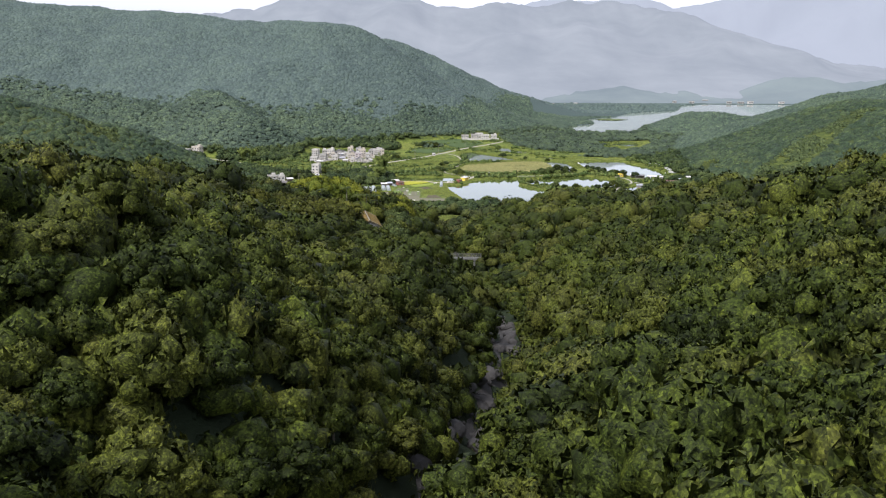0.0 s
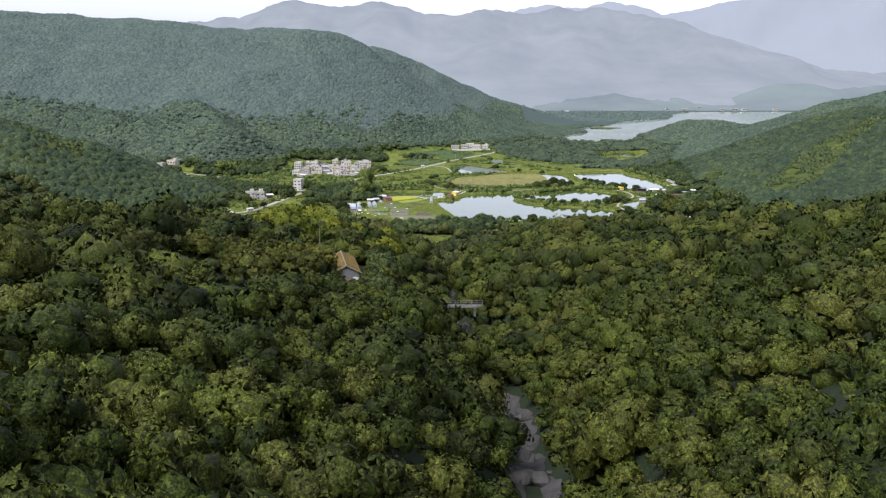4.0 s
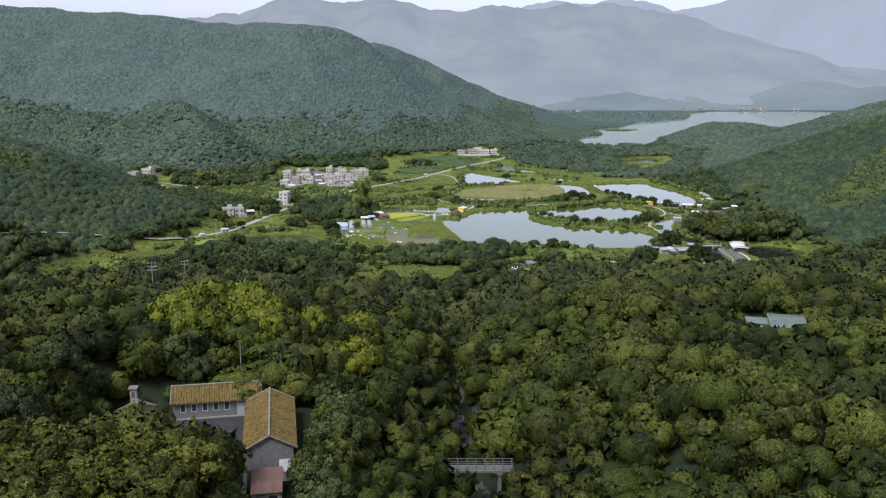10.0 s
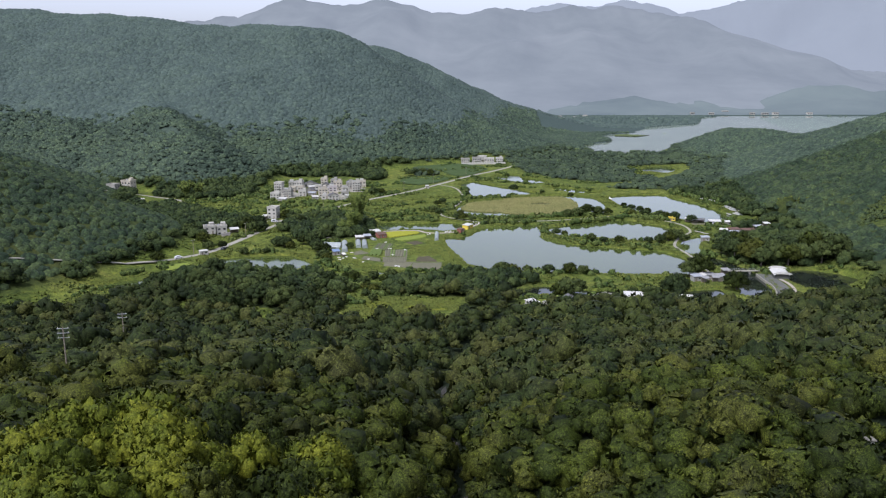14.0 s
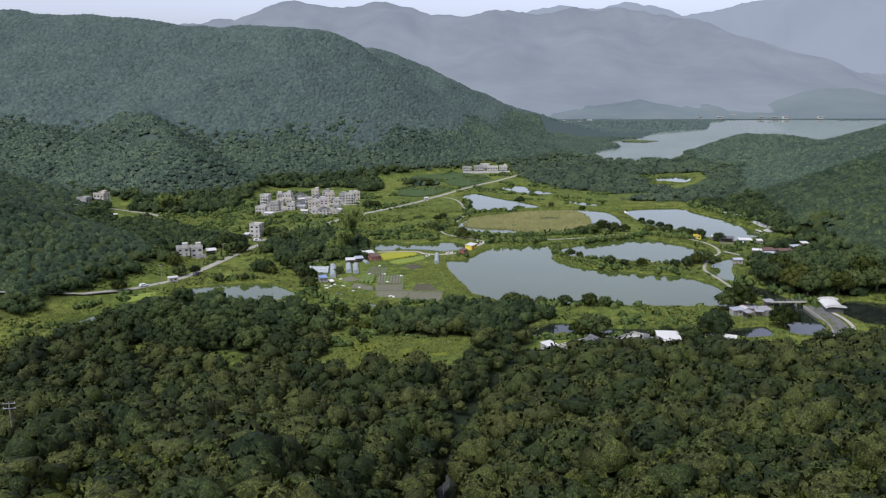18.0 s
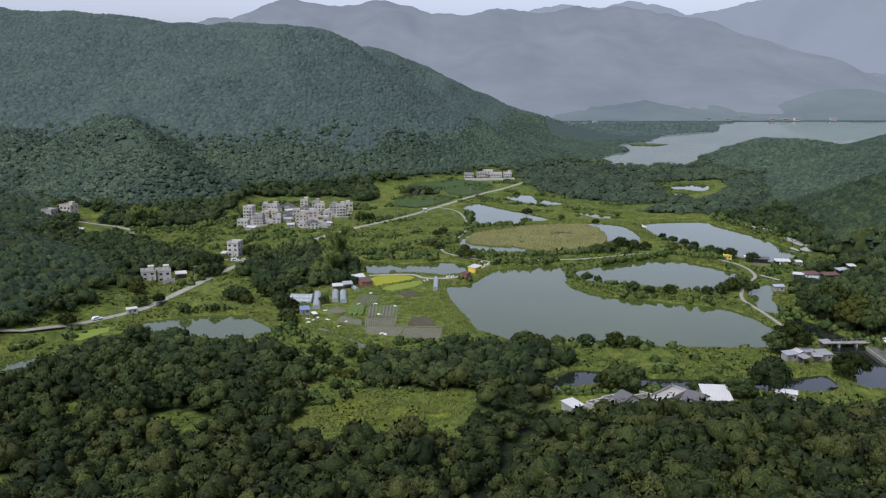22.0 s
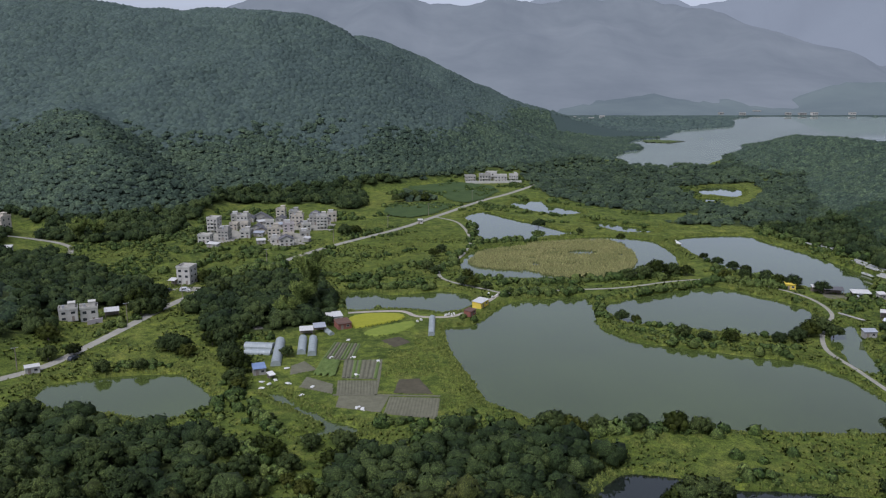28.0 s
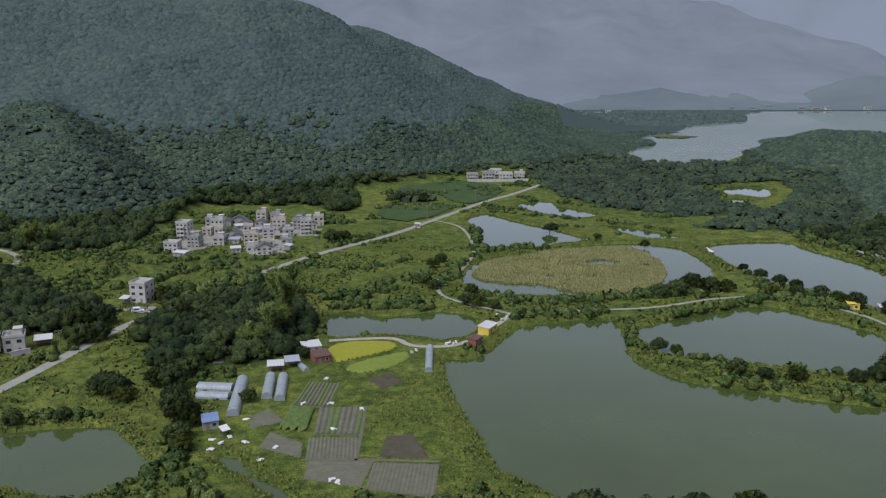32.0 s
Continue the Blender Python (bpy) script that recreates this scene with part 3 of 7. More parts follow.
def wooded(x, y, cut=True):
    """How much of the ground stands under trees, 0 to 1."""
    z = land(x, y)
    w = np.clip((np.maximum(hills(x, y), 0) - 2.5) / 4, 0, 1)
    w = np.maximum(w, np.clip((80 - y) / 6, 0, 1))
    for p in WOODS:
        w = np.maximum(w, np.clip(0.5 - inside_distance(x, y, p) / 8, 0, 1))
    for p in (*CLEAR, MEADOW) if cut else (*CLEAR[3:], MEADOW):
        w = np.where(inside_distance(x, y, p) < 0.8, 0, w)
    return w


ny, nx = GX.shape
idx = np.arange(nx * ny).reshape(ny, nx)
quads = np.stack([idx[:-1, :-1], idx[:-1, 1:], idx[1:, 1:], idx[1:, :-1]], -1).reshape(-1, 4)
KNOLL = [(-300, 560), (-285, 590), (-258, 580), (-236, 556), (-230, 538), (-246, 528), (-270, 540)]
KNOLL_D = inside_distance(GX, GY, KNOLL)
GLADE_D = np.minimum.reduce([inside_distance(GX, GY, p) for p in GLADES])
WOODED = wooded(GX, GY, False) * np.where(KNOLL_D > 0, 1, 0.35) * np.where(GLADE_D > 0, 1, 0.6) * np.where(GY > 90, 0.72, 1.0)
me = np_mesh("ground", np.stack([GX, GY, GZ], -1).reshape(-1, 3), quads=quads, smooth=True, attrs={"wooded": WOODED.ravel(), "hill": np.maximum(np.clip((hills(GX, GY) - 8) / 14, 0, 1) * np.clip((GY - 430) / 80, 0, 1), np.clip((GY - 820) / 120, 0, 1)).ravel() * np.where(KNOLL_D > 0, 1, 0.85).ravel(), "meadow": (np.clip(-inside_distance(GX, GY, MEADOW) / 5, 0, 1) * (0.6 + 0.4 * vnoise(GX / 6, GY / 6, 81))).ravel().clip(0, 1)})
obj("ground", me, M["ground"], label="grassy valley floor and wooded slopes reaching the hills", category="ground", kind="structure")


def sheet(name, outline, z, mat, label, category, kind="structure", grow=0.0):
    bm = bmesh.new()
    p = np.asarray(outline, float)
    if grow:
        c = p.mean(0)
        t = np.roll(p, -1, 0) - np.roll(p, 1, 0)
        nrm = np.stack([t[:, 1], -t[:, 0]], 1) / (np.linalg.norm(t, axis=1, keepdims=True) + 1e-9)
        area = np.sum(p[:, 0] * np.roll(p[:, 1], -1) - p[:, 1] * np.roll(p[:, 0], -1))
        p = p + nrm * grow * np.sign(area)
    vs = [bm.verts.new((x, y, z)) for x, y in p]
    f = bm.faces.new(vs)
    if f.normal.z < 0 or (f.normal_update() or f.normal.z < 0):
        f.normal_flip()
    bmesh.ops.triangulate(bm, faces=bm.faces[:])
    me = bpy.data.meshes.new(name)
    bm.to_mesh(me)
    bm.free()
    return obj(name, me, mat, label=label, category=category, kind=kind)


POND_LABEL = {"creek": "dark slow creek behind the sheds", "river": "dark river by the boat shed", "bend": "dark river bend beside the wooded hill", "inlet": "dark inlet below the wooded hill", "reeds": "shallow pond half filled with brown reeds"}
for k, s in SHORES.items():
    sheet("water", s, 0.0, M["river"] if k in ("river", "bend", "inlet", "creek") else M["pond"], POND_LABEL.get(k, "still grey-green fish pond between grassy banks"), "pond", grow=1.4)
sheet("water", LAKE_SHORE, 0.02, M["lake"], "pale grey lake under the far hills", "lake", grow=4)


def range_mesh(name, crest, y, depth, foot, mat, label, seed):
    """A far range: a crest line with furrowed flanks."""
    cx, cz = np.asarray(crest, float).T
    xs = np.arange(cx[0], cx[-1], 14.0)
    rows = 30
    v = []
    for r in range(rows + 1):
        t = r / rows
        z0 = np.interp(xs, cx, cz) + 5 * vnoise(xs / 60, xs * 0 + 3, seed) + 3 * vnoise(xs / 22, xs * 0 + 7, seed) + 1.5 * vnoise(xs / 9, xs * 0, seed)
        fur = vnoise(xs / 240 + t * 2.2, xs * 0 + t * 2.2, seed + 1) * 0.3 + vnoise(xs / 95 + t * 3.5, xs * 0 + t * 4, seed + 2) * 0.1
        zz = foot + (z0 - foot) * (1 - t) ** (1.25) * (1 + fur * np.sin(math.pi * min(1, t * 1.6)))
        yy = y - depth * (t + 0.12 * fur * math.sin(math.pi * t))
        v.append(np.stack([xs, yy, zz], -1))
    v.insert(0, np.stack([xs, np.full(xs.shape, y + 200), np.full(xs.shape, foot)], -1))
    v = np.concatenate(v)
    n = len(xs)
    i = np.arange(n * (rows + 2)).reshape(rows + 2, n)
    q = np.stack([i[:-1, :-1], i[1:, :-1], i[1:, 1:], i[:-1, 1:]], -1).reshape(-1, 4)
    me = np_mesh(name, v, quads=q, smooth=True)
    return obj(name, me, mat, label=label, category="mountain range", kind="structure")


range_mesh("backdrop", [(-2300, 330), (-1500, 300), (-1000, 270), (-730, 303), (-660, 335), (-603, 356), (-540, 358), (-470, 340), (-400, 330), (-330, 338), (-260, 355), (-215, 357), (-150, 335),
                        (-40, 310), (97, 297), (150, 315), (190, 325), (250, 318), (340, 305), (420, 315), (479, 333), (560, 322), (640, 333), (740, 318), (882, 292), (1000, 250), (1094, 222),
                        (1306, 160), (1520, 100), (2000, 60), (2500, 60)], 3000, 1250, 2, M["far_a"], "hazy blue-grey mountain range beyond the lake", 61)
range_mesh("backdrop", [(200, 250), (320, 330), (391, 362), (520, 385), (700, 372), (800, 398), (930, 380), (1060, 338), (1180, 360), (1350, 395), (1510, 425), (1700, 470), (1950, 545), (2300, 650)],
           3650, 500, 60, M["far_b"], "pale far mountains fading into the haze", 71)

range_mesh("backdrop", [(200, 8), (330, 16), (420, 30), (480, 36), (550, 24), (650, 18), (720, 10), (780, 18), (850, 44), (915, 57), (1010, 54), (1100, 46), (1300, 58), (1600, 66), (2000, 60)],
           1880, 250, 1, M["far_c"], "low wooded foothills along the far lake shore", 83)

# ---------------------------------------------------------------- trees
def icosphere(sub):
    bm = bmesh.new()
    bmesh.ops.create_icosphere(bm, subdivisions=sub, radius=1)
    bm.verts.ensure_lookup_table()
    v = np.array([x.co[:] for x in bm.verts])
    f = np.array([[w.index for w in x.verts] for x in bm.faces])
    bm.free()
    return v, f


ICO = {1: icosphere(1), 2: icosphere(2)}


def unit(v):
    return v / (np.linalg.norm(v, axis=-1, keepdims=True) + 1e-9)


def crown(seed, lobes, cards, size, sub=1, flat=0.75, core=0.88):
    """Many small clumps of foliage over a dome, with loose leaf sprays: verts, tris and leaf normals for a crown of radius 1 whose base is at z = 0."""
    r = np.random.default_rng(seed)
    iv, jf = ICO[sub]
    mid = np.array([0, 0, flat * 0.3])
    k = np.arange(lobes)
    up = 1 - 1.12 * (k + 0.5) / lobes
    ang = k * 2.39996 + r.uniform(0, 6) + r.uniform(-0.35, 0.35, lobes)
    ring = np.sqrt(np.clip(1 - up * up, 0, 1))
    d = np.stack([ring * np.cos(ang), ring * np.sin(ang), up], -1)
    s = r.uniform(0.78, 1.25, lobes) * min(0.6, 1.3 / math.sqrt(lobes))
    reach = (1.04 - 0.8 * s) * r.uniform(0.74, 1.14, lobes)
    c = mid + d * reach[:, None] * (1, 1, flat)
    hub = np.array([[0, 0, flat * 0.36]])
    if lobes > 3:
        c, s, d = np.concatenate([hub, c]), np.concatenate([[0.62], s]), np.concatenate([[[0, 0, 1.0]], d])
    vs, tr, ns, n = [], [], [], 0
    for q in range(len(s)):
        w = iv * s[q] * core * (1 + 0.2 * r.standard_normal((len(iv), 1)).clip(-1.5, 1.5)) * (1, 1, flat * 1.1)
        vs.append(w + c[q])
        ns.append(unit(unit(w) + 0.45 * unit(w + c[q] - mid)))
        mids = (w[jf].mean(1) + c[q] - c[:, None]) / (1, 1, flat)
        far = np.linalg.norm(mids, axis=2) / (s[:, None] * core)
        far[q] = 9
        tr.append(jf[(far.min(0) > 0.66) & (unit(w[jf].mean(1))[:, 2] > -0.62)] + n)
        n += len(iv)
    if cards:
        q = r.integers(0, len(s), cards * 3)
        e = unit(r.standard_normal((cards * 3, 3)))
        p = c[q] + e * s[q][:, None] * (1, 1, flat) * r.uniform(0.85, 1.2, (cards * 3, 1))
        gap = np.linalg.norm((p[:, None] - c[None]) / (1, 1, flat), axis=2) / s
        ok = (gap.min(1) > 0.8) & (e[:, 2] > -0.5)
        p, e = p[ok][:cards], e[ok][:cards]
        m = len(p)
        nn = unit(1.25 * e + 0.7 * r.standard_normal((m, 3)))
        t = unit(np.cross(nn, r.standard_normal((m, 3))))
        b = np.cross(nn, t)
        h = size * r.uniform(0.5, 1.5, (m, 1))
        spray = np.stack([p - t * h - b * h * 0.6, p + t * h - b * h * 0.6, p + b * h * 1.1 + nn * h * 0.5], 1)
        vs.append(spray.reshape(-1, 3))
        ns.append(np.repeat(unit(e + 0.4 * unit(p - mid) + 0.6 * nn), 3, 0))
        tr.append((n + np.arange(m * 3)).reshape(-1, 3))
    return np.concatenate(vs), np.concatenate(tr), np.concatenate(ns)


def planted(name, kinds, spots, mat, label, category, kind="stuff", smooth=True, even=0.0):
    """Joins many crowns into one mesh. spots: x, y, z, radius, height factor, turn, tint, kind. even: how far the leaves lie with the slope."""
    V, T, N, A, n = [], [], [], [], 0
    for k, (v, t, m) in enumerate(kinds):
        s = spots[spots[:, 7] == k]
        if not len(s):
            continue
        ca, sa = np.cos(s[:, 5])[:, None], np.sin(s[:, 5])[:, None]
        x = (v[None, :, 0] * ca - v[None, :, 1] * sa) * s[:, 3:4] + s[:, 0:1]
        y = (v[None, :, 0] * sa + v[None, :, 1] * ca) * s[:, 3:4] + s[:, 1:2]
        z = v[None, :, 2] * s[:, 3:4] * s[:, 4:5] + s[:, 2:3]
        V.append(np.stack([x, y, z], -1).reshape(-1, 3))
        w = unit(np.stack([m[None, :, 0] * ca - m[None, :, 1] * sa, m[None, :, 0] * sa + m[None, :, 1] * ca, m[None, :, 2] / s[:, 4:5]], -1))
        if even:
            gx = (land(s[:, 0] + 6, s[:, 1]) - land(s[:, 0] - 6, s[:, 1])) / 12
            gy = (land(s[:, 0], s[:, 1] + 6) - land(s[:, 0], s[:, 1] - 6)) / 12
            g = unit(np.stack([-gx, -gy, np.ones(len(s))], -1))
            w = unit(w * (1 - even) + even * g[:, None, :])
        N.append(w.reshape(-1, 3))
        T.append((t[None] + n + np.arange(len(s))[:, None, None] * len(v)).reshape(-1, 3))
        A.append(np.repeat(s[:, 6], len(v)))
        n += len(s) * len(v)
    me = np_mesh(name, np.concatenate(V), np.concatenate(T), None, smooth=smooth, attrs={"tint": np.concatenate(A)}, normals=np.concatenate(N))
    return obj(name, me, mat, label=label, category=category, kind=kind)


def scatter(x0, x1, y0, y1, step, seed):
    r = np.random.default_rng(seed)
    xs, ys = np.meshgrid(np.arange(x0, x1, step), np.arange(y0, y1, step * 0.87))
    xs = xs + (np.arange(xs.shape[0])[:, None] % 2) * step * 0.5
    xs = xs + r.uniform(-0.33, 0.33, xs.shape) * step
    ys = ys + r.uniform(-0.33, 0.33, ys.shape) * step
    return xs.ravel(), ys.ravel(), r


def strewn(x0, x1, y0, y1, step, seed):
    """Like scatter, on a turned grid, so that no rows show along the slopes."""
    cx, cy, half = (x0 + x1) / 2, (y0 + y1) / 2, math.hypot(x1 - x0, y1 - y0) / 2
    u, v, r = scatter(-half, half, -half, half, step, seed)
    u, v = u + r.uniform(-0.2, 0.2, u.shape) * step, v + r.uniform(-0.2, 0.2, v.shape) * step
    x, y = cx + u * 0.84 - v * 0.54, cy + u * 0.54 + v * 0.84
    k = (x > x0) & (x < x1) & (y > y0) & (y < y1)
    return x[k], y[k], r


def spots_of(x, y, r, lo, hi, kinds, sink=0.0, tall=(0.85, 1.25)):
    n = len(x)
    rad = r.uniform(lo, hi, n)
    return np.stack([x, y, ground_z(x, y) - sink, rad, r.uniform(*tall, n), r.uniform(0, 6.28, n), r.random(n), r.integers(0, kinds, n)], -1)


MID = [crown(100 + k, 5, 175, 0.08) for k in range(6)]
LOW = [crown(120 + k, 4, 64, 0.105, core=0.84) for k in range(6)]
FINE = [crown(150 + k, 8, 340, 0.068, core=0.82) for k in range(6)]
FAR = [crown(200 + k, 3, 4, 0.2, flat=0.62, core=1.0) for k in range(5)]


def dome(seed):
    """A tree-top seen from far off: one uneven clump."""
    r = np.random.default_rng(seed)
    w = ICO[1][0] * (1 + 0.18 * r.standard_normal((12, 1)).clip(-1.5, 1.5)) * (1, 1, 0.8)
    f = ICO[1][1]
    return w + (0, 0, -0.15), f[w[f].mean(1)[:, 2] > -0.4], unit(w)


DOT = [dome(250 + k) for k in range(6)]
THICKET = [crown(330 + k, 3, 70, 0.1, flat=0.7) for k in range(4)]
UNDER = [crown(320 + k, 1, 12, 0.3, flat=0.65, core=1.2) for k in range(4)]
SHRUB = [crown(300 + k, 1, 28, 0.26, flat=0.65, core=1.2) for k in range(4)]

def bed_half(y):
    """Half the width kept free of trees along the stream."""
    return np.interp(y, [-430, -398, -340, -300, -200, -100], [2.4, 3.2, 3.5, 3.8, 3.5, 2.4]) + 0.9 * vnoise(y / 9, y * 0, 8)


# near slopes
px_, py_, r_ = scatter(-300, 300, -452, 125, 4.9, 11)
view = np.abs(px_) < 0.56 * (py_ + 462) + 22
px_, py_ = px_[view], py_[view]
keep = (wooded(px_, py_) > r_.random(len(px_)) * 0.9 + 0.05) & (np.abs(px_ - stream_x(py_)) > bed_half(py_))
px_, py_ = px_[keep], py_[keep]


def shed_clearing(x, y, half, start):
    """The open strip on the slope before the open shed."""
    return (np.abs(x + 0.32 * (y + 390)) < half) & (y > start) & (y < -261)


near_spots = spots_of(px_, py_, r_, 2.5, 4.0, 6)
big_ = r_.random(len(px_))
near_spots[:, 3] = 1.5 + 1.4 * big_ + np.where(py_ < -325, 1.1, 2.5) * big_**6
near_spots[:, 2] += 0.5 + 1.1 * r_.random(len(px_)) + 0.4 * big_
near_spots[:, 4] = r_.uniform(0.8, 1.35, len(px_))
near_spots = near_spots[~shed_clearing(near_spots[:, 0], near_spots[:, 1], 4.2, -294)]
# slighter trees round the bridge and the halls
for x0, x1, y0, y1, most in [(-28, -12, -272, -236, 2.3), (-19, -4, -246, -198, 2.3), (-4, 17, -236, -196, 2.1), (-58, -40, -246, -204, 2.5)]:
    slight = (near_spots[:, 0] > x0) & (near_spots[:, 0] < x1) & (near_spots[:, 1] > y0) & (near_spots[:, 1] < y1)
    near_spots[slight, 3] = np.minimum(near_spots[slight, 3], most)
near_spots = near_spots[~((np.abs(near_spots[:, 0] - 5.7) < 6.2) & (near_spots[:, 1] > -217) & (near_spots[:, 1] < -200))]
near_spots = near_spots[~((np.abs(near_spots[:, 0] + 14.5) < 4.5) & (near_spots[:, 1] > -241) & (near_spots[:, 1] < -204) & (near_spots[:, 0] < -12.5))]
nearest = np.argsort(np.hypot(near_spots[:, 0], (near_spots[:, 1] + 405) * 0.75))[:130]
rest = np.setdiff1d(np.arange(len(near_spots)), nearest)
close = near_spots[rest][:, 1] < -240
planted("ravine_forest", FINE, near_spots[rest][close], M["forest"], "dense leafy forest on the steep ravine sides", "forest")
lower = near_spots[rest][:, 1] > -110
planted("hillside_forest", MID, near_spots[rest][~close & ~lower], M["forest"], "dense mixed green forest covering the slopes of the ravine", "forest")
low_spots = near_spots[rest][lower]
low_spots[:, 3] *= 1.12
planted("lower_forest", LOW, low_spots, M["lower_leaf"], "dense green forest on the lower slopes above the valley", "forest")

def off_pads(x, y):
    return np.minimum.reduce([inside_distance(x, y, p) for p, _ in PADS]) > 0.8


# undergrowth between the trunks
ux_, uy_, ur_ = scatter(-130, 130, -350, -270, 3.3, 16)
uk_ = (np.abs(ux_) < 0.56 * (uy_ + 462) + 18) & (wooded(ux_, uy_, False) > 0.5) & off_pads(ux_, uy_) & ~shed_clearing(ux_, uy_, 3.5, -272) & (np.abs(ux_ - stream_x(uy_)) > bed_half(uy_) - 0.6)
planted("undergrowth", UNDER, spots_of(ux_[uk_], uy_[uk_], ur_, 1.3, 2.3, 4, 0.2), M["forest"], "leafy undergrowth filling the ravine sides", "undergrowth")

ux_, uy_, ur_ = scatter(-75, 75, -452, -348, 2.6, 26)
uk_ = (np.abs(ux_) < 0.56 * (uy_ + 462) + 14) & (wooded(ux_, uy_, False) > 0.5) & (np.abs(ux_ - stream_x(uy_)) > bed_half(uy_) - 0.4)
planted("thicket", THICKET, spots_of(ux_[uk_], uy_[uk_], ur_, 1.3, 2.7, 4, 0.2, (1.0, 1.8)), M["forest"], "dense leafy thicket under the ravine trees", "undergrowth")
ux_, uy_, ur_ = scatter(-190, 190, -270, -60, 3.9, 17)
uk_ = (np.abs(ux_) < 0.5 * (uy_ + 462) + 18) & (wooded(ux_, uy_, False) > 0.5) & off_pads(ux_, uy_) & ~shed_clearing(ux_, uy_, 3.5, -272) & (np.abs(ux_ - stream_x(uy_)) > bed_half(uy_) - 0.6)
planted("undergrowth", UNDER, spots_of(ux_[uk_], uy_[uk_], ur_, 1.9, 3.2, 4, 0.2, (0.9, 1.6)), M["forest"], "leafy undergrowth between the trees of the lower slopes", "undergrowth")

# single trees nearest to the flight
TREE_KINDS = []
for k in range(6):
    v, t, q = crown(500 + k, 18, 1000, 0.05, core=0.84)
    TREE_KINDS.append(np_mesh("crown", v, t, None, smooth=True, normals=q))
bm = bmesh.new()
bmesh.ops.create_cone(bm, cap_ends=True, segments=7, radius1=0.09, radius2=0.045, depth=1.0, matrix=Matrix.Translation((0, 0, 0.5)))
for k in range(3):
    a = k * 2.1
    bmesh.ops.create_cone(bm, cap_ends=True, segments=5, radius1=0.04, radius2=0.015, depth=0.7,
                          matrix=Matrix.Translation((0.2 * math.cos(a), 0.2 * math.sin(a), 1.0)) @ Euler((0.5 * math.sin(a) * -1, 0.5 * math.cos(a), 0)).to_matrix().to_4x4())
TRUNK = bpy.data.meshes.new("trunk")
bm.to_mesh(TRUNK)
bm.free()
TRUNK.materials.append(M["bark"])


def tree(x, y, z, radius, tall, turn, kind, mat, label, group, stem=1.4, name="tree"):
    base = tagged(new(name), label, "tree", group)
    base.matrix_basis = pose(x, y, z, 0, 0, math.degrees(turn))
    tr = new("trunk", TRUNK)
    tr.parent, tr.scale = base, (radius * 0.8, radius * 0.8, stem + radius * 0.4)
    me = TREE_KINDS[kind]
    cr = new("crown", me)
    if not me.materials:
        me.materials.append(M["leaf"])
    cr.parent, cr.location, cr.scale = base, (0, 0, stem), (radius, radius, radius * tall)
    if mat is not M["leaf"]:
        cr.material_slots[0].link = "OBJECT"
        cr.material_slots[0].material = mat
    return base


for s in near_spots[nearest]:
    tree(s[0], s[1], s[2] - 1.4, s[3], s[4], s[5], int(s[7]), M["leaf"], "broad-leaved evergreen tree in the ravine forest", "trees of the ravine", 1.3)

for k in range(34):
    x, y = -46 + 34 * random.random(), -197 + 34 * random.random()
    if x > -22 and y < -190:
        y += 12
    z = float(land(np.array([x]), np.array([y]))[0])
    tree(x, y, z, random.uniform(3.4, 5.2), random.uniform(1.1, 1.4), random.uniform(0, 6), k % 6, M["yellow_leaf"] if k % 6 else M["leaf"], "yellow-green tree in young leaf behind the old halls", "yellow-green trees", 3.2)
for k, (x, y, rad) in enumerate([(-44, -203.5, 3.2), (-40, -200, 3.2), (-36, -203.5, 2.8), (-33, -200, 3.0), (-29, -204, 2.6), (-49, -212, 3.2), (-48.5, -221, 3.8), (-46.4, -223.5, 2.2), (-46.6, -215, 2.0), (-50, -229, 4.2), (-46.5, -235, 3.4), (-51, -216, 3.4), (-15, -230.6, 2.5), (-13.6, -235, 3.0), (-12, -240, 3.2), (-15.2, -217, 1.9), (-15.4, -212.5, 1.8), (-15, -222.5, 2.0), (-14.8, -226.5, 2.0), (-16, -208.5, 2.0), (-24, -199, 3.2), (-14, -206, 3.4), (-13, -213, 3.2), (-12.5, -220, 3.3), (-12, -227, 3.0), (-16.5, -203, 2.6), (-26, -197, 3.4), (-38, -196, 3.6)]):
    z = float(land(np.array([float(x)]), np.array([float(y)]))[0])
    tree(x, y, z, rad, 1.15, rad * 7, k % 6, M["dark_leaf"] if k % 3 else M["leaf"], "dark green tree close beside the old halls", "trees round the halls", 2.0)
for k, (x, y, rad) in enumerate([(-99, 98, 7.5), (-110, 104, 6.5), (-73, 101, 7.2), (-84, 108, 6.6), (-64, 108, 5.6), (-92, 118, 7), (-105, 126, 6.6), (-75, 122, 6), (-120, 138, 6.8), (-121, 165, 6), (-128, 120, 7), (-60, 128, 5.2), (-138, 128, 6.8), (-88, 138, 6)]):
    z = float(land(np.array([float(x)]), np.array([float(y)]))[0])
    tree(x, y, z, rad, 1.05, rad * 7, k % 6, M["dark_leaf"], "large dark round-crowned tree at the meadow's edge", "large meadow trees", rad * 0.3)
for x, y, rad in [(-39, -245, 4.2), (-34.5, -246, 4.8), (-29, -245.5, 5.2), (-24.4, -246.5, 4.5), (-22.6, -243.5, 2.2), (-32, -251, 4.6), (-26.5, -252, 4.4), (-37, -251.5, 4.6), (-42, -250, 4.6), (-45.5, -254.5, 4.0), (-38.5, -256, 3.0), (-33, -255.5, 3.0), (-30.5, -239.5, 2.6), (-35, -240, 2.8)]:
    z = float(land(np.array([float(x)]), np.array([float(y)]))[0])
    tree(x, y, z, rad, 0.85, rad * 9, int(rad * 10) % 6, M["olive_leaf"], "wide olive-brown tree beside the courtyard", "olive trees", 3.2)

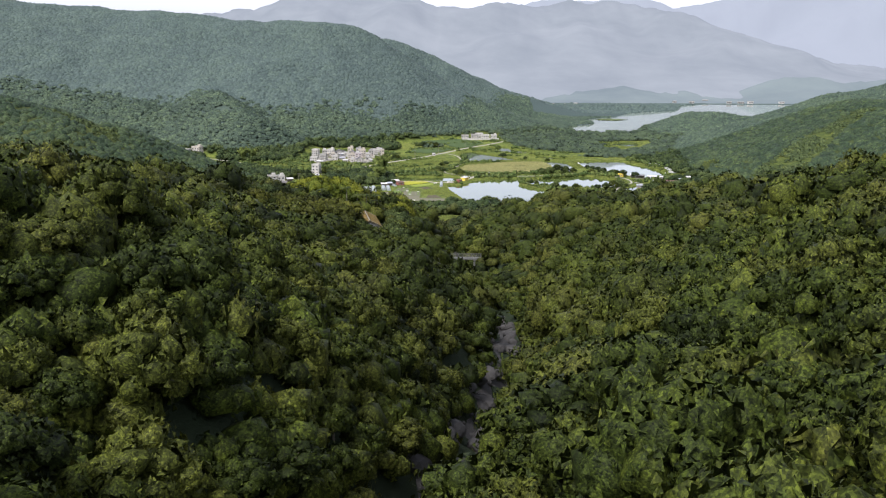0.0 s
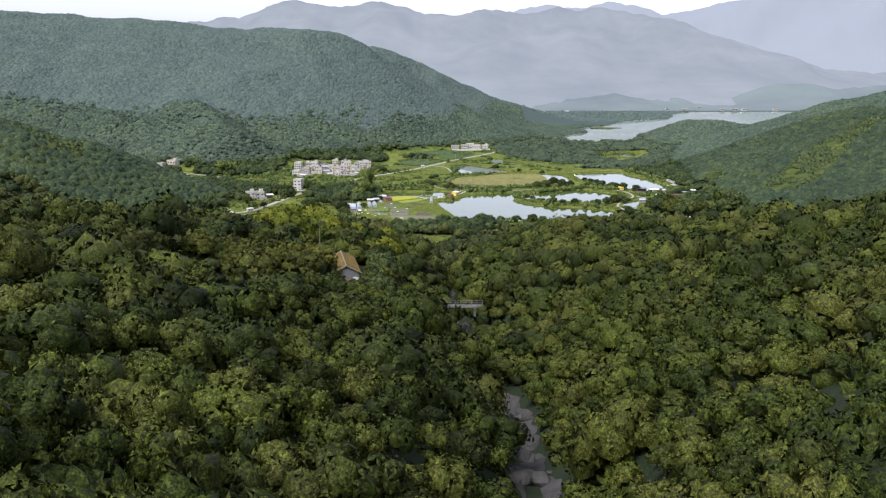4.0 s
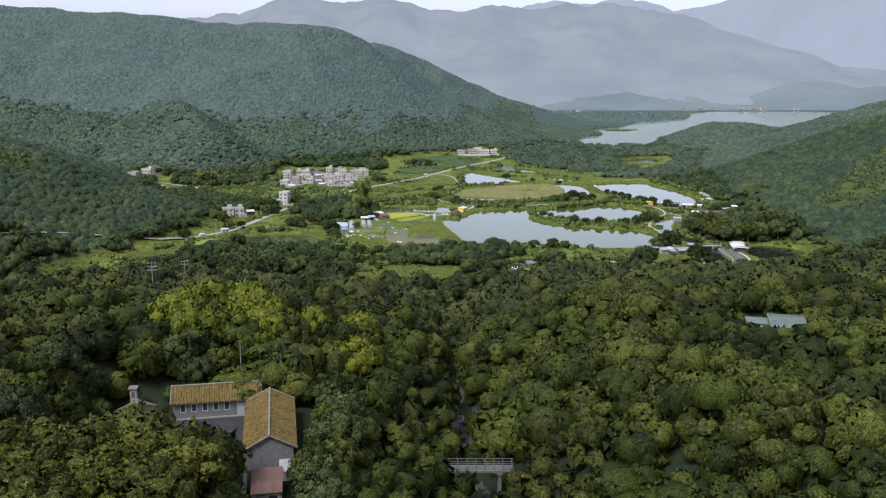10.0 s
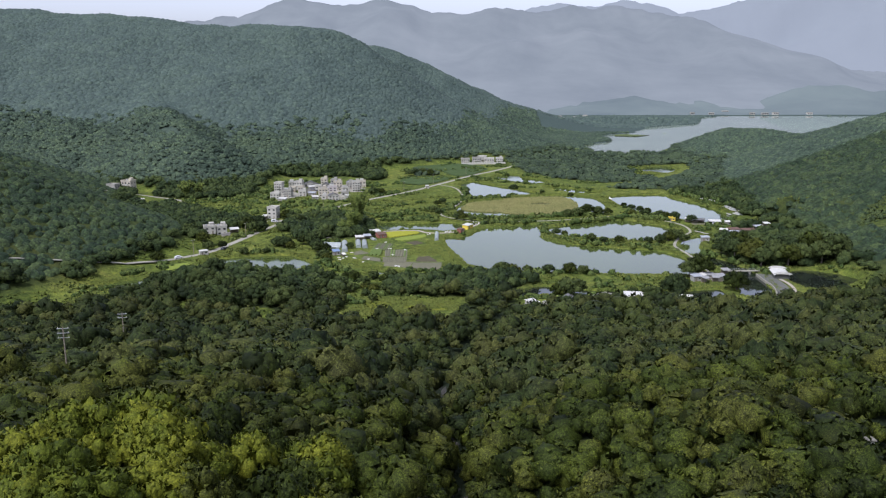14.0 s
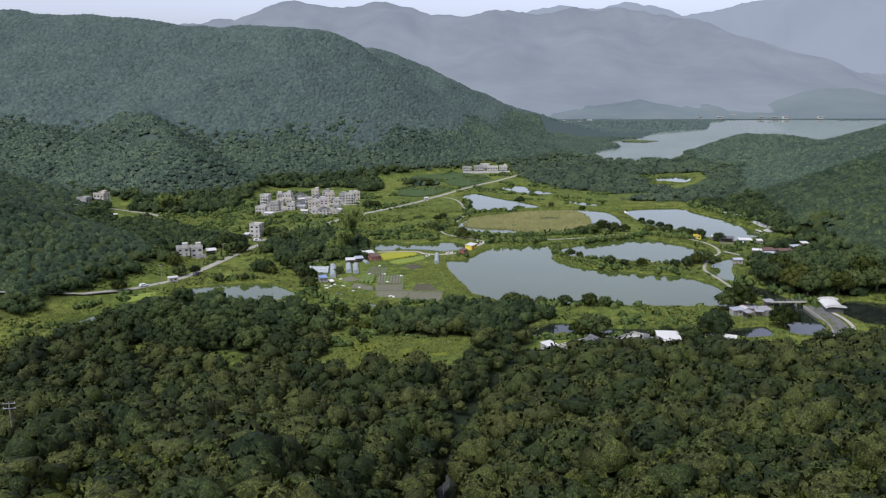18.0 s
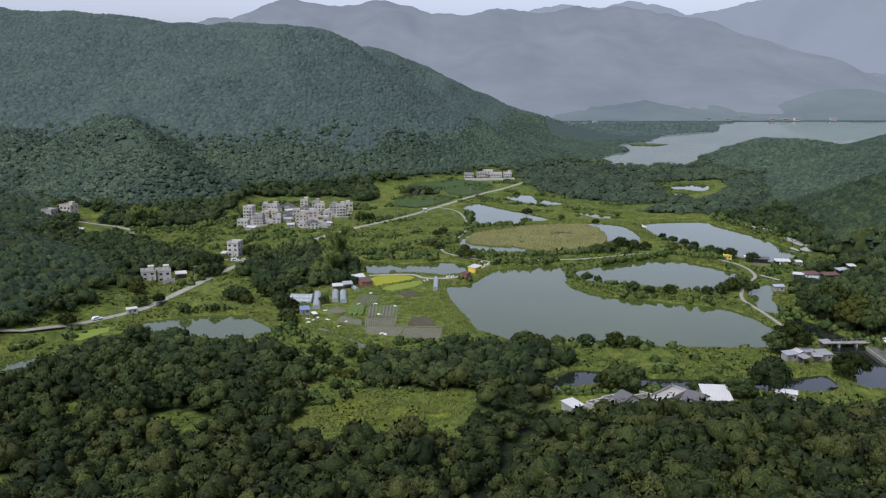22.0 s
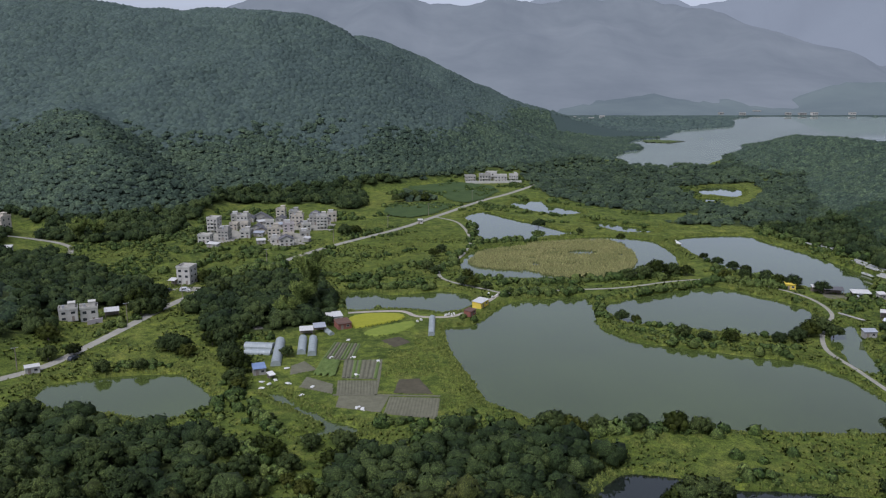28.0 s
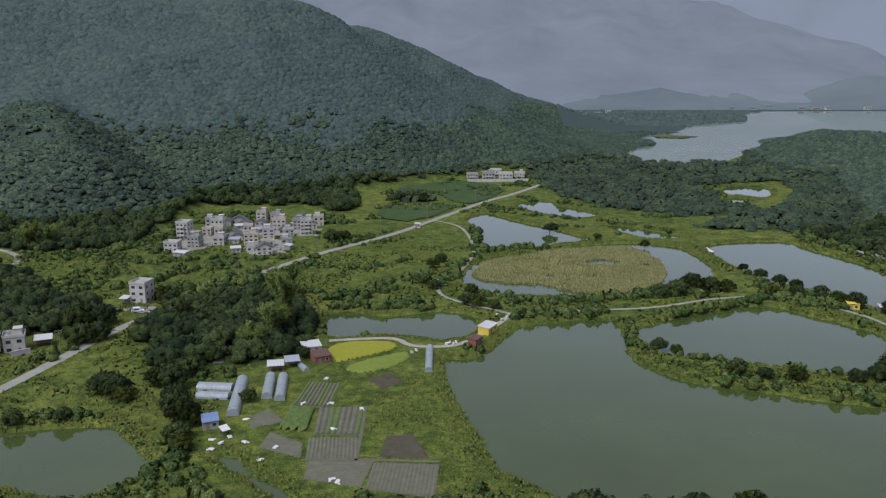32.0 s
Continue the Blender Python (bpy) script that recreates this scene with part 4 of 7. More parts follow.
# woods on the valley floor and the hills
px_, py_, r_ = strewn(-330, 420, 60, 830, 5.8, 12)
keep = (wooded(px_, py_) > r_.random(len(px_)) * 0.9 + 0.05) & (ground_z(px_, py_) > 0.9) & (hills(px_, py_) < 7) & (np.abs(px_) < 0.56 * (py_ + 240)) & (py_ > 122)
px_, py_ = px_[keep], py_[keep]
thin_ = (py_ < 460) | (px_ < -40) | (px_ > 235) | (vnoise(px_ / 16, py_ / 16, 91) + 0.5 * vnoise(px_ / 6, py_ / 6, 92) > -0.25)
near_ = (py_ < 460) | ((px_ < -40) & (py_ < 700))
planted("valley_woods", [crown(400 + k, 5, 70, 0.08) for k in range(5)], spots_of(px_[near_], py_[near_], r_, 2.4, 5.6, 5, -0.6), M["valley_leaf"], "dark green groves along the edge of the valley floor", "woods")
far_spots = spots_of(px_[~near_], py_[~near_], r_, 2.0, 5.2, 5, -0.3, (0.8, 1.3))
far_spots[:, 3] *= np.where(thin_[~near_], 1.0, 0.5)
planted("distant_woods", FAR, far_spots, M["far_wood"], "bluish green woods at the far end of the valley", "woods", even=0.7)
px_, py_, r_ = strewn(-1300, 1300, 60, 1270, 4.5, 13)
hh = hills(px_, py_)
keep = ((hh > np.where(py_ > 700, 0.6, 3)) | (px_ > 60) & (px_ < 430) & (py_ > 815)) & ~np.any([inside_distance(px_, py_, p) < 2 for p in GLADES], axis=0) & ((hh >= 7) | (py_ > 830) | (px_ < -330) | (px_ > 420)) & (np.abs(px_) < 0.56 * (py_ + np.where(py_ < 520, 475, 330)) + 30) & (inside_distance(px_, py_, LAKE_SHORE) > 3) & (inside_distance(px_, py_, KNOLL) > -14)
keep &= ((px_ > 100) & (py_ < 1130) | (py_ < 960 + 0.1 * np.abs(px_)) | (px_ > -190) & (px_ < 160))  & ~((px_ < -700) & (py_ < 500))
px_, py_, hh = px_[keep], py_[keep], hh[keep]
foot_ = (hh + 14 * vnoise(px_ / 40, py_ / 40, 55) + r_.normal(0, 5, len(px_)) < 36) | (px_ < -180) & (py_ < 640 + r_.normal(0, 12, len(px_))) | (px_ > 150) | (py_ < 0.55 * np.abs(px_) + 190)
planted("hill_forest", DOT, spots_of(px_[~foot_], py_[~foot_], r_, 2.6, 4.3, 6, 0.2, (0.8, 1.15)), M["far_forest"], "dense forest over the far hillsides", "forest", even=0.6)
thin_ = foot_ & (r_.random(len(px_)) < 0.8)
side_ = thin_ & (py_ < 470)
lower_ = foot_ & (py_ >= 470) & (px_ < -20) & (py_ < 790)
back_ = foot_ & (py_ >= 470) & ~lower_
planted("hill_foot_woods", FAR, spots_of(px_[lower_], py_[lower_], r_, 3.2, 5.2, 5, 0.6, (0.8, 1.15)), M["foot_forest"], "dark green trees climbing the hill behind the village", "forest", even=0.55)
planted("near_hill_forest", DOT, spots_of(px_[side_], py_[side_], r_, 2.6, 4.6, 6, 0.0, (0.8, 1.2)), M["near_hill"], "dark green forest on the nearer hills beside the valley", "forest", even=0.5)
planted("hill_foot_forest", DOT, spots_of(px_[back_], py_[back_], r_, 2.6, 4.2, 6, 0.0, (0.8, 1.2)), M["foot_forest"], "hazed bluish green forest along the foot of the hills", "forest", even=0.4)
px_, py_, r_ = strewn(150, 1300, 1230, 1600, 9, 14)
keep = (ground_z(px_, py_) > 0.6) & (np.abs(px_) < 0.56 * (py_ + 470))
# light scrub on the hill clearings
cx_, cy_, cr_ = strewn(-330, 430, 170, 390, 3.4, 61)
kc_ = (np.minimum.reduce([inside_distance(cx_, cy_, p) for p in GLADES]) < 1.5) & (vnoise(cx_ / 12, cy_ / 12, 62) > -0.35)
planted("hill_scrub", SHRUB, spots_of(cx_[kc_], cy_[kc_], cr_, 1.2, 2.6, 4, 0.2), M["scrub"], "light green scrub on the open hill clearings", "scrub", even=0.5)
# flanks of the ravine beside the flight
fx_, fy_, fr_ = scatter(-330, 330, -560, 60, 12, 15)
keepf = (np.abs(fx_) >= 0.56 * (fy_ + 462) + 22) & (land(fx_, fy_) > 3)
planted("slope_forest", FAR, spots_of(fx_[keepf], fy_[keepf], fr_, 6.5, 9.5, 5, 0.0, (0.9, 1.3)), M["forest"], "forest on the upper slopes of the ravine", "forest")
planted("lakeside_forest", DOT, spots_of(px_[keep], py_[keep], r_, 3.5, 6, 6, 0.0, (0.7, 1.0)), M["far_forest"], "forest along the far lake shore", "forest", even=0.5)


# ---------------------------------------------------------------- paints and fabrics of buildings
M["white"] = plain("white_render", (0.3502, 0.335, 0.2835), (0.5459, 0.525, 0.45), 0.35, 0.85, 0.2, 0.2)
M["grey_wall"] = plain("weathered_concrete", (0.206, 0.2, 0.171), (0.3914, 0.38, 0.324), 0.3, 0.9, 0.2, 0.3)
M["beige"] = plain("beige_render", (0.3708, 0.335, 0.2565), (0.5356, 0.485, 0.378), 0.35, 0.85, 0.2, 0.2)
M["pink"] = plain("faded_pink_tile", (0.37, 0.33, 0.31), (0.50, 0.45, 0.42), 0.4, 0.8, 0.2, 0.2)
M["roof_grey"] = plain("stained_flat_roof", (0.2266, 0.22, 0.18), (0.4326, 0.41, 0.342), 0.3, 0.9, 0.2, 0.3)
M["roof_dark"] = plain("dark_roof_tile", (0.07, 0.07, 0.07), (0.14, 0.135, 0.13), 1.5, 0.8, 0.3, 0.4)
M["tin_white"] = plain("white_sheet_roof", (0.3914, 0.385, 0.342), (0.5768, 0.56, 0.495), 0.4, 0.5, 0.4, 0.15, 0.02, 9, 0.0, (6, 0.6, 1))
M["tin_grey"] = plain("grey_sheet_roof", (0.26, 0.28, 0.29), (0.44, 0.45, 0.46), 0.5, 0.5, 0.4, 0.2, 0.02, 9, 0.2, (6, 0.6, 1))
M["tin_old"] = plain("dirty_old_sheet", (0.15, 0.15, 0.145), (0.32, 0.315, 0.30), 0.5, 0.7, 0.3, 0.3, 0.02, 9, 0.0, (5, 0.8, 1))
M["tar"] = plain("tarred_sheet", (0.028, 0.028, 0.027), (0.075, 0.073, 0.068), 0.6, 0.8, 0.2, 0.3)
M["tin_red"] = plain("rust_red_sheet", (0.075, 0.046, 0.034), (0.15, 0.09, 0.066), 0.6, 0.8, 0.2, 0.3)
M["yellow"] = plain("yellow_paint", (0.55, 0.40, 0.04), (0.68, 0.52, 0.07), 0.5, 0.7, 0.3, 0.2)
M["red"] = plain("brick_red_paint", (0.19, 0.075, 0.055), (0.28, 0.115, 0.08), 0.6, 0.8, 0.2, 0.3)
M["green_roof"] = plain("pale_green_roof", (0.07, 0.1, 0.078), (0.15, 0.19, 0.152), 0.3, 0.7, 0.3, 0.2)
M["old_tile"] = mossy("mossy_clay_tile")
M["grey_brick"] = plain("grey_brick_wall", (0.09, 0.094, 0.085), (0.2, 0.2, 0.178), 2.2, 0.9, 0.2, 0.4)
M["ridge"] = plain("pale_ridge_mortar", (0.09, 0.085, 0.068), (0.24, 0.225, 0.18), 1.6, 0.9, 0.2, 0.3)
M["poly"] = plain("dusty_greenhouse_film", (0.20, 0.23, 0.212), (0.34, 0.37, 0.345), 0.5, 0.45, 0.5, 0.2)
M["plastic"] = plain("white_plastic_sheet", (0.4944, 0.49, 0.432), (0.6592, 0.64, 0.567), 0.8, 0.5, 0.4, 0.4, 0.05)
M["blue_tin"] = plain("blue_sheet_roof", (0.12, 0.17, 0.28), (0.2, 0.26, 0.38), 0.6, 0.5, 0.4, 0.2)
M["yard"] = plain("stained_concrete_yard", (0.1236, 0.12, 0.0972), (0.3502, 0.335, 0.279), 0.35, 0.9, 0.2, 0.4)
M["old_concrete"] = plain("dark_old_concrete", (0.06, 0.062, 0.052), (0.15, 0.15, 0.132), 0.5, 0.9, 0.2, 0.4)
M["wood"] = plain("grey_timber", (0.16, 0.13, 0.10), (0.28, 0.24, 0.19), 1.5, 0.9, 0.2, 0.4)
M["steel"] = plain("galvanised_steel", (0.35, 0.36, 0.37), (0.5, 0.5, 0.51), 1.0, 0.45, 0.5, 0.1, metal=0.6)
M["paint_car"] = plain("car_paint_white", (0.68, 0.68, 0.68), (0.76, 0.76, 0.76), 0.5, 0.25, 0.5, 0.0)
M["paint_dark"] = plain("car_paint_dark", (0.03, 0.035, 0.04), (0.05, 0.055, 0.06), 0.5, 0.25, 0.5, 0.0)
M["rubber"] = plain("tyre_rubber", (0.02, 0.02, 0.02), (0.035, 0.035, 0.035), 3, 0.9, 0.2, 0.1)
gm2, n2_, l2_, b2_ = shader("window_glass", 0.08, 0.5)
t2_ = noise_node(n2_, l2_, 0.4, 2)
rr_ = ramp(n2_, [(0.3, (0.02, 0.024, 0.026)), (0.7, (0.05, 0.055, 0.058))])
l2_.new(t2_.outputs[0], rr_.inputs[0])
l2_.new(rr_.outputs[0], b2_.inputs["Base Color"])
M["glass"] = gm2


# ---------------------------------------------------------------- parts
def part(name, bm, mat, parent=None, label="", m=None):
    me = bpy.data.meshes.new(name)
    bm.to_mesh(me)
    bm.free()
    return obj(name, me, mat, parent, label, m=m)


def box_bm(sx, sy, sz, bevel=0.0, at=(0, 0, 0)):
    """A block standing on z = 0."""
    bm = bmesh.new()
    bmesh.ops.create_cube(bm, size=1, matrix=Matrix.Translation((at[0], at[1], at[2] + sz / 2)) @ Matrix.Diagonal((sx, sy, sz, 1)))
    if bevel:
        bmesh.ops.bevel(bm, geom=bm.edges[:], offset=bevel, segments=1, affect="EDGES")
    return bm


def joined(*bms):
    out = bmesh.new()
    for b in bms:
        me = bpy.data.meshes.new("t")
        b.to_mesh(me)
        b.free()
        out.from_mesh(me)
        bpy.data.meshes.remove(me)
    return out


def gable_bm(sx, sy, rise, over=0.4, thick=0.18):
    """A pitched roof over sx by sy, ridge along y, eaves at z = 0."""
    bm = bmesh.new()
    hx, hy = sx / 2 + over, sy / 2 + over
    dz = rise / (sx / 2) * over
    for s in (-1, 1):
        top = [(0, -hy, rise), (0, hy, rise), (s * hx, hy, -dz), (s * hx, -hy, -dz)]
        lo = [bm.verts.new(c) for c in top]
        hi = [bm.verts.new((x, y, z + thick)) for x, y, z in top]
        bm.faces.new(lo)
        bm.faces.new(hi)
        for a in range(4):
            bm.faces.new((lo[a], lo[(a + 1) % 4], hi[(a + 1) % 4], hi[a]))
    bmesh.ops.recalc_face_normals(bm, faces=bm.faces[:])
    return bm


def gable_wall_bm(sx, sy, h, rise):
    bm = bmesh.new()
    f = [(-sx / 2, 0), (sx / 2, 0), (sx / 2, h), (0, h + rise), (-sx / 2, h)]
    a = [bm.verts.new((x, -sy / 2, z)) for x, z in f]
    b = [bm.verts.new((x, sy / 2, z)) for x, z in f]
    bm.faces.new(a)
    bm.faces.new(b)
    for k in range(5):
        bm.faces.new((a[k], a[(k + 1) % 5], b[(k + 1) % 5], b[k]))
    bmesh.ops.recalc_face_normals(bm, faces=bm.faces[:])
    return bm


def base_at(name, x, y, yaw, label, category, group="", z=None):
    e = tagged(new(name), label, category, group)
    zz = float(ground_z(np.array([float(x)]), np.array([float(y)]))[0]) - 0.1 if z is None else z
    e.matrix_basis = pose(x, y, zz, 0, 0, yaw)
    return e


FRAME_CACHE = {}


def window(parent, w, h, m, trim):
    key = (round(w, 2), round(h, 2), trim.name)
    if key not in FRAME_CACHE:
        t = 0.09
        bm = bmesh.new()
        rings = []
        for yy in (-0.05, 0.05):
            rings.append([[bm.verts.new((sx * (w / 2 + g), yy, h / 2 + sz * (h / 2 + g))) for sx, sz in ((-1, -1), (1, -1), (1, 1), (-1, 1))] for g in (t, 0)])
        for k in range(4):
            j = (k + 1) % 4
            for ring in rings:
                bm.faces.new((ring[0][k], ring[0][j], ring[1][j], ring[1][k]))
            for g in (0, 1):
                bm.faces.new((rings[0][g][k], rings[0][g][j], rings[1][g][j], rings[1][g][k]))
        bmesh.ops.recalc_face_normals(bm, faces=bm.faces[:])
        fr = bpy.data.meshes.new("window")
        bm.to_mesh(fr)
        bm.free()
        fr.materials.append(trim)
        g = box_bm(w, 0.05, h)
        gl = bpy.data.meshes.new("pane")
        g.to_mesh(gl)
        g.free()
        gl.materials.append(M["glass"])
        FRAME_CACHE[key] = (fr, gl)
    fr, gl = FRAME_CACHE[key]
    o = obj("window", fr, None, parent, m=m)
    obj("pane", gl, None, o)
    return o


def house(x, y, w, d, h, storeys, yaw, roof, wall, label, name="village_house", group="village houses", windows=2, z=None, balcony=False, top="hut", trim=None, side=True):
    """A block house: walls, flat roof with parapet or pitched roof, windows by storey, door, balconies, stair hut and tank."""
    e = base_at(name, x, y, yaw, label, "house", group, z)
    trim = trim or M["white"]
    if roof == "gable":
        rise = w * 0.26
        part("wall", gable_wall_bm(w, d, h, rise), wall, e)
        part("roof", gable_bm(w, d, rise, 0.45), M["roof_dark"], e, "dark pitched tile roof", pose(0, 0, h + 0.02))
    else:
        part("wall", box_bm(w, d, h, 0.04), wall, e)
        part("roof", box_bm(w + 0.3, d + 0.3, 0.18, 0.03), M["roof_grey"], e, "stained flat roof slab", pose(0, 0, h))
        p = 0.9
        rails = joined(box_bm(w + 0.3, 0.16, p, at=(0, -d / 2 - 0.07, 0)), box_bm(w + 0.3, 0.16, p, at=(0, d / 2 + 0.07, 0)),
                       box_bm(0.16, d - 0.02, p, at=(-w / 2 - 0.07, 0, 0)), box_bm(0.16, d - 0.02, p, at=(w / 2 + 0.07, 0, 0)))
        part("parapet", rails, wall, e, m=pose(0, 0, h + 0.18))
        if top == "hut":
            part("stair_hut", joined(box_bm(2.6, 3.2, 2.2, 0.03), box_bm(3.0, 3.6, 0.15, at=(0, 0, 2.2))), wall, e, m=pose(w * 0.2, d * 0.15, h + 0.18))
            bm = bmesh.new()
            bmesh.ops.create_cone(bm, cap_ends=True, segments=12, radius1=0.6, radius2=0.55, depth=1.2, matrix=Matrix.Translation((0, 0, 0.6)))
            part("water_tank", bm, M["steel"], e, "steel roof tank", pose(-w * 0.25, d * 0.2, h + 0.18))
        elif top == "shed":
            part("roof_shed", joined(box_bm(w * 0.5, d * 0.5, 2.0), box_bm(w * 0.56, d * 0.56, 0.12, at=(0, 0, 2.0))), M["tin_white"], e, "white sheet roof shed", pose(-w * 0.1, d * 0.1, h + 0.18))
    fl = h / storeys
    for s in range(storeys):
        zz = s * fl + fl * 0.34
        for k in range(windows):
            xx = (k + 0.5) / windows * w - w / 2
            if s == 0 and k == windows // 2:
                part("door", box_bm(1.0, 0.08, 2.05, 0.01), M["wood"], e, "timber door", pose(xx, -d / 2 - 0.04, 0.05))
                continue
            window(e, min(1.5, w / windows * 0.5), fl * 0.42, pose(xx, -d / 2 - 0.02, zz), trim)
        if side:
            for sgn in (-1, 1):
                for k in range(2):
                    window(e, 1.0, fl * 0.4, pose(sgn * (w / 2 + 0.02), (k - 0.5) * d * 0.5, zz, 0, 0, sgn * 90), trim)
        if balcony and s:
            part("balcony", joined(box_bm(w * 0.55, 1.2, 0.14), box_bm(w * 0.55, 0.1, 0.95, at=(0, -0.55, 0.14)), box_bm(0.1, 1.1, 0.95, at=(-w * 0.27, 0, 0.14)),
                                   box_bm(0.1, 1.1, 0.95, at=(w * 0.27, 0, 0.14))), trim, e, m=pose(0, -d / 2 - 0.62, s * fl - 0.08))
        if s:
            part("floor_band", box_bm(w + 0.12, d + 0.12, 0.14), trim, e, m=pose(0, 0, s * fl - 0.07))
    return e


def shed(x, y, w, d, h, yaw, roof, label, wall=None, slope=0.5, name="shed", posts=False, z=None, group="", category="shed"):
    """A low hut with a mono-pitch sheet roof, closed or on posts."""
    e = base_at(name, x, y, yaw, label, category, group, z)
    if posts:
        for sx in (-1, 1):
            for sy in (-1, 1):
                part("post", box_bm(0.14, 0.14, h + (slope if sy > 0 else 0), 0.01), M["wood"], e, m=pose(sx * (w / 2 - 0.15), sy * (d / 2 - 0.15), 0))
        part("back_wall", box_bm(w * 0.96, 0.1, h * 0.9), wall or M["wood"], e, m=pose(0, d / 2 - 0.3, 0))
    else:
        bm = bmesh.new()
        f = [(-d / 2, 0), (d / 2, 0), (d / 2, h + slope), (-d / 2, h)]
        a = [bm.verts.new((-w / 2, yy, zz)) for yy, zz in f]
        b = [bm.verts.new((w / 2, yy, zz)) for yy, zz in f]
        bm.faces.new(a)
        bm.faces.new(b)
        for k in range(4):
            bm.faces.new((a[k], a[(k + 1) % 4], b[(k + 1) % 4], b[k]))
        bmesh.ops.recalc_face_normals(bm, faces=bm.faces[:])
        part("wall", bm, wall or M["grey_wall"], e)
        part("door", box_bm(0.95, 0.06, 1.95), M["wood"], e, "timber door", pose(-w * 0.2, -d / 2 - 0.03, 0.05))
        window(e, 1.0, 0.8, pose(w * 0.22, -d / 2 - 0.02, h * 0.42), M["white"])
    tilt = math.degrees(math.atan2(slope, d))
    n = max(3, int(w / 0.9))
    for k in range(n):
        sh = box_bm(w * 1.08 / n - 0.02, math.hypot(d, slope) + 0.7, 0.06 + 0.012 * (k % 2))
        part("roof_sheet", sh, roof, e, m=pose((k + 0.5) / n * w * 1.08 - w * 0.54, 0, h + slope / 2 + 0.05, tilt, 0, 0))
    return e


def ribbon(name, line, width, mat, label, category, lift=0.06, kind="structure", thick=0.25, flat=False):
    """A lane draped over the ground, with thickness."""
    p = np.asarray(line, float)
    out = []
    for i in range(len(p) - 1):
        a, b, c, d = p[max(i - 1, 0)], p[i], p[i + 1], p[min(i + 2, len(p) - 1)]
        m = max(2, int(np.hypot(*(c - b)) / 3))
        for k in range(m):
            t = k / m
            out.append(0.5 * (2 * b + (c - a) * t + (2 * a - 5 * b + 4 * c - d) * t * t + (3 * b - a - 3 * c + d) * t ** 3))
    out.append(p[-1])
    s = np.array(out)
    t = np.gradient(s, axis=0)
    nrm = np.stack([-t[:, 1], t[:, 0]], 1) / np.linalg.norm(t, axis=1, keepdims=True)
    L, R = s + nrm * width / 2, s - nrm * width / 2
    zc = np.maximum(ground_z(s[:, 0], s[:, 1]), 0.9)
    zc = np.maximum(zc, np.maximum(np.minimum(ground_z(L[:, 0], L[:, 1]), zc + 0.4), np.minimum(ground_z(R[:, 0], R[:, 1]), zc + 0.4)))
    zc = np.convolve(np.pad(zc, 2, "edge"), np.ones(5) / 5, "valid") + lift
    n = len(s)
    v = np.concatenate([np.c_[L, zc], np.c_[R, zc], np.c_[L, zc - thick], np.c_[R, zc - thick]])
    i = np.arange(n - 1)
    q = np.concatenate([np.stack([i + n, i + n + 1, i + 1, i], 1), np.stack([i, i + 1, i + 1 + 2 * n, i + 2 * n], 1), np.stack([i + n + 1, i + n, i + 3 * n, i + 3 * n + 1], 1)])
    return obj(name, np_mesh(name, v, quads=q), mat, label=label, category=category, kind=kind)


ribbon("road", ROAD, 4.2, M["road"], "narrow grey concrete road across the valley", "road")
ribbon("lane", DIKE_LANE, 1.7, M["road"], "pale concrete lane along the pond dikes", "lane")
ribbon("track", SAND_TRACK, 2.2, M["sand"], "sandy track beside the rice field", "track", 0.08)
ribbon("lane", [(-118, 312), (-114, 319), (-122, 318), (-128, 314)], 3.2, M["road"], "concrete drive to the white house", "lane", 0.1)
ribbon("lane", [(-280, 395), (-263, 418), (-248, 428), (-232, 425), (-214, 410), (-206, 392)], 3.0, M["road"], "curving concrete lane at the hill foot", "lane", 0.1)
ribbon("lane", [(171, 148), (171.5, 138), (169.5, 126), (163, 112.5)], 1.6, M["sand"], "pale curving ramp beside the boat shed", "lane", 0.55)
ribbon("apron", [(167, 160), (166.4, 147), (166.2, 136), (163.8, 125), (159, 113)], 6.6, M["old_concrete"], "stained concrete apron sloping to the river", "apron", 0.25)
ribbon("river_wall", [(163.6, 161), (162.9, 148), (162.6, 136), (160.2, 125), (156, 114)], 0.5, M["road"], "pale concrete river wall edging the apron", "wall", 0.4, thick=1.6)
ribbon("path", [(-100, 318), (-88, 300), (-80, 290)], 0.9, M["sand"], "thin worn footpath through the grass", "path", 0.1)

# ---------------------------------------------------------------- farm
def crop_sheet(name, poly, height, rough, mat, label, category="field", step=0.55, seed=1, kind="", level=1.06):
    p = np.asarray(poly, float)
    lo, hi = p.min(0), p.max(0)
    xs, ys = np.arange(lo[0], hi[0] + step, step), np.arange(lo[1], hi[1] + step, step)
    X, Y = np.meshgrid(xs, ys)
    d = inside_distance(X, Y, p)
    r = np.random.default_rng(seed)
    Z = level + np.clip(-d / step, 0, 1) * height + (d < -step * 0.5) * rough * (r.random(X.shape) - 0.3)
    X = X + r.uniform(-0.3, 0.3, X.shape) * step * (d < -step)
    i = np.arange(X.size).reshape(X.shape)
    ok = (d[:-1, :-1] < 0.2) & (d[1:, :-1] < 0.2) & (d[:-1, 1:] < 0.2) & (d[1:, 1:] < 0.2)
    q = np.stack([i[:-1, :-1], i[:-1, 1:], i[1:, 1:], i[1:, :-1]], -1)[ok]
    me = np_mesh(name, np.stack([X, Y, Z], -1).reshape(-1, 3), quads=q, smooth=True)
    return obj(name, me, mat, label=label, category=category, kind=kind)


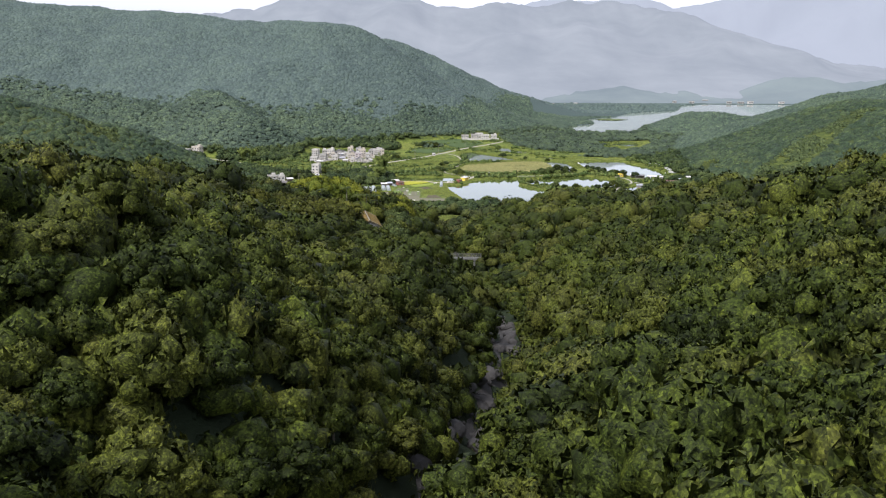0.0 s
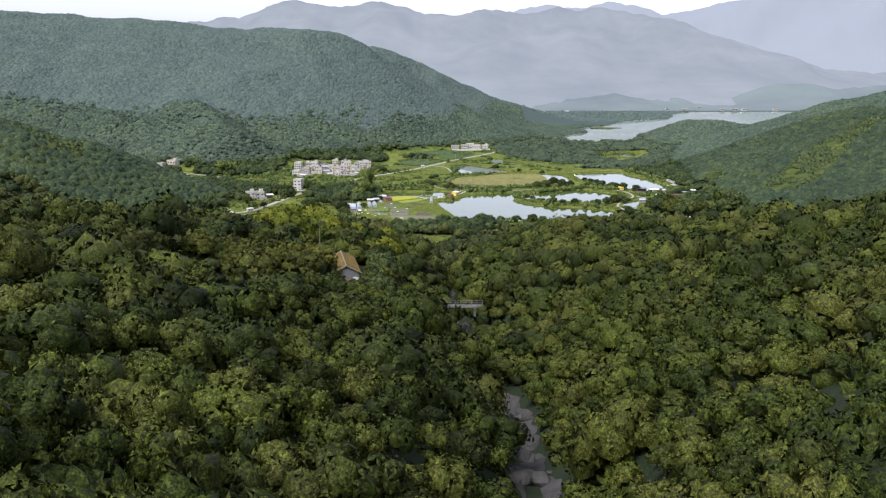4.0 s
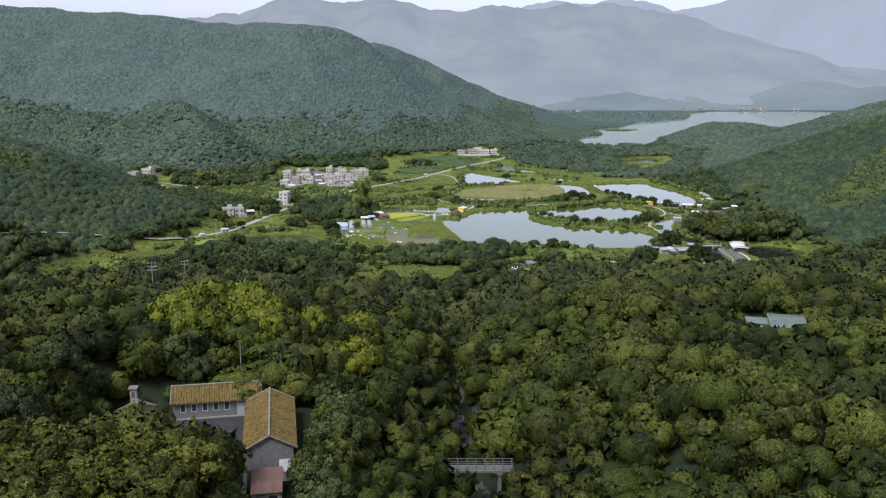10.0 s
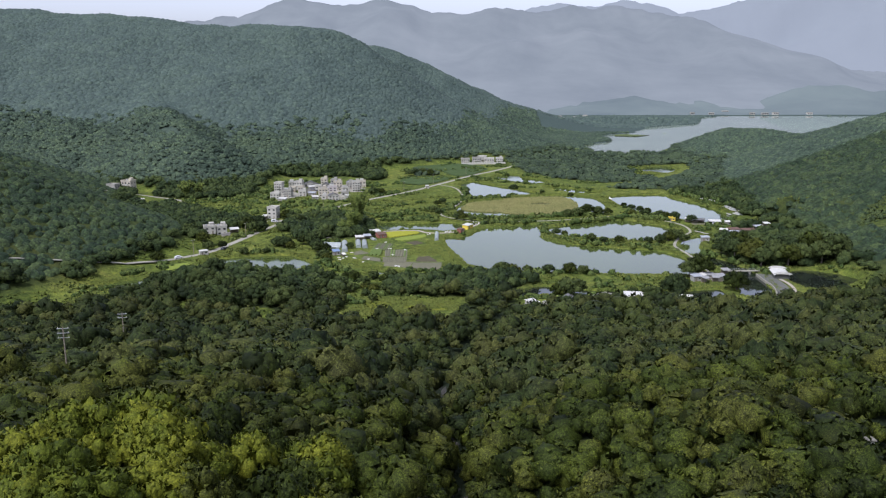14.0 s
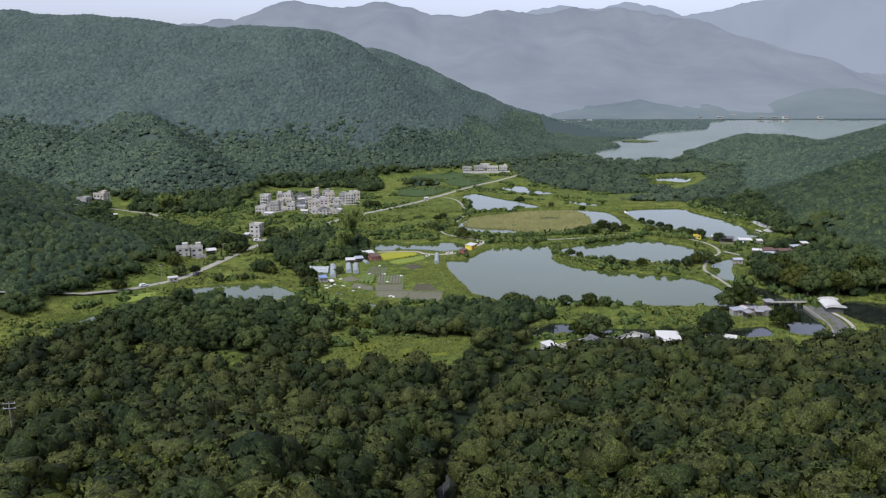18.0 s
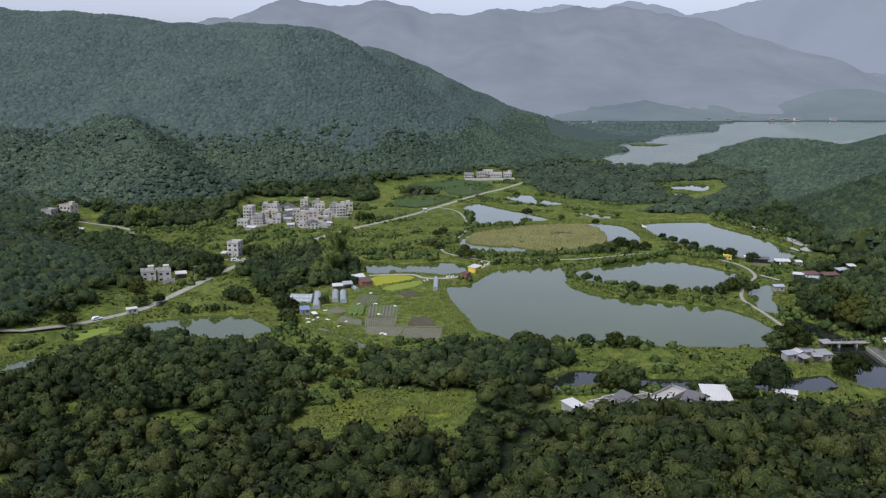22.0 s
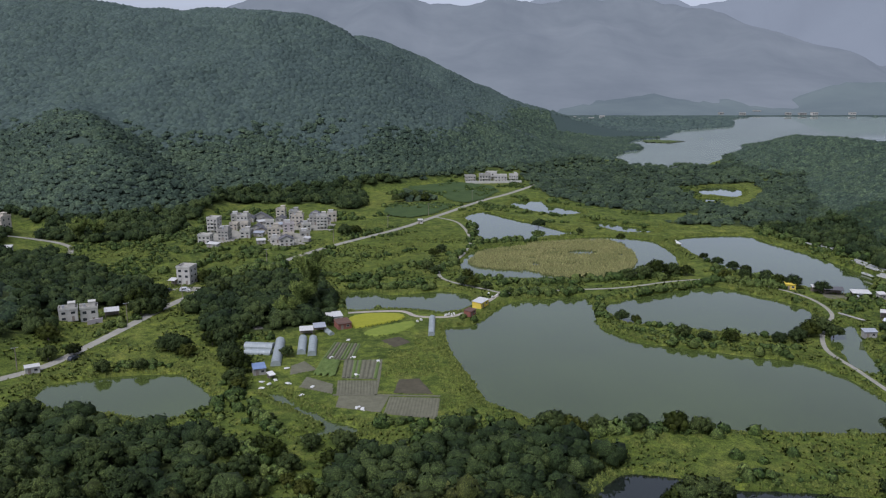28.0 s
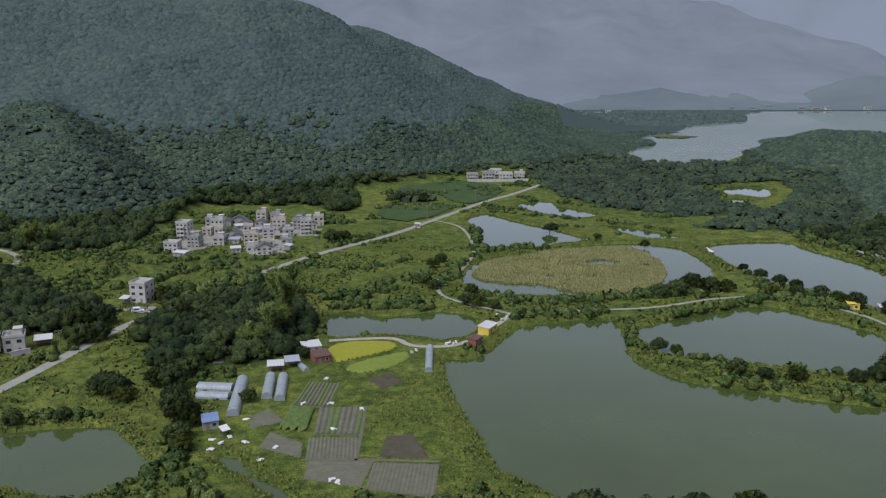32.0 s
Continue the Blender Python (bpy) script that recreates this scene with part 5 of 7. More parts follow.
crop_sheet("rice_field", rounded([(-39, 271), (-32, 277), (-19, 277), (-16, 271), (-25, 263), (-34, 258), (-38, 262)]), 0.75, 0.14, M["rice"], "bright yellow ripe rice field in a rounded plot", seed=2)
crop_sheet("rice_field", rounded([(-31, 251), (-27, 258), (-17, 265), (-12, 267), (-12, 259), (-19, 251), (-26, 248)]), 0.5, 0.2, M["rice_green"], "green-yellow rice plot beside the ripe one", seed=3)
crop_sheet("seed_plot", [(-24, 243), (-17, 248), (-12, 241), (-18, 235)], 0.15, 0.08, M["dark_soil"], "dark freshly dug earth plot", seed=4)
crop_sheet("dug_plot", [(-16, 191), (-15, 203), (-8, 204), (-3, 190)], 0.2, 0.12, M["dark_soil"], "brown dug plot beside tall grass", seed=5)
crop_sheet("green_plot", [(-154, 173), (-149, 184), (-141, 189), (-139, 182), (-146, 170)], 0.2, 0.1, M["rice_green"], "bright green plot beside the road", seed=31, level=1.3)
crop_sheet("dry_plot", [(-52, 207), (-53, 216), (-49, 221), (-43, 212)], 0.15, 0.08, M["soil"], "dry bare plot near the polytunnels", seed=6)
crop_sheet("dry_plot", [(-47, 196), (-46, 206), (-36, 199), (-35, 190)], 0.15, 0.08, M["soil"], "dry bare plot with a few shrubs", seed=7)


def ridged(name, corners, n, mat, label, height=0.28, across=False, gaps=0.75, alt=None):
    """A plot of raised beds: each bed a rounded ridge of its own, on an earth base."""
    a, b, c, d = [np.array(q, float) for q in corners]
    cen = (a + b + c + d) / 4
    e = tagged(new(name), label, "field")
    e.matrix_basis = pose(cen[0], cen[1], 1.1)
    base = bmesh.new()
    vs = [base.verts.new((*(q - cen), 0.05)) for q in (a, b, c, d)]
    vb = [base.verts.new((*(q - cen), -0.2)) for q in (a, b, c, d)]
    base.faces.new(vs)
    for k in range(4):
        base.faces.new((vs[k], vs[(k + 1) % 4], vb[(k + 1) % 4], vb[k]))
    bmesh.ops.recalc_face_normals(base, faces=base.faces[:])
    part("earth", base, M["soil"], e)
    if across:
        a, b, c, d = b, c, d, a
    for k in range(n):
        t0, t1 = (k + 0.5 - gaps / 2) / n, (k + 0.5 + gaps / 2) / n
        lo0, lo1, hi0, hi1 = a + (d - a) * t0, a + (d - a) * t1, b + (c - b) * t0, b + (c - b) * t1
        bm = bmesh.new()
        rows = []
        for s in np.linspace(0.02, 0.98, 9):
            p0, p1 = lo0 + (hi0 - lo0) * s, lo1 + (hi1 - lo1) * s
            hh = height * random.uniform(0.75, 1.2)
            rows.append([bm.verts.new((*(p0 + (p1 - p0) * u - cen), z)) for u, z in ((0, 0.05), (0.25, 0.05 + hh * 0.8), (0.5, 0.05 + hh), (0.75, 0.05 + hh * 0.8), (1, 0.05))])
        for r0, r1 in zip(rows, rows[1:]):
            for u in range(4):
                bm.faces.new((r0[u], r0[u + 1], r1[u + 1], r1[u]))
        bmesh.ops.recalc_face_normals(bm, faces=bm.faces[:])
        part("bed", bm, alt[k % len(alt)] if alt else mat, e)
    return e


ridged("vegetable_plot", [(-43, 223), (-41, 241), (-31, 239), (-32, 221)], 9, M["crop"], "vegetable beds in long green and bare strips", 0.35, alt=[M["crop"], M["soil"], M["crop"], M["soil"], M["soil"], M["crop"], M["crop"], M["soil"], M["crop"]])
ridged("vegetable_plot", [(-34, 204), (-35, 221), (-22, 222), (-22, 203)], 8, M["soil"], "grey earth beds with sparse crops", 0.3, alt=[M["soil"], M["soil"], M["crop"], M["crop"], M["soil"], M["soil"], M["soil"], M["crop"]])
ridged("ploughed_plot", [(-34, 190), (-35, 202), (-22, 202), (-21, 190)], 13, M["soil"], "pale dry plot of raised earth beds", 0.13)
ridged("ploughed_plot", [(-33, 180), (-33, 189), (-17, 189), (-19, 176)], 12, M["soil"], "wide ploughed plot with shallow furrows", 0.09, across=True)
ridged("ploughed_plot", [(-18, 175), (-17, 188), (-1, 187), (-2, 171)], 16, M["soil"], "ploughed plot with fine furrows beside the pond", 0.09)
crop_sheet("banana_plot", [(-44, 207), (-43, 222), (-36, 220), (-36, 205)], 0.9, 0.9, M["crop"], "leafy green crop plot", seed=8)
ribbon("farm_path", [(-21.5, 176), (-21.5, 203), (-22, 222)], 0.8, M["soil"], "earth path between the plots", "path", 0.1)
ribbon("farm_path", [(-35, 189.5), (-20, 189.5), (-1, 188.5)], 0.9, M["soil"], "earth path between the plots", "path", 0.1)


def tunnel(x, y, length, width, high, yaw, label, name="polytunnel"):
    """A greenhouse: arched film over hoops, with end walls."""
    e = base_at(name, x, y, yaw, label, "greenhouse", "greenhouses", 1.05)
    seg, n = 10, max(4, int(length / 2.2))
    bm = bmesh.new()
    rows = []
    for k in range(n + 1):
        yy = k / n * length - length / 2
        sag = 0.06 if k % 2 else 0
        rows.append([bm.verts.new((-math.cos(math.pi * s / seg) * width / 2, yy, math.sin(math.pi * s / seg) ** 0.8 * (high - sag))) for s in range(seg + 1)])
    for a, b in zip(rows, rows[1:]):
        for s in range(seg):
            bm.faces.new((a[s], a[s + 1], b[s + 1], b[s]))
    bmesh.ops.recalc_face_normals(bm, faces=bm.faces[:])
    part("film", bm, M["poly"], e)
    for yy in (-length / 2, length / 2):
        bm = bmesh.new()
        ring = [bm.verts.new((-math.cos(math.pi * s / seg) * width / 2, yy, math.sin(math.pi * s / seg) ** 0.8 * high)) for s in range(seg + 1)]
        bm.faces.new(ring)
        part("end_wall", bm, M["poly"], e)
    for k in range(0, n + 1):
        bm = bmesh.new()
        yy = k / n * length - length / 2
        prev = None
        for s in range(seg + 1):
            c, z = -math.cos(math.pi * s / seg) * (width / 2 + 0.03), math.sin(math.pi * s / seg) ** 0.8 * (high + 0.03)
            ring = [bm.verts.new((c, yy - 0.04, z)), bm.verts.new((c, yy + 0.04, z)), bm.verts.new((c, yy + 0.04, z + 0.05)), bm.verts.new((c, yy - 0.04, z + 0.05))]
            if prev:
                for j in range(4):
                    bm.faces.new((prev[j], prev[(j + 1) % 4], ring[(j + 1) % 4], ring[j]))
            prev = ring
        part("hoop", bm, M["steel"], e)
    return e


tunnel(-59.8, 228.5, 26, 3.6, 2.1, 7, "long dusty film greenhouse on the farm")
tunnel(-52.3, 236, 17, 3.2, 2.0, 7, "dusty film greenhouse beside its twin")
tunnel(-48.3, 235, 18, 3.2, 2.0, 7, "dusty film greenhouse next to the vegetable beds")
tunnel(-68, 235.5, 10.5, 4.2, 1.9, 84, "wide low film greenhouse near the trees")
tunnel(-67, 229, 9.5, 3.6, 1.7, 84, "low film greenhouse with open side")
tunnel(-4.6, 259.5, 22, 2.6, 1.7, 0, "narrow net tunnel leading to the track")
tunnel(-44.5, 252, 6.0, 2.0, 1.4, 30, "small pale greenhouse beside the red hut")

shed(-44.5, 268, 6.0, 5.0, 2.6, 20, M["tin_white"], "farm hut with white sheet roof", M["white"], group="farm huts")
shed(-40, 259.5, 5.5, 5.5, 2.4, 25, M["tin_red"], "rust-red roofed farm hut by the rice", M["red"], group="farm huts")
shed(-48.5, 254.5, 4.5, 4.0, 2.3, 15, M["tin_grey"], "grey sheet-roofed lean-to beside farm huts", posts=True, group="farm huts")
shed(-53, 250.5, 5.0, 3.6, 2.3, 10, M["tin_white"], "open hut with white sheet roof", posts=True, group="farm huts")
shed(-62.5, 209, 4.2, 4.2, 2.4, 20, M["blue_tin"], "small hut with dark blue sheet roof", group="farm huts")
shed(-57.5, 204.5, 2.2, 1.8, 1.4, 40, M["plastic"], "low white plastic cover over tools", posts=True, name="tool_cover", category="cover")
# dark reed fields below the villas
crop_sheet("reed_field", [(-36, 646), (-10, 664), (13, 676), (44, 650), (47, 618), (31, 576), (17, 557), (4, 573), (-6, 612), (-25, 626)], 0.9, 0.3, M["reed_field"], "dark green reed field below the hill foot", "field", 2.4, 44)
crop_sheet("reed_field", [(-44, 528), (-40, 552), (1, 566), (10, 550), (-6, 512), (-21, 497), (-38, 505)], 0.9, 0.3, M["reed_field"], "dark green wet field beside the road", "field", 2.4, 45)

# kiosk on the dike
e = shed(16, 288.5, 7.5, 4.2, 2.7, 62, M["tin_white"], "yellow kiosk with white sheet roof on the dike", M["yellow"], 0.3, "kiosk", category="kiosk")
shed(11, 275.5, 5.0, 3.0, 2.4, 62, M["tin_red"], "rust-red shed beside the kiosk", M["red"], 0.2, "shed")
for k, (x, y) in enumerate([(1, 274.5), (2.2, 275.8), (3.5, 274.6), (4.5, 276.2), (-9, 268), (-10.5, 266), (22, 302), (24, 305), (20.5, 308)]):
    e = base_at("sack", x, y, k * 37, "pile of white sacks beside the track", "sack", "white sacks", 1.15)
    part("bag", box_bm(1.1, 0.7, 0.5, 0.12), M["plastic"], e)
    part("bag", box_bm(0.9, 0.65, 0.4, 0.12), M["plastic"], e, m=pose(0.15, 0.1, 0.5, 0, 0, 20))

# ---------------------------------------------------------------- houses
house(-122.3, 328.5, 6.8, 7.0, 8.0, 3, -12, "flat", M["white"], "white three-storey house with flat roof by the road", "house", "", 2, top="none", balcony=False)
shed(-128, 325, 3.4, 3.2, 2.6, -12, M["tin_white"], "white canopy beside the white house", posts=True, name="car_port")
house(-151, 264.8, 7.0, 5.4, 4.6, 2, 22, "flat", M["white"], "white two-storey house with flat roof above the road", "house", "", 2)
house(-144.5, 269, 6.6, 6.0, 5.6, 2, 22, "flat", M["white"], "pale two-storey house with roof hut above the road", "house", "", 2, top="hut")
shed(-137.5, 274.5, 5.5, 4.5, 2.8, 22, M["tin_white"], "white-roofed car port beside the beige house", posts=True, name="car_port")
e = base_at("garden_wall", -140.5, 264.5, 40, "faded pink sloping garden wall", "wall")
part("panel", box_bm(6.0, 0.35, 2.0, 0.02), M["pink"], e)
part("coping", box_bm(6.2, 0.5, 0.12), M["pink"], e, m=pose(0, 0, 2.0))

VILLAGE = [  # x, y, width, depth, height, storeys, yaw, roof, wall, windows, top, what sets it apart
    (-142, 452, 9, 9, 12.3, 4, -10, "flat", "white", 3, "none", "tall four-storey village house, white with open balconies"),
    (-139, 421, 10, 7, 6.0, 2, -8, "flat", "white", 3, "none", "two-storey white village house with flat roof"),
    (-130, 430, 8.5, 8, 8.0, 3, -8, "flat", "grey_wall", 3, "hut", "grey three-storey village house"),
    (-128, 470, 9.5, 8.5, 10, 3, -5, "flat", "white", 3, "hut", "white three-storey village house with roof hut"),
    (-137, 487, 8, 7, 6.5, 2, 5, "flat", "grey_wall", 2, "shed", "old grey village house with roof shed"),
    (-122, 493, 12, 7, 4.2, 1, 4, "gable", "grey_wall", 3, "none", "low old village house with dark tile roof"),
    (-110, 502, 8, 8, 8.0, 3, 0, "flat", "beige", 2, "hut", "beige three-storey village house"),
    (-116, 455, 9, 7, 4.0, 1, -6, "gable", "grey_wall", 3, "none", "low grey house with dark tile roof in the lane"),
    (-102, 436, 10, 9, 8.3, 3, 12, "flat", "beige", 3, "hut", "pale beige three-storey village house"),
    (-90.5, 414, 10.5, 7.5, 5.4, 2, 14, "gable", "white", 3, "none", "white two-storey house with dark pitched roof"),
    (-96, 452, 9, 8, 7.5, 3, 10, "flat", "pink", 2, "shed", "pinkish three-storey house with white roof shed"),
    (-94, 474, 10, 9, 9.0, 3, 4, "flat", "beige", 3, "hut", "beige house in the middle of the village"),
    (-77, 464, 9, 9, 11, 4, 8, "flat", "white", 3, "hut", "tall white house at the village edge"),
    (-86, 498, 9, 7, 5.2, 2, 6, "gable", "white", 2, "none", "small white house with tile roof"),
    (-100, 495, 8, 8, 7.8, 3, 0, "flat", "grey_wall", 2, "hut", "grey three-storey house at the back"),
    (-74, 490, 8, 7, 7.2, 2, 8, "flat", "beige", 2, "shed", "beige two-storey house with white roof shed"),
    (-134, 442, 7, 6, 5.0, 2, -14, "flat", "grey_wall", 2, "shed", "small grey village house squeezed between taller ones"),
    (-119, 436, 8, 6, 5.5, 2, 0, "flat", "white", 2, "hut", "small white village house in the middle row"),
    (-110, 464, 7, 6, 6.5, 2, 10, "flat", "white", 2, "none", "narrow white village house beside the lane"),
    (-106, 480, 8, 7, 5.5, 2, -6, "gable", "grey_wall", 2, "none", "old grey village house with tile roof"),
    (-86, 458, 7, 6, 5.2, 2, 20, "flat", "white", 2, "shed", "small white village house with cluttered roof"),
    (-84, 476, 7, 6, 7.5, 3, 0, "flat", "grey_wall", 2, "hut", "narrow grey village house at the edge"),
    (-124, 455, 6, 6, 7.0, 2, 8, "flat", "beige", 2, "none", "small beige village house among grey roofs"),
    (-98, 420, 7, 5, 3.4, 1, 10, "flat", "white", 2, "shed", "low white outbuilding before the village"),
    (-84, 440, 8, 5, 3.2, 1, 12, "flat", "grey_wall", 2, "shed", "low concrete outhouse among village houses"),
    (-112, 448, 8, 6, 3.6, 1, 6, "gable", "beige", 2, "none", "low beige house with dark tile roof in the middle row"),
    (-104, 446, 7, 6, 4.6, 2, -8, "gable", "white", 2, "none", "small white gabled house between taller ones"),
    (-92, 430, 8, 6, 4.4, 2, 18, "flat", "beige", 2, "none", "small beige village house with cluttered flat roof"),
    (-116, 484, 9, 6, 4.0, 1, 0, "gable", "grey_wall", 3, "none", "old grey row house with dark roof behind the village"),
    (-98, 484, 8, 6, 4.4, 1, 8, "gable", "beige", 2, "none", "old beige row house with tile roof"),
    (-128, 488, 8, 6, 4.0, 1, -4, "gable", "grey_wall", 2, "none", "old grey cottage under the trees"),
    (-76, 478, 7, 6, 4.6, 2, 10, "gable", "white", 2, "none", "small white gabled house at the village edge"),
    (-90, 465, 7, 5, 4.0, 1, 4, "gable", "beige", 2, "none", "low beige cottage in the middle of the village"),
    (-120, 446, 7, 5, 3.4, 1, -10, "flat", "grey_wall", 2, "none", "low grey outhouse in the village lane"),
    (-132, 462, 7, 6, 5.0, 2, -6, "flat", "beige", 2, "none", "beige village house beside the tall one"),
]
for x, y, w, d, h, st, yaw, roof, wall, nw, top, label in VILLAGE:
    house(x, y, w * 0.74, d * 0.78, h * 0.74, st, yaw, roof, M[wall], label, windows=nw, top=top, balcony=(st >= 4))
for k, (x, y, w, d, mat) in enumerate([(-131, 408, 7, 3.5, "tin_white"), (-112, 440, 6, 4, "tin_grey"), (-106, 418, 5, 3.5, "tin_white"), (-118, 478, 6, 4, "tin_white"), (-104, 468, 5, 4, "tin_grey"),
                                       (-86, 482, 6, 4, "tin_white"), (-80, 424, 5, 3, "tin_white"), (-146, 470, 5, 4, "tin_grey")]):
    shed(x, y, w, d, 2.4, k * 17 - 20, M[mat], "small sheet-roofed shed among the village houses", group="village sheds")
for k, p in enumerate([[(-145, 440), (-134, 414), (-124, 424), (-120, 444), (-132, 462)], [(-106, 428), (-95, 405), (-80, 416), (-84, 446), (-100, 452)], [(-124, 462), (-100, 460), (-70, 456), (-70, 480), (-96, 486), (-122, 484)]]):
    crop_sheet("yard", p, 0.42, 0.1, M["road"], "worn concrete yards between the village houses", "yard", 1.5, 30 + k)
# villas at the far end
for k, (x, y, w, d, h, wall) in enumerate([(24, 684, 10, 9, 7.0, "grey_wall"), (37, 683, 11, 10, 9.0, "grey_wall"), (51, 680, 12, 10, 8.5, "white"), (63, 688, 9, 9, 7.5, "white"), (44, 697, 10, 9, 9.5, "white")]):
    house(x, y, w * 0.9, d * 0.9, h * 0.62, 2, 4 - k * 3, "flat", M[wall], "white hillside villa with flat roof and dark windows" if wall == "white" else "unfinished grey villa under the hill", "villa", "villas at the hill foot", 4, top="hut" if k % 2 else "none", balcony=True)
e = base_at("retaining_wall", 44, 668, 4, "pale concrete retaining wall below the villas", "wall")
for k in range(9):
    part("panel", box_bm(5.3, 0.5, 2.4, 0.05), M["white"], e, m=pose(k * 5.5 - 22, 0, 0))
house(-264, 432, 9, 8, 9.5, 3, -15, "flat", M["beige"], "beige three-storey house on the hill foot", "house", "", 3, top="hut", balcony=True)
house(-274, 424, 8, 7, 4.2, 1, -15, "flat", M["grey_wall"], "low grey house beside the lane", "house", "", 2, top="none")
shed(-241, 391, 7, 4, 2.6, 10, M["tin_white"], "white sheet-roofed shed in the trees")
shed(-139.5, 209.5, 4.6, 2.6, 2.5, 30, M["tin_white"], "small white cabin beside the road", M["white"], 0.15, "cabin", category="cabin")
shed(-15, 481, 3.2, 3.0, 2.6, 0, M["tin_white"], "small white pump hut in the meadow", M["white"], 0.2)

# sheds and yards by the creek
shed(40, 98.2, 4.7, 5.2, 2.2, 33, M["tin_white"], "white sheet-roofed shed above the creek", M["grey_wall"], 0.5, group="creek sheds")
house(58, 103, 6.2, 5.0, 2.9, 1, 24, "gable", M["white"], "small white cottage with grey pitched roof", "cottage", "", 2, z=1.3)
house(71.2, 105.4, 16.5, 5.6, 2.4, 1, 43, "flat", M["grey_wall"], "low house with stained concrete terrace roof", "house", "", 4, top="none", z=1.1)
house(80, 102.8, 8.4, 5.6, 2.8, 1, 48, "gable", M["white"], "white cottage with stained roof above the creek", "cottage", "", 3, z=1.1)
shed(87.6, 106.4, 8.4, 11.0, 2.8, -6, M["tin_white"], "large white sheet-roofed barn", M["grey_wall"], 1.0, "barn", category="barn", z=1.1)
shed(111.5, 108.8, 6.5, 2.4, 2.4, -24, M["tin_white"], "long white-roofed lean-to in the trees", M["grey_wall"], 0.4, group="creek sheds")
crop_sheet("yard", [(42, 100), (47, 107), (58, 110), (67, 108), (65, 99), (50, 97)], 0.12, 0.03, M["yard"], "stained concrete yard between the sheds", "yard", 1.0, 9, level=2.0)
crop_sheet("yard", [(64, 96), (66, 107), (80, 106), (82, 96)], 0.12, 0.03, M["yard"], "concrete terrace beside the cottages", "yard", 1.0, 10, level=2.0)
for k, (x, y, w, d, yaw) in enumerate([(48, 104, 7, 0.25, 30), (51, 101, 8, 0.25, -40), (62, 108, 6, 0.25, 20), (47, 100, 5, 0.25, -35), (54, 108, 7, 0.25, 25), (66, 110, 5, 0.25, -40)]):
    e = base_at("yard_wall", x, y, yaw, "low weathered concrete yard wall", "wall", "yard walls")
    part("panel", box_bm(w, d, 1.1, 0.02), M["grey_wall"], e)
    part("coping", box_bm(w + 0.1, d + 0.15, 0.1), M["white"], e, m=pose(0, 0, 1.1))
for k, (x, y, w, d, yaw) in enumerate([(49, 105, 3, 2, 30), (52, 106.5, 2.4, 1.6, 10), (46, 102.5, 2, 1.6, 40), (55, 106, 2.6, 1.8, -30), (60, 107.5, 2, 1.5, 15), (63, 105, 1.8, 1.4, 50), (50, 99, 2.2, 1.5, -20)]):
    e = base_at("rubble_heap", x, y, yaw, "heap of broken concrete slabs in the yard", "rubble", "rubble heaps", 2.1)
    for j in range(5):
        part("slab", box_bm(w * (0.8 - 0.1 * j), d * (0.7 - 0.06 * j), 0.16, 0.02), M["yard"], e, m=pose(0.3 * (j % 2) - 0.2, 0.25 * (j % 3) - 0.2, 0.12 * j, (j * 29) % 14 - 7, (j * 17) % 12 - 6, j * 41))
# riverside
for x, y, w, d, yaw, mat, post in [(128, 147, 5, 3, 18, "tin_grey", False), (131.5, 143, 4, 2.6, 30, "tin_old", True), (136, 150.5, 4.5, 3.6, 15, "tin_old", False), (140.5, 147.5, 5, 4.5, 12, "tin_old", False), (132, 149.5, 3.5, 2.6, 40, "tin_white", True), (137, 144.5, 3.4, 2.4, -10, "tin_old", True),
                                   (147, 160, 4, 3, 10, "tin_old", True), (133, 154, 4, 3, 30, "tin_red", True), (162.5, 246, 5, 2.4, 0, "tin_grey", False), (182, 270.5, 5, 2.6, -25, "tin_white", True), (186, 263, 6, 2.6, -15, "tin_grey", False), (189, 272, 8, 5, 12, "tin_red", False), (198, 270, 8, 4.5, 6, "tin_red", True), (206, 274, 6, 4, 15, "tin_grey", True), (212, 277, 4, 3, 10, "tin_white", True),
                                   (186, 301.5, 7.5, 4.5, -8, "tin_white", True), (176.5, 307, 8, 4, -12, "roof_dark", True), (170.5, 311, 4.2, 2.8, -10, "tin_white", True), (194, 299, 3.5, 2.4, 5, "tin_white", False)]:
    shed(x, y, w, d, 2.6, yaw, M[mat], "weathered riverside shed with sheet roof" if y < 200 else "sheet-roofed fishing shelter on the pond bank", posts=post, group="riverside sheds" if y < 200 else "pond shelters")
shed(160.5, 316, 4.5, 3.5, 2.7, -10, M["yellow"], "small yellow hut on the pond bank", M["yellow"], 0.3, "hut", category="hut")
e = base_at("boat_shed", 173.4, 154.8, -10, "white barrel-roofed boat shed on the river bank", "shed")
part("wall", box_bm(7.2, 11.5, 2.3, 0.05), M["old_concrete"], e)
bm = bmesh.new()
rows = []
for yy in np.linspace(-7, 7, 8):
    rows.append([bm.verts.new((-math.cos(math.pi * s / 8) * 4.1, yy, 2.3 + math.sin(math.pi * s / 8) * 0.9)) for s in range(9)])
for a, b in zip(rows, rows[1:]):
    for s in range(8):
        bm.faces.new((a[s], a[s + 1], b[s + 1], b[s]))
part("roof", bm, M["tin_white"], e, "curved white sheet roof")
for s in (-7, 7):
    bm = bmesh.new()
    bm.faces.new([bm.verts.new((-math.cos(math.pi * k / 8) * 4.7, s * 0.985, 3.0 + math.sin(math.pi * k / 8) * 1.28)) for k in range(9)])
    part("gable", bm, M["tin_white"], e)
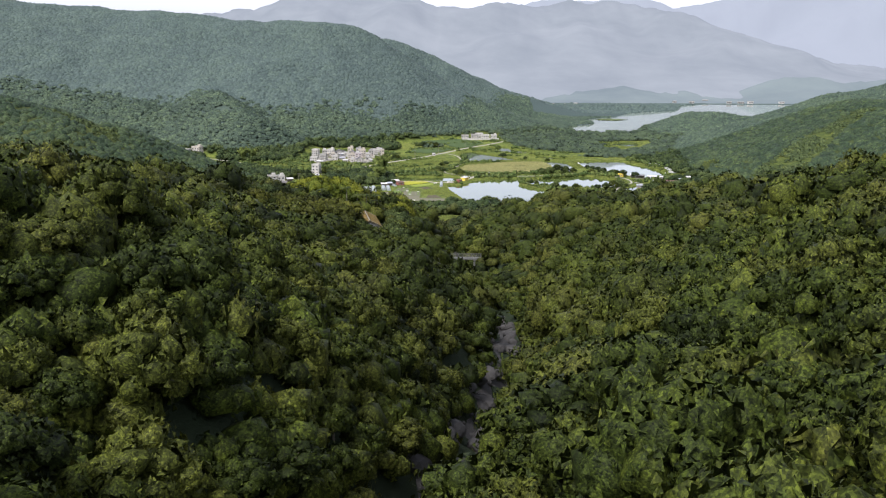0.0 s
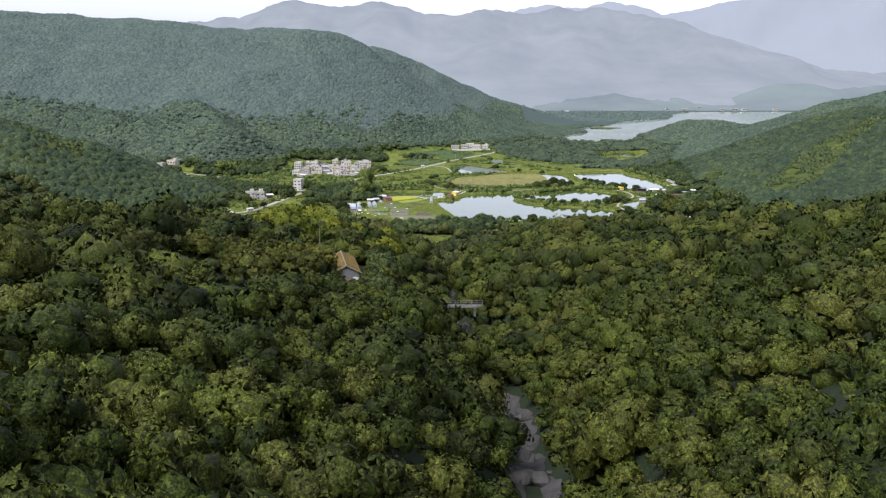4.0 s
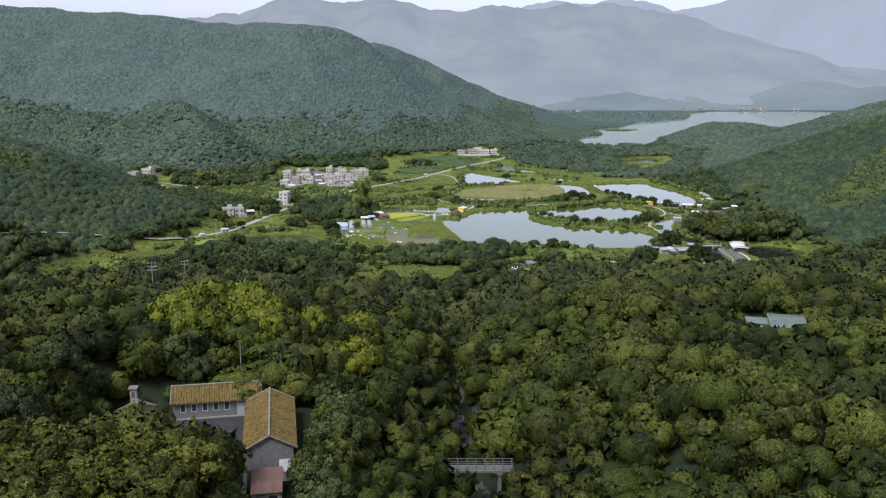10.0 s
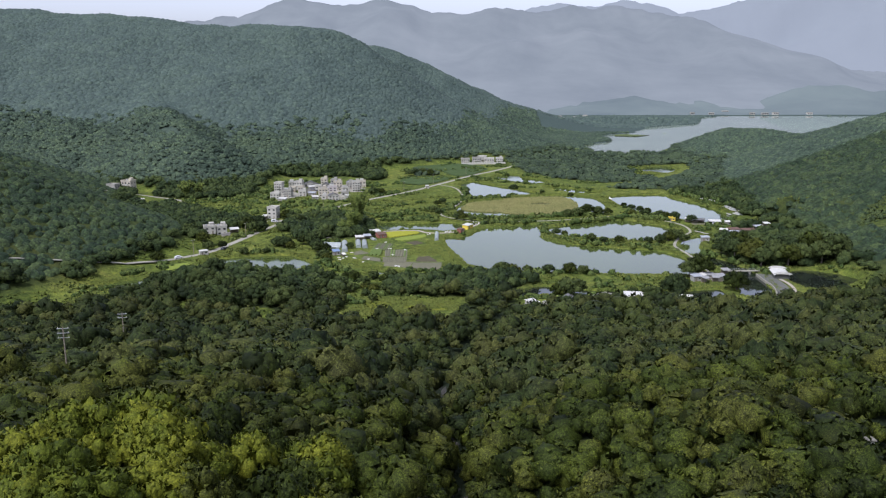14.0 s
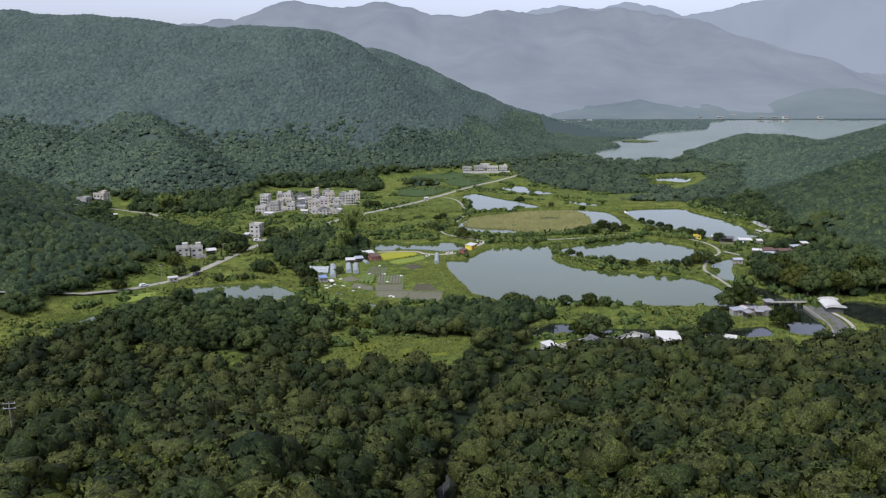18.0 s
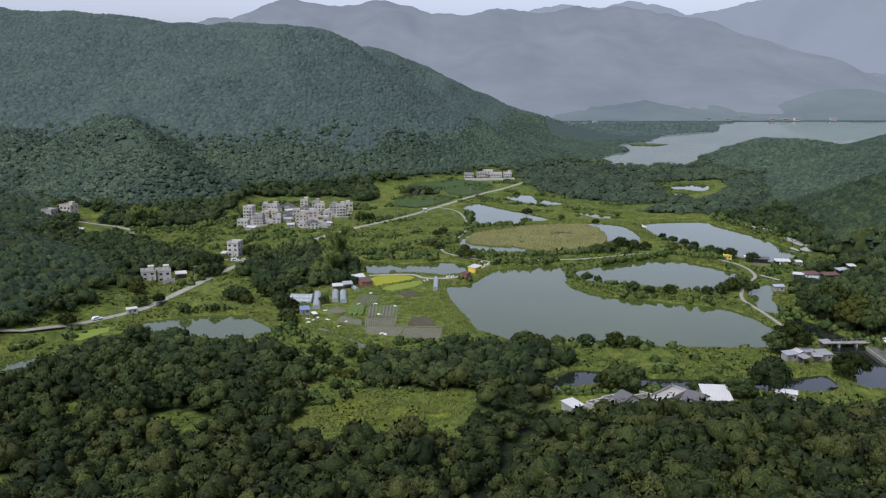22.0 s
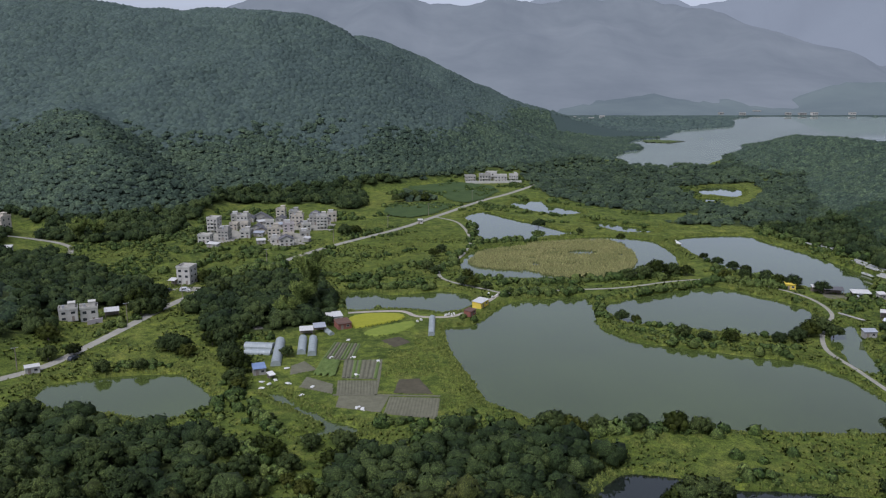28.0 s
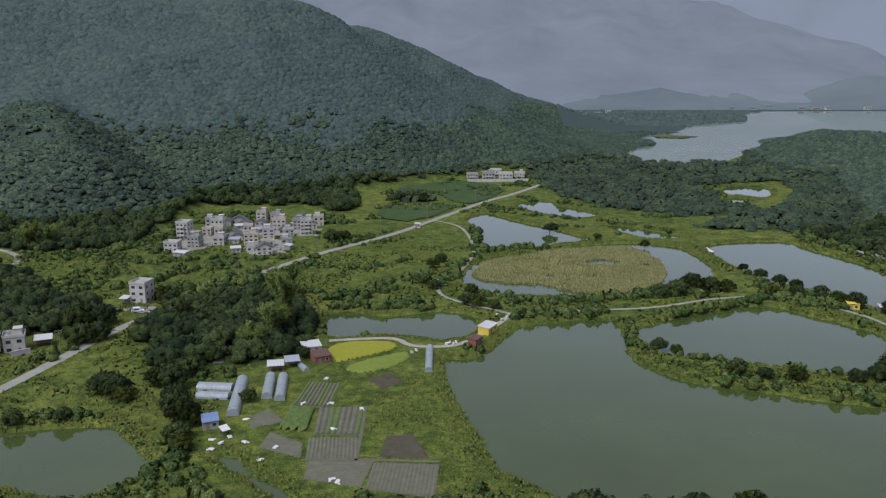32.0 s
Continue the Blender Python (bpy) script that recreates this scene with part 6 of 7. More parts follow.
e = base_at("river_bridge", 158, 165, 2, "flat concrete footbridge over the dark river", "bridge", z=1.6)
part("deck", box_bm(17, 2.2, 0.35, 0.03), M["road"], e)
for k in range(2):
    part("pier", box_bm(0.6, 1.8, 3.6), M["grey_wall"], e, m=pose(k * 7 - 3.5, 0, -3.6))
for sy in (-1, 1):
    part("rail", box_bm(17, 0.06, 0.06), M["steel"], e, m=pose(0, sy * 1.0, 1.25))
    for k in range(9):
        part("post", box_bm(0.07, 0.07, 0.95), M["steel"], e, m=pose(k * 2.1 - 8.4, sy * 1.0, 0.35))
e = base_at("sluice_bridge", 168, 271.7, -62, "narrow concrete sluice bridge over the pond outlet", "bridge", z=1.3)
part("deck", box_bm(12, 1.2, 0.3, 0.03), M["grey_wall"], e)
for k in range(3):
    part("pier", box_bm(0.4, 1.1, 2.4), M["grey_wall"], e, m=pose(k * 4 - 4, 0, -2.4))
crop_sheet("yard", [(170, 300), (172, 312), (186, 308), (196, 301), (188, 296), (178, 298)], 0.1, 0.03, M["soil"], "bare earth yard between the pond shelters", "yard", 1.1, 12)
crop_sheet("yard", [(179, 259), (178, 271), (192, 280), (214, 280), (214, 270), (196, 264)], 0.1, 0.03, M["dark_soil"], "brown yard with scrap behind the ponds", "yard", 1.1, 13)
# long white troughs on the far pond bank, floats on the water
for k, (x, y, n, yaw) in enumerate([(211.5, 342, 13, 104), (213.5, 343, 13, 104), (215.5, 344, 13, 104), (213, 358, 12, 100), (215, 359, 12, 100), (210.5, 326, 11, 112), (212.5, 327, 11, 112), (214, 398, 12, 108), (216, 399, 12, 108), (212, 412, 12, 108)]):
    e = base_at("trough", x, y, yaw, "long white trough along the pond bank", "trough", "white troughs")
    part("tray", box_bm(n, 1.1, 0.7, 0.08), M["plastic"], e)
    part("rim", joined(box_bm(n + 0.2, 0.15, 0.12, at=(0, -0.55, 0)), box_bm(n + 0.2, 0.15, 0.12, at=(0, 0.55, 0))), M["steel"], e, m=pose(0, 0, 0.7))
for k, (x, y, w, d) in enumerate([(92, 512, 6, 3), (98, 516, 7, 3), (104, 519, 6, 3), (110, 514, 7, 2.5), (128, 480, 5, 2), (103, 508, 5, 2), (132, 437, 4, 12), (137, 425, 3.5, 12)]):
    e = base_at("pontoon", x, y, -25 + k * 4, "pale floating pontoon with plank top", "pontoon", "pontoons", 0.0)
    part("float", box_bm(w, d, 0.45, 0.05), M["grey_wall"], e)
    for j in range(4):
        part("plank", box_bm(w + 0.1, d / 4 - 0.06, 0.06), M["plastic"], e, m=pose(0, (j - 1.5) * d / 4, 0.45))

# ---------------------------------------------------------------- the old halls above the ravine
def tiled_hall(x, y, z, yaw, w, d, h, rise, label, windows, front, door=0.0):
    """A hall with grey brick walls and a mossy roof of separate tile rows. Ridge along local y."""
    e = base_at("old_hall", x, y, yaw, label, "hall", "old halls", z)
    part("wall", gable_wall_bm(w - 0.7, d - 0.3, h, rise * (w - 0.7) / w), M["grey_brick"], e)
    part("roof", gable_bm(w, d, rise, 0.15, 0.12), M["old_tile"], e, "mossy brown clay tile roof", pose(0, 0, h))
    n = int(d / 0.34)
    slope = math.degrees(math.atan2(rise, w / 2))
    run = math.hypot(rise, w / 2) + 0.15
    bm = bmesh.new()
    prof = [(-0.11, 0), (-0.06, 0.08), (0.06, 0.08), (0.11, 0)]
    a = [bm.verts.new((0, px, pz)) for px, pz in prof]
    b = [bm.verts.new((run, px, pz)) for px, pz in prof]
    for k in range(3):
        bm.faces.new((a[k], b[k], b[k + 1], a[k + 1]))
    bm.faces.new(a)
    bm.faces.new(b)
    bmesh.ops.recalc_face_normals(bm, faces=bm.faces[:])
    row = bpy.data.meshes.new("roof_rib")
    bm.to_mesh(row)
    bm.free()
    row.materials.append(M["old_tile"])
    for k in range(n):
        yy = (k + 0.5) / n * d - d / 2
        obj("roof_rib", row, None, e, m=pose(0, yy, h + rise + 0.14, 0, slope, 0))
        obj("roof_rib", row, None, e, m=pose(0, yy, h + rise + 0.14, 0, slope, 180))
    part("ridge_cap", box_bm(0.24, d + 0.4, 0.24, 0.05), M["ridge"], e, "pale mortar ridge", pose(0, 0, h + rise + 0.08))
    for s in (-1, 1):
        v = box_bm(run + 0.1, 0.16, 0.14, 0.03, at=(run / 2, 0, 0))
        for t in (0, 180):
            part("verge", v.copy(), M["ridge"], e, m=pose(0, s * (d / 2 + 0.1), h + rise + 0.12, 0, slope, t))
        v.free()
    for k in range(windows):
        yy = (k + 0.5) / windows * (d - 1.5 - door) - (d - 1.5) / 2 + door
        window(e, 0.6, 1.05, pose(front * ((w - 0.7) / 2 + 0.02), yy, 1.1, 0, 0, front * 90), M["white"])
    part("eave_board", box_bm(0.12, d, 0.18), M["white"], e, m=pose(front * (w / 2), 0, h - 0.12))
    return e


tiled_hall(-22.1, -218.9, 58.8, 11, 6.4, 15.6, 2.6, 1.7, "old hall with mossy brown tile roof and grey gable", 5, -1)
long_hall = tiled_hall(-31.6, -209.0, 58.8, 100, 4.4, 12.2, 2.5, 1.6, "long low hall with mossy tile roof beside the courtyard", 5, -1, 3.2)
for k in range(2):
    leaf = part("door", box_bm(0.08, 0.9, 2.0, 0.01), M["tin_grey"], long_hall, "grey-blue double door", pose(-1.9, -4.3 + k * 0.95, 0.05))
    part("door_frame", box_bm(0.1, 0.1, 2.15, 0.01), M["white"], leaf, m=pose(-0.02, -0.5 + k, 0))
    part("door_rail", box_bm(0.1, 0.9, 0.1, 0.01), M["white"], leaf, m=pose(-0.02, 0, 1.0))
part("step", box_bm(0.5, 11, 0.18, 0.02), M["ridge"], long_hall, m=pose(-2.2, 0, 0))
tiled_hall(-39.9, -219.4, 58.8, 13, 6.2, 11.5, 2.2, 1.4, "low side hall with mossy tile roof", 4, 1)
crop_sheet2 = box_bm(13, 15.5, 0.6, 0.03)
e = base_at("courtyard", -31.0, -218.8, 12, "dark paved courtyard between the old halls", "yard", z=58.3)
part("paving", crop_sheet2, M["dark_paving"], e)
for k in range(5):
    part("kerb", box_bm(2.6, 0.3, 0.25, 0.03), M["grey_brick"], e, m=pose(k * 2.8 - 5.6, -8.1, 0.5))
shed(-19.6, -233.4, 3.3, 4.0, 2.1, 10, M["tin_red"], "low annexe with faded red-brown sheet roof", M["grey_wall"], 0.7, "annexe", z=58.4, category="annexe")
shed(-17.2, -229.9, 3.0, 1.8, 2.4, 10, M["tin_old"], "grey-green canopy on posts beside the hall gable", M["grey_wall"], 0.25, "canopy", True, 58.5, category="canopy")
e = base_at("side_wall", -22.4, -232.6, 10, "low rendered wall beside the annexe", "wall", z=58.4)
part("wall", box_bm(0.3, 5.0, 1.6, 0.03), M["grey_wall"], e)
part("coping", box_bm(0.42, 5.1, 0.12, 0.03), M["ridge"], e, m=pose(0, 0, 1.6))
e = base_at("incense_chimney", -43.8, -208.4, 10, "white masonry incense burner with openings", "burner", z=58.7)
part("shaft", box_bm(0.9, 0.9, 3.4, 0.05), M["white"], e)
part("cap", box_bm(1.3, 1.3, 0.25, 0.05), M["ridge"], e, m=pose(0, 0, 3.4))
part("opening", box_bm(0.5, 0.05, 0.8), M["roof_dark"], e, m=pose(0, -0.46, 2.2))
# open shed and terrace higher up the slope
shed(-39.8, -265.3, 8.0, 4.6, 2.4, -8, M["tar"], "open shed with dark sheet roof in the trees", posts=True, slope=0.4, name="open_shed", z=66.5)
e = base_at("terrace", -30.3, -263.5, -8, "dark paved terrace among the trees", "terrace", z=66.3)
part("paving", box_bm(11, 6.5, 0.5, 0.05), M["dark_paving"], e)
part("edge", box_bm(11, 0.25, 0.7, 0.03), M["grey_wall"], e, m=pose(0, 3.2, 0))
shed(-29.5, -259.3, 1.8, 1.6, 1.8, 0, M["tin_old"], "tiny shrine with pale roof", M["grey_wall"], 0.2, "shrine", z=66.5, category="shrine")

# house with the green roof
e = base_at("green_roofed_house", 70.2, -160, -16, "white house with pale green flat roof in the forest", "house", z=52.0)
part("wall", box_bm(6.6, 9.2, 4.3, 0.05), M["white"], e)
part("roof", box_bm(7.1, 9.8, 0.25, 0.04), M["green_roof"], e, "pale green roof", pose(0, 0, 4.3))
part("roof_rim", joined(box_bm(7.1, 0.25, 0.3, at=(0, -4.8, 0)), box_bm(7.1, 0.25, 0.3, at=(0, 4.8, 0)), box_bm(0.25, 9.3, 0.3, at=(-3.45, 0, 0)), box_bm(0.25, 9.3, 0.3, at=(3.45, 0, 0))), M["green_roof"], e, m=pose(0, 0, 4.55))
for k in range(6):
    part("roof_seam", box_bm(6.2, 0.12, 0.1), M["green_roof"], e, m=pose(0, k * 1.5 - 3.7, 4.55))
part("low_wing", box_bm(4.2, 4.0, 3.4, 0.05), M["white"], e, m=pose(-5.4, 3.6, 0))
part("wing_roof", box_bm(4.6, 4.4, 0.2, 0.03), M["green_roof"], e, m=pose(-5.4, 3.6, 3.4))
for k in range(2):
    window(e, 1.2, 1.3, pose(-1.6 + k * 3.0, -4.62, 2.0), M["white"])
for k in range(3):
    window(e, 1.1, 1.2, pose(-3.32, -3 + k * 2.2, 1.9, 0, 0, -90), M["white"])
part("door", box_bm(1.0, 0.06, 2.05), M["wood"], e, m=pose(-0.1, -4.64, 0.05))
e = base_at("stone_lantern", 60.2, -156, 0, "tall white garden lantern beside the house", "lantern", z=51.0)
part("shaft", box_bm(0.5, 0.5, 4.0, 0.06), M["white"], e)
part("lamp_box", box_bm(1.0, 1.0, 0.9, 0.08), M["white"], e, m=pose(0, 0, 4.0))
part("cap", box_bm(1.4, 1.4, 0.2, 0.05), M["ridge"], e, m=pose(0, 0, 4.9))

# footbridge over the ravine
e = base_at("footbridge", 5.7, -204, 0, "pale concrete footbridge with rails over the ravine", "bridge", z=47.0)
part("deck", box_bm(11.4, 1.9, 0.4, 0.03), M["old_concrete"], e)
for x in (-3.0, 3.6):
    part("pier", box_bm(0.55, 1.5, 9.0, 0.03), M["old_concrete"], e, m=pose(x, 0, -9.0))
    part("crosshead", box_bm(0.8, 1.9, 0.4, 0.03), M["old_concrete"], e, m=pose(x, 0, -0.4))
for sy in (-1, 1):
    for hh in (0.65, 1.15):
        part("rail", box_bm(11.4, 0.08, 0.09), M["old_concrete"], e, m=pose(0, sy * 0.85, 0.3 + hh))
    for k in range(9):
        part("post", box_bm(0.13, 0.13, 1.1), M["old_concrete"], e, m=pose(k * 1.38 - 5.52, sy * 0.85, 0.4))

# ---------------------------------------------------------------- the stream bed
STONES = []
for k in range(5):
    bm = bmesh.new()
    bmesh.ops.create_icosphere(bm, subdivisions=2, radius=1)
    rr = random.Random(40 + k)
    ax = [Vector((rr.uniform(-1, 1), rr.uniform(-1, 1), rr.uniform(-1, 1))).normalized() for _ in range(7)]
    cut = [rr.uniform(0.55, 0.85) for _ in ax]
    for v in bm.verts:
        for a, c in zip(ax, cut):
            over = v.co.dot(a) - c
            if over > 0:
                v.co -= a * over * 0.85
        v.co *= rr.uniform(0.96, 1.04)
    me = bpy.data.meshes.new("boulder")
    bm.to_mesh(me)
    bm.free()
    me.materials.append(M["rock"])
    STONES.append(me)
rr = random.Random(5)
for k in range(290):
    y = -416 + 300 * rr.random() ** 1.25
    x = float(stream_x(np.array([y]))[0]) + rr.gauss(0, 1.9)
    s = rr.choice((0.3, 0.4, 0.5, 0.7, 0.9, 1.3, 1.6 if y < -330 else 0.6))
    zz = float(land(np.array([x]), np.array([y]))[0])
    o = obj("boulder", STONES[k % 5], None, label="grey weathered boulder in the stream bed", category="boulder", group="boulders in the stream")
    o.matrix_basis = pose(x, y, zz + s * 0.2, rr.uniform(-20, 20), rr.uniform(-20, 20), rr.uniform(0, 360)) @ Matrix.Diagonal((s * rr.uniform(0.9, 1.4), s, s * rr.uniform(0.6, 0.9), 1))
for k in range(44):
    y = -408 + 120 * rr.random()
    x = float(stream_x(np.array([y]))[0]) + rr.gauss(0, 1.7)
    s = rr.uniform(0.9, 1.9)
    zz = float(land(np.array([x]), np.array([y]))[0])
    o = obj("boulder", STONES[k % 5], None, label="large pale grey boulder filling the stream bed", category="boulder", group="boulders in the stream")
    o.matrix_basis = pose(x, y, zz + s * 0.35, rr.uniform(-15, 15), rr.uniform(-15, 15), rr.uniform(0, 360)) @ Matrix.Diagonal((s * rr.uniform(1.0, 1.4), s, s * rr.uniform(0.6, 0.8), 1))
ys_ = np.arange(-424, 10, 2.0)
xs_ = stream_x(ys_) + 0.5 * np.sin(ys_ * 0.7)
zs_ = np.minimum.accumulate(land(stream_x(ys_), ys_) + 0.18)
wd_ = 0.9 + 0.5 * vnoise(ys_ / 6, ys_ * 0, 21)
v_ = np.concatenate([np.c_[xs_ - wd_, ys_, zs_], np.c_[xs_ + wd_, ys_, zs_]])
i_ = np.arange(len(ys_) - 1)
obj("water", np_mesh("water", v_, quads=np.stack([i_, i_ + len(ys_), i_ + len(ys_) + 1, i_ + 1], 1)), M["stream"], label="thin stream running between boulders", category="stream", kind="structure")
# bare stony bed
bw_ = np.maximum(1.8, bed_half(ys_) - 0.8)
cols_ = []
for f in (-1, -0.5, 0, 0.5, 1):
    xx = stream_x(ys_) + f * bw_
    cols_.append(np.c_[xx, ys_, land(xx, ys_) + (0.07 if abs(f) < 1 else -0.1) + 0.12 * np.abs(vnoise(xx, ys_, 33))])
n_y = len(ys_)
q_ = np.concatenate([np.stack([i_ + a * n_y, i_ + (a + 1) * n_y, i_ + (a + 1) * n_y + 1, i_ + a * n_y + 1], 1) for a in range(4)])
obj("stream_bed", np_mesh("stream_bed", np.concatenate(cols_), quads=q_), M["rock"], label="bare stony stream bed in the ravine", category="stream bed", kind="structure")

# ---------------------------------------------------------------- single trees of the valley, lines of bushes, reeds, grass
VALLEY_TREES = [  # x, y, radius
    (133, 157, 7.5), (127, 155, 6), (60, 117, 6.8), (54, 117, 4), (109.6, 118, 7.5), (97, 110, 5.0), (142, 128, 6), (90, 119, 3), (84, 118, 2.6), (168, 184, 7.4), (164, 196, 7), (172, 177, 6.6), (174, 190, 8), (160, 207, 5.6), (179, 181, 7.4), (187, 178, 7.2), (196, 180, 7.5), (183, 190, 8), (169, 204, 7.6), (193, 192, 8), (205, 178, 7.5), (204, 190, 8), (214, 182, 8), (30, 162, 4.4), (36, 160, 4), (44, 163, 3.2), (55, 164, 3.4), (66, 163, 3.8), (73, 162, 3.2), (73, 270, 3.0), (78, 266, 2.4), (92, 247, 3.2), (99, 243, 2.6),
    (108, 241, 3), (126, 240, 3), (133, 241, 3.4), (140, 247, 4), (146, 252, 4.5), (150, 248, 3.6), (137, 336, 3.0), (146, 334, 3.4), (153, 327, 3.0), (158, 322, 3.6), (163, 318, 4.2),
    (157, 336, 3), (150, 344, 3), (146, 352, 3.4), (143, 366, 3), (140, 380, 2.6), (172, 309, 4.0), (98, 338, 4.5), (105, 342, 5), (113, 343, 4.2), (90, 334, 3.6), (120, 342, 3.5),
    (-56, 226, 2.6), (-74, 216, 4.2), (-70, 210, 4.6), (-76, 222, 4.5), (-69, 201, 3.6), (-66, 195, 3.0), (-81, 236, 4.6), (-79, 247, 4.6), (-86, 238, 4), (-96, 230, 4.6), (-101, 233, 4.2), (-92, 226, 3),
    (-121, 281, 4.6), (-126, 276, 4.8), (-132, 290, 5.2), (-126, 298, 5), (-137, 300, 5.4), (-114, 330, 4), (-108, 322, 4), (-104, 312, 4.6), (-98, 303, 4.2), (-92, 318, 4),
    (-60, 443, 4.4), (-54, 450, 3.4), (-29, 574, 4.5), (-22, 580, 4.5), (-14, 573, 4), (-35, 568, 4), (61, 470, 4.2), (106, 430, 2.6), (84, 448, 2.4), (-140, 222, 3.4), (-133, 227, 3), (-116, 210, 3), (-104, 213, 2.4),
    (-45, 146, 3.6), (-40, 139, 3.2), (-51, 137, 3.9), (-34, 127, 2.7), (-37, 119, 2.3), (-45, 127, 3.0), (-29, 140, 3.2), (-27, 151, 3.6), (-33, 110, 2.2), (-49, 150, 3.2), (-58, 148, 3.6), (-55, 128, 3.4), (-53, 116, 3.2), (-48, 109, 2.4), (-36, 152, 2.8), (-39, 132, 2.2), (-22, 126, 2.6), (-17, 121, 2.4),
    (-148, 240, 4.4), (-158, 248, 5), (-170, 200, 4.5), (-160, 190, 4), (-46, 262, 2.6), (20, 318, 2.6), (14, 321, 3.4), (9, 324, 3), (-1, 396, 3), (-5, 384, 3), (-8, 356, 3.2), (-4, 347, 3), (12, 340, 2.6),
]
rr = random.Random(9)
for k, (x, y, rad) in enumerate(VALLEY_TREES):
    z = float(ground_z(np.array([float(x)]), np.array([float(y)]))[0])
    big = rad > 5.5
    tree(x, y, max(z, 0.4) - 0.1, rad, rr.uniform(1.0, 1.3), rr.uniform(0, 6.28), k % 6, M["dark_leaf"] if k % 3 else M["leaf"], "large round-crowned tree beside the creek" if big else "dark green broad-leaved tree on the valley floor",
         "valley trees", rad * (0.55 if rad > 6.5 and x > 155 else 0.35))
# bushes in rows along banks and lanes
ROWS = [(30, 307, 62, 311.5, 22, 2.3), (86, 310, 130, 329, 22, 2.2), (76, 263, 126, 246, 12, 1.9), (140, 330, 165, 312, 10, 2.2), (66, 268, 66, 304, 8, 1.5), (-43, 320, -6, 320, 20, 2.2), (-40, 324, -10, 322, 14, 2.6), (26, 324, 72, 332, 34, 2.1), (72, 333, 118, 342, 24, 2.7), (126, 332, 162, 318, 22, 2.2), (24, 423, 56, 430, 16, 1.9), (17, 420, 20, 492, 22, 2.3), (-3, 345, 8, 392, 18, 2.2), (12, 394, 20, 420, 8, 2.0),
        (34, 164, 82, 162, 26, 2.3), (80, 168, 128, 165, 12, 1.5), (66, 260, 110, 240, 16, 1.3), (110, 238, 134, 232, 10, 1.5), (84, 306, 128, 329, 14, 1.3), (60, 320, 84, 322, 6, 1.2), (141, 385, 137, 340, 12, 1.8),
        (142, 350, 168, 324, 16, 2.0), (60, 455, 84, 440, 8, 1.4), (90, 505, 132, 470, 14, 1.8), (32, 532, 84, 505, 16, 1.8), (52, 590, 100, 550, 14, 2.4), (-120, 214, -92, 215, 12, 1.6), (-72, 205, -66, 190, 8, 2.2),
        (-66, 188, -46, 160, 16, 2.2), (-58, 152, -30, 128, 30, 2.0), (-56, 124, -40, 104, 18, 1.8), (-36, 122, -12, 119, 14, 1.6), (-140, 230, -122, 284, 12, 2.0), (-108, 325, -84, 385, 16, 2.4), (-60, 425, -30, 470, 10, 1.8), (-120, 340, -80, 360, 20, 3.0), (-80, 345, -52, 338, 14, 3.0), (-140, 350, -100, 400, 16, 2.6),
        (195, 455, 215, 400, 14, 2.6), (216, 392, 222, 340, 14, 2.4), (205, 322, 190, 300, 8, 2.4), (-50, 330, -20, 345, 16, 2.4), (-30, 350, -6, 372, 14, 2.0), (-46, 380, -14, 400, 12, 1.8), (152, 230, 148, 205, 10, 2.0),
        (154, 205, 160, 180, 10, 2.6), (-24, 168, 8, 166, 14, 1.8), (36, 112, 60, 116, 8, 1.6), (92, 122, 122, 120, 10, 2.0), (-170, 156, -150, 180, 8, 2.4), (-150, 400, -60, 405, 18, 2.2), (-170, 420, -150, 460, 12, 3.0)]
bx, by, br = [], [], []
nr = np.random.default_rng(17)
for x0, y0, x1, y1, n, rad in ROWS:
    n, rad = int(n * 1.5), rad * 1.1
    t = nr.random(n)
    bx.append(x0 + (x1 - x0) * t + nr.normal(0, 1.6, n))
    by.append(y0 + (y1 - y0) * t + nr.normal(0, 1.6, n))
    br.append(rad * nr.uniform(0.6, 1.35, n))
sx_, sy_, sr_ = scatter(-215, 215, 78, 700, 4.0, 18)
dens = vnoise(sx_ / 32, sy_ / 32, 51) + 0.5 * vnoise(sx_ / 11, sy_ / 11, 52)
farm = (np.abs(sx_ + 29) < 36) & (sy_ > 166) & (sy_ < 285)
meadow_in = inside_distance(sx_, sy_, MEADOW) < 0
lane_d = np.minimum(np.abs(inside_distance(sx_, sy_, ROAD + ROAD[::-1][1:-1])), np.abs(inside_distance(sx_, sy_, DIKE_LANE + DIKE_LANE[::-1][1:-1])))
okb = (dens > np.where((sy_ > 270) & (sx_ < -70), 0.3, 0.48)) & ~farm & (lane_d > 4) & (ground_z(sx_, sy_) > 0.8) & (wooded(sx_, sy_) < 0.4) & ~(meadow_in & (sr_.random(len(sx_)) > 0.16))
okb &= ~((np.abs(sx_ + 108) < 36) & (np.abs(sy_ - 455) < 44) & (sr_.random(len(sx_)) > 0.25)) & ~((np.abs(sx_ - 62) < 36) & (np.abs(sy_ - 102) < 9)) & ~((np.abs(sx_ - 88) < 52) & (np.abs(sy_ - 152) < 14) & (sr_.random(len(sx_)) > 0.2)) & ~((np.abs(sx_ + 138) < 22) & (np.abs(sy_ - 268) < 14)) & ~((np.abs(sx_ + 122) < 9) & (np.abs(sy_ - 325) < 12))
bx.append(sx_[okb])
by.append(sy_[okb])
br.append(sr_.uniform(0.7, 2.4, okb.sum()) ** 1.1)
bx, by, br = np.concatenate(bx), np.concatenate(by), np.concatenate(br)
okw = ground_z(bx, by) > 0.25
bx, by, br = bx[okw], by[okw], br[okw]
sp = spots_of(bx, by, nr, 1, 1, 4, 0.15)
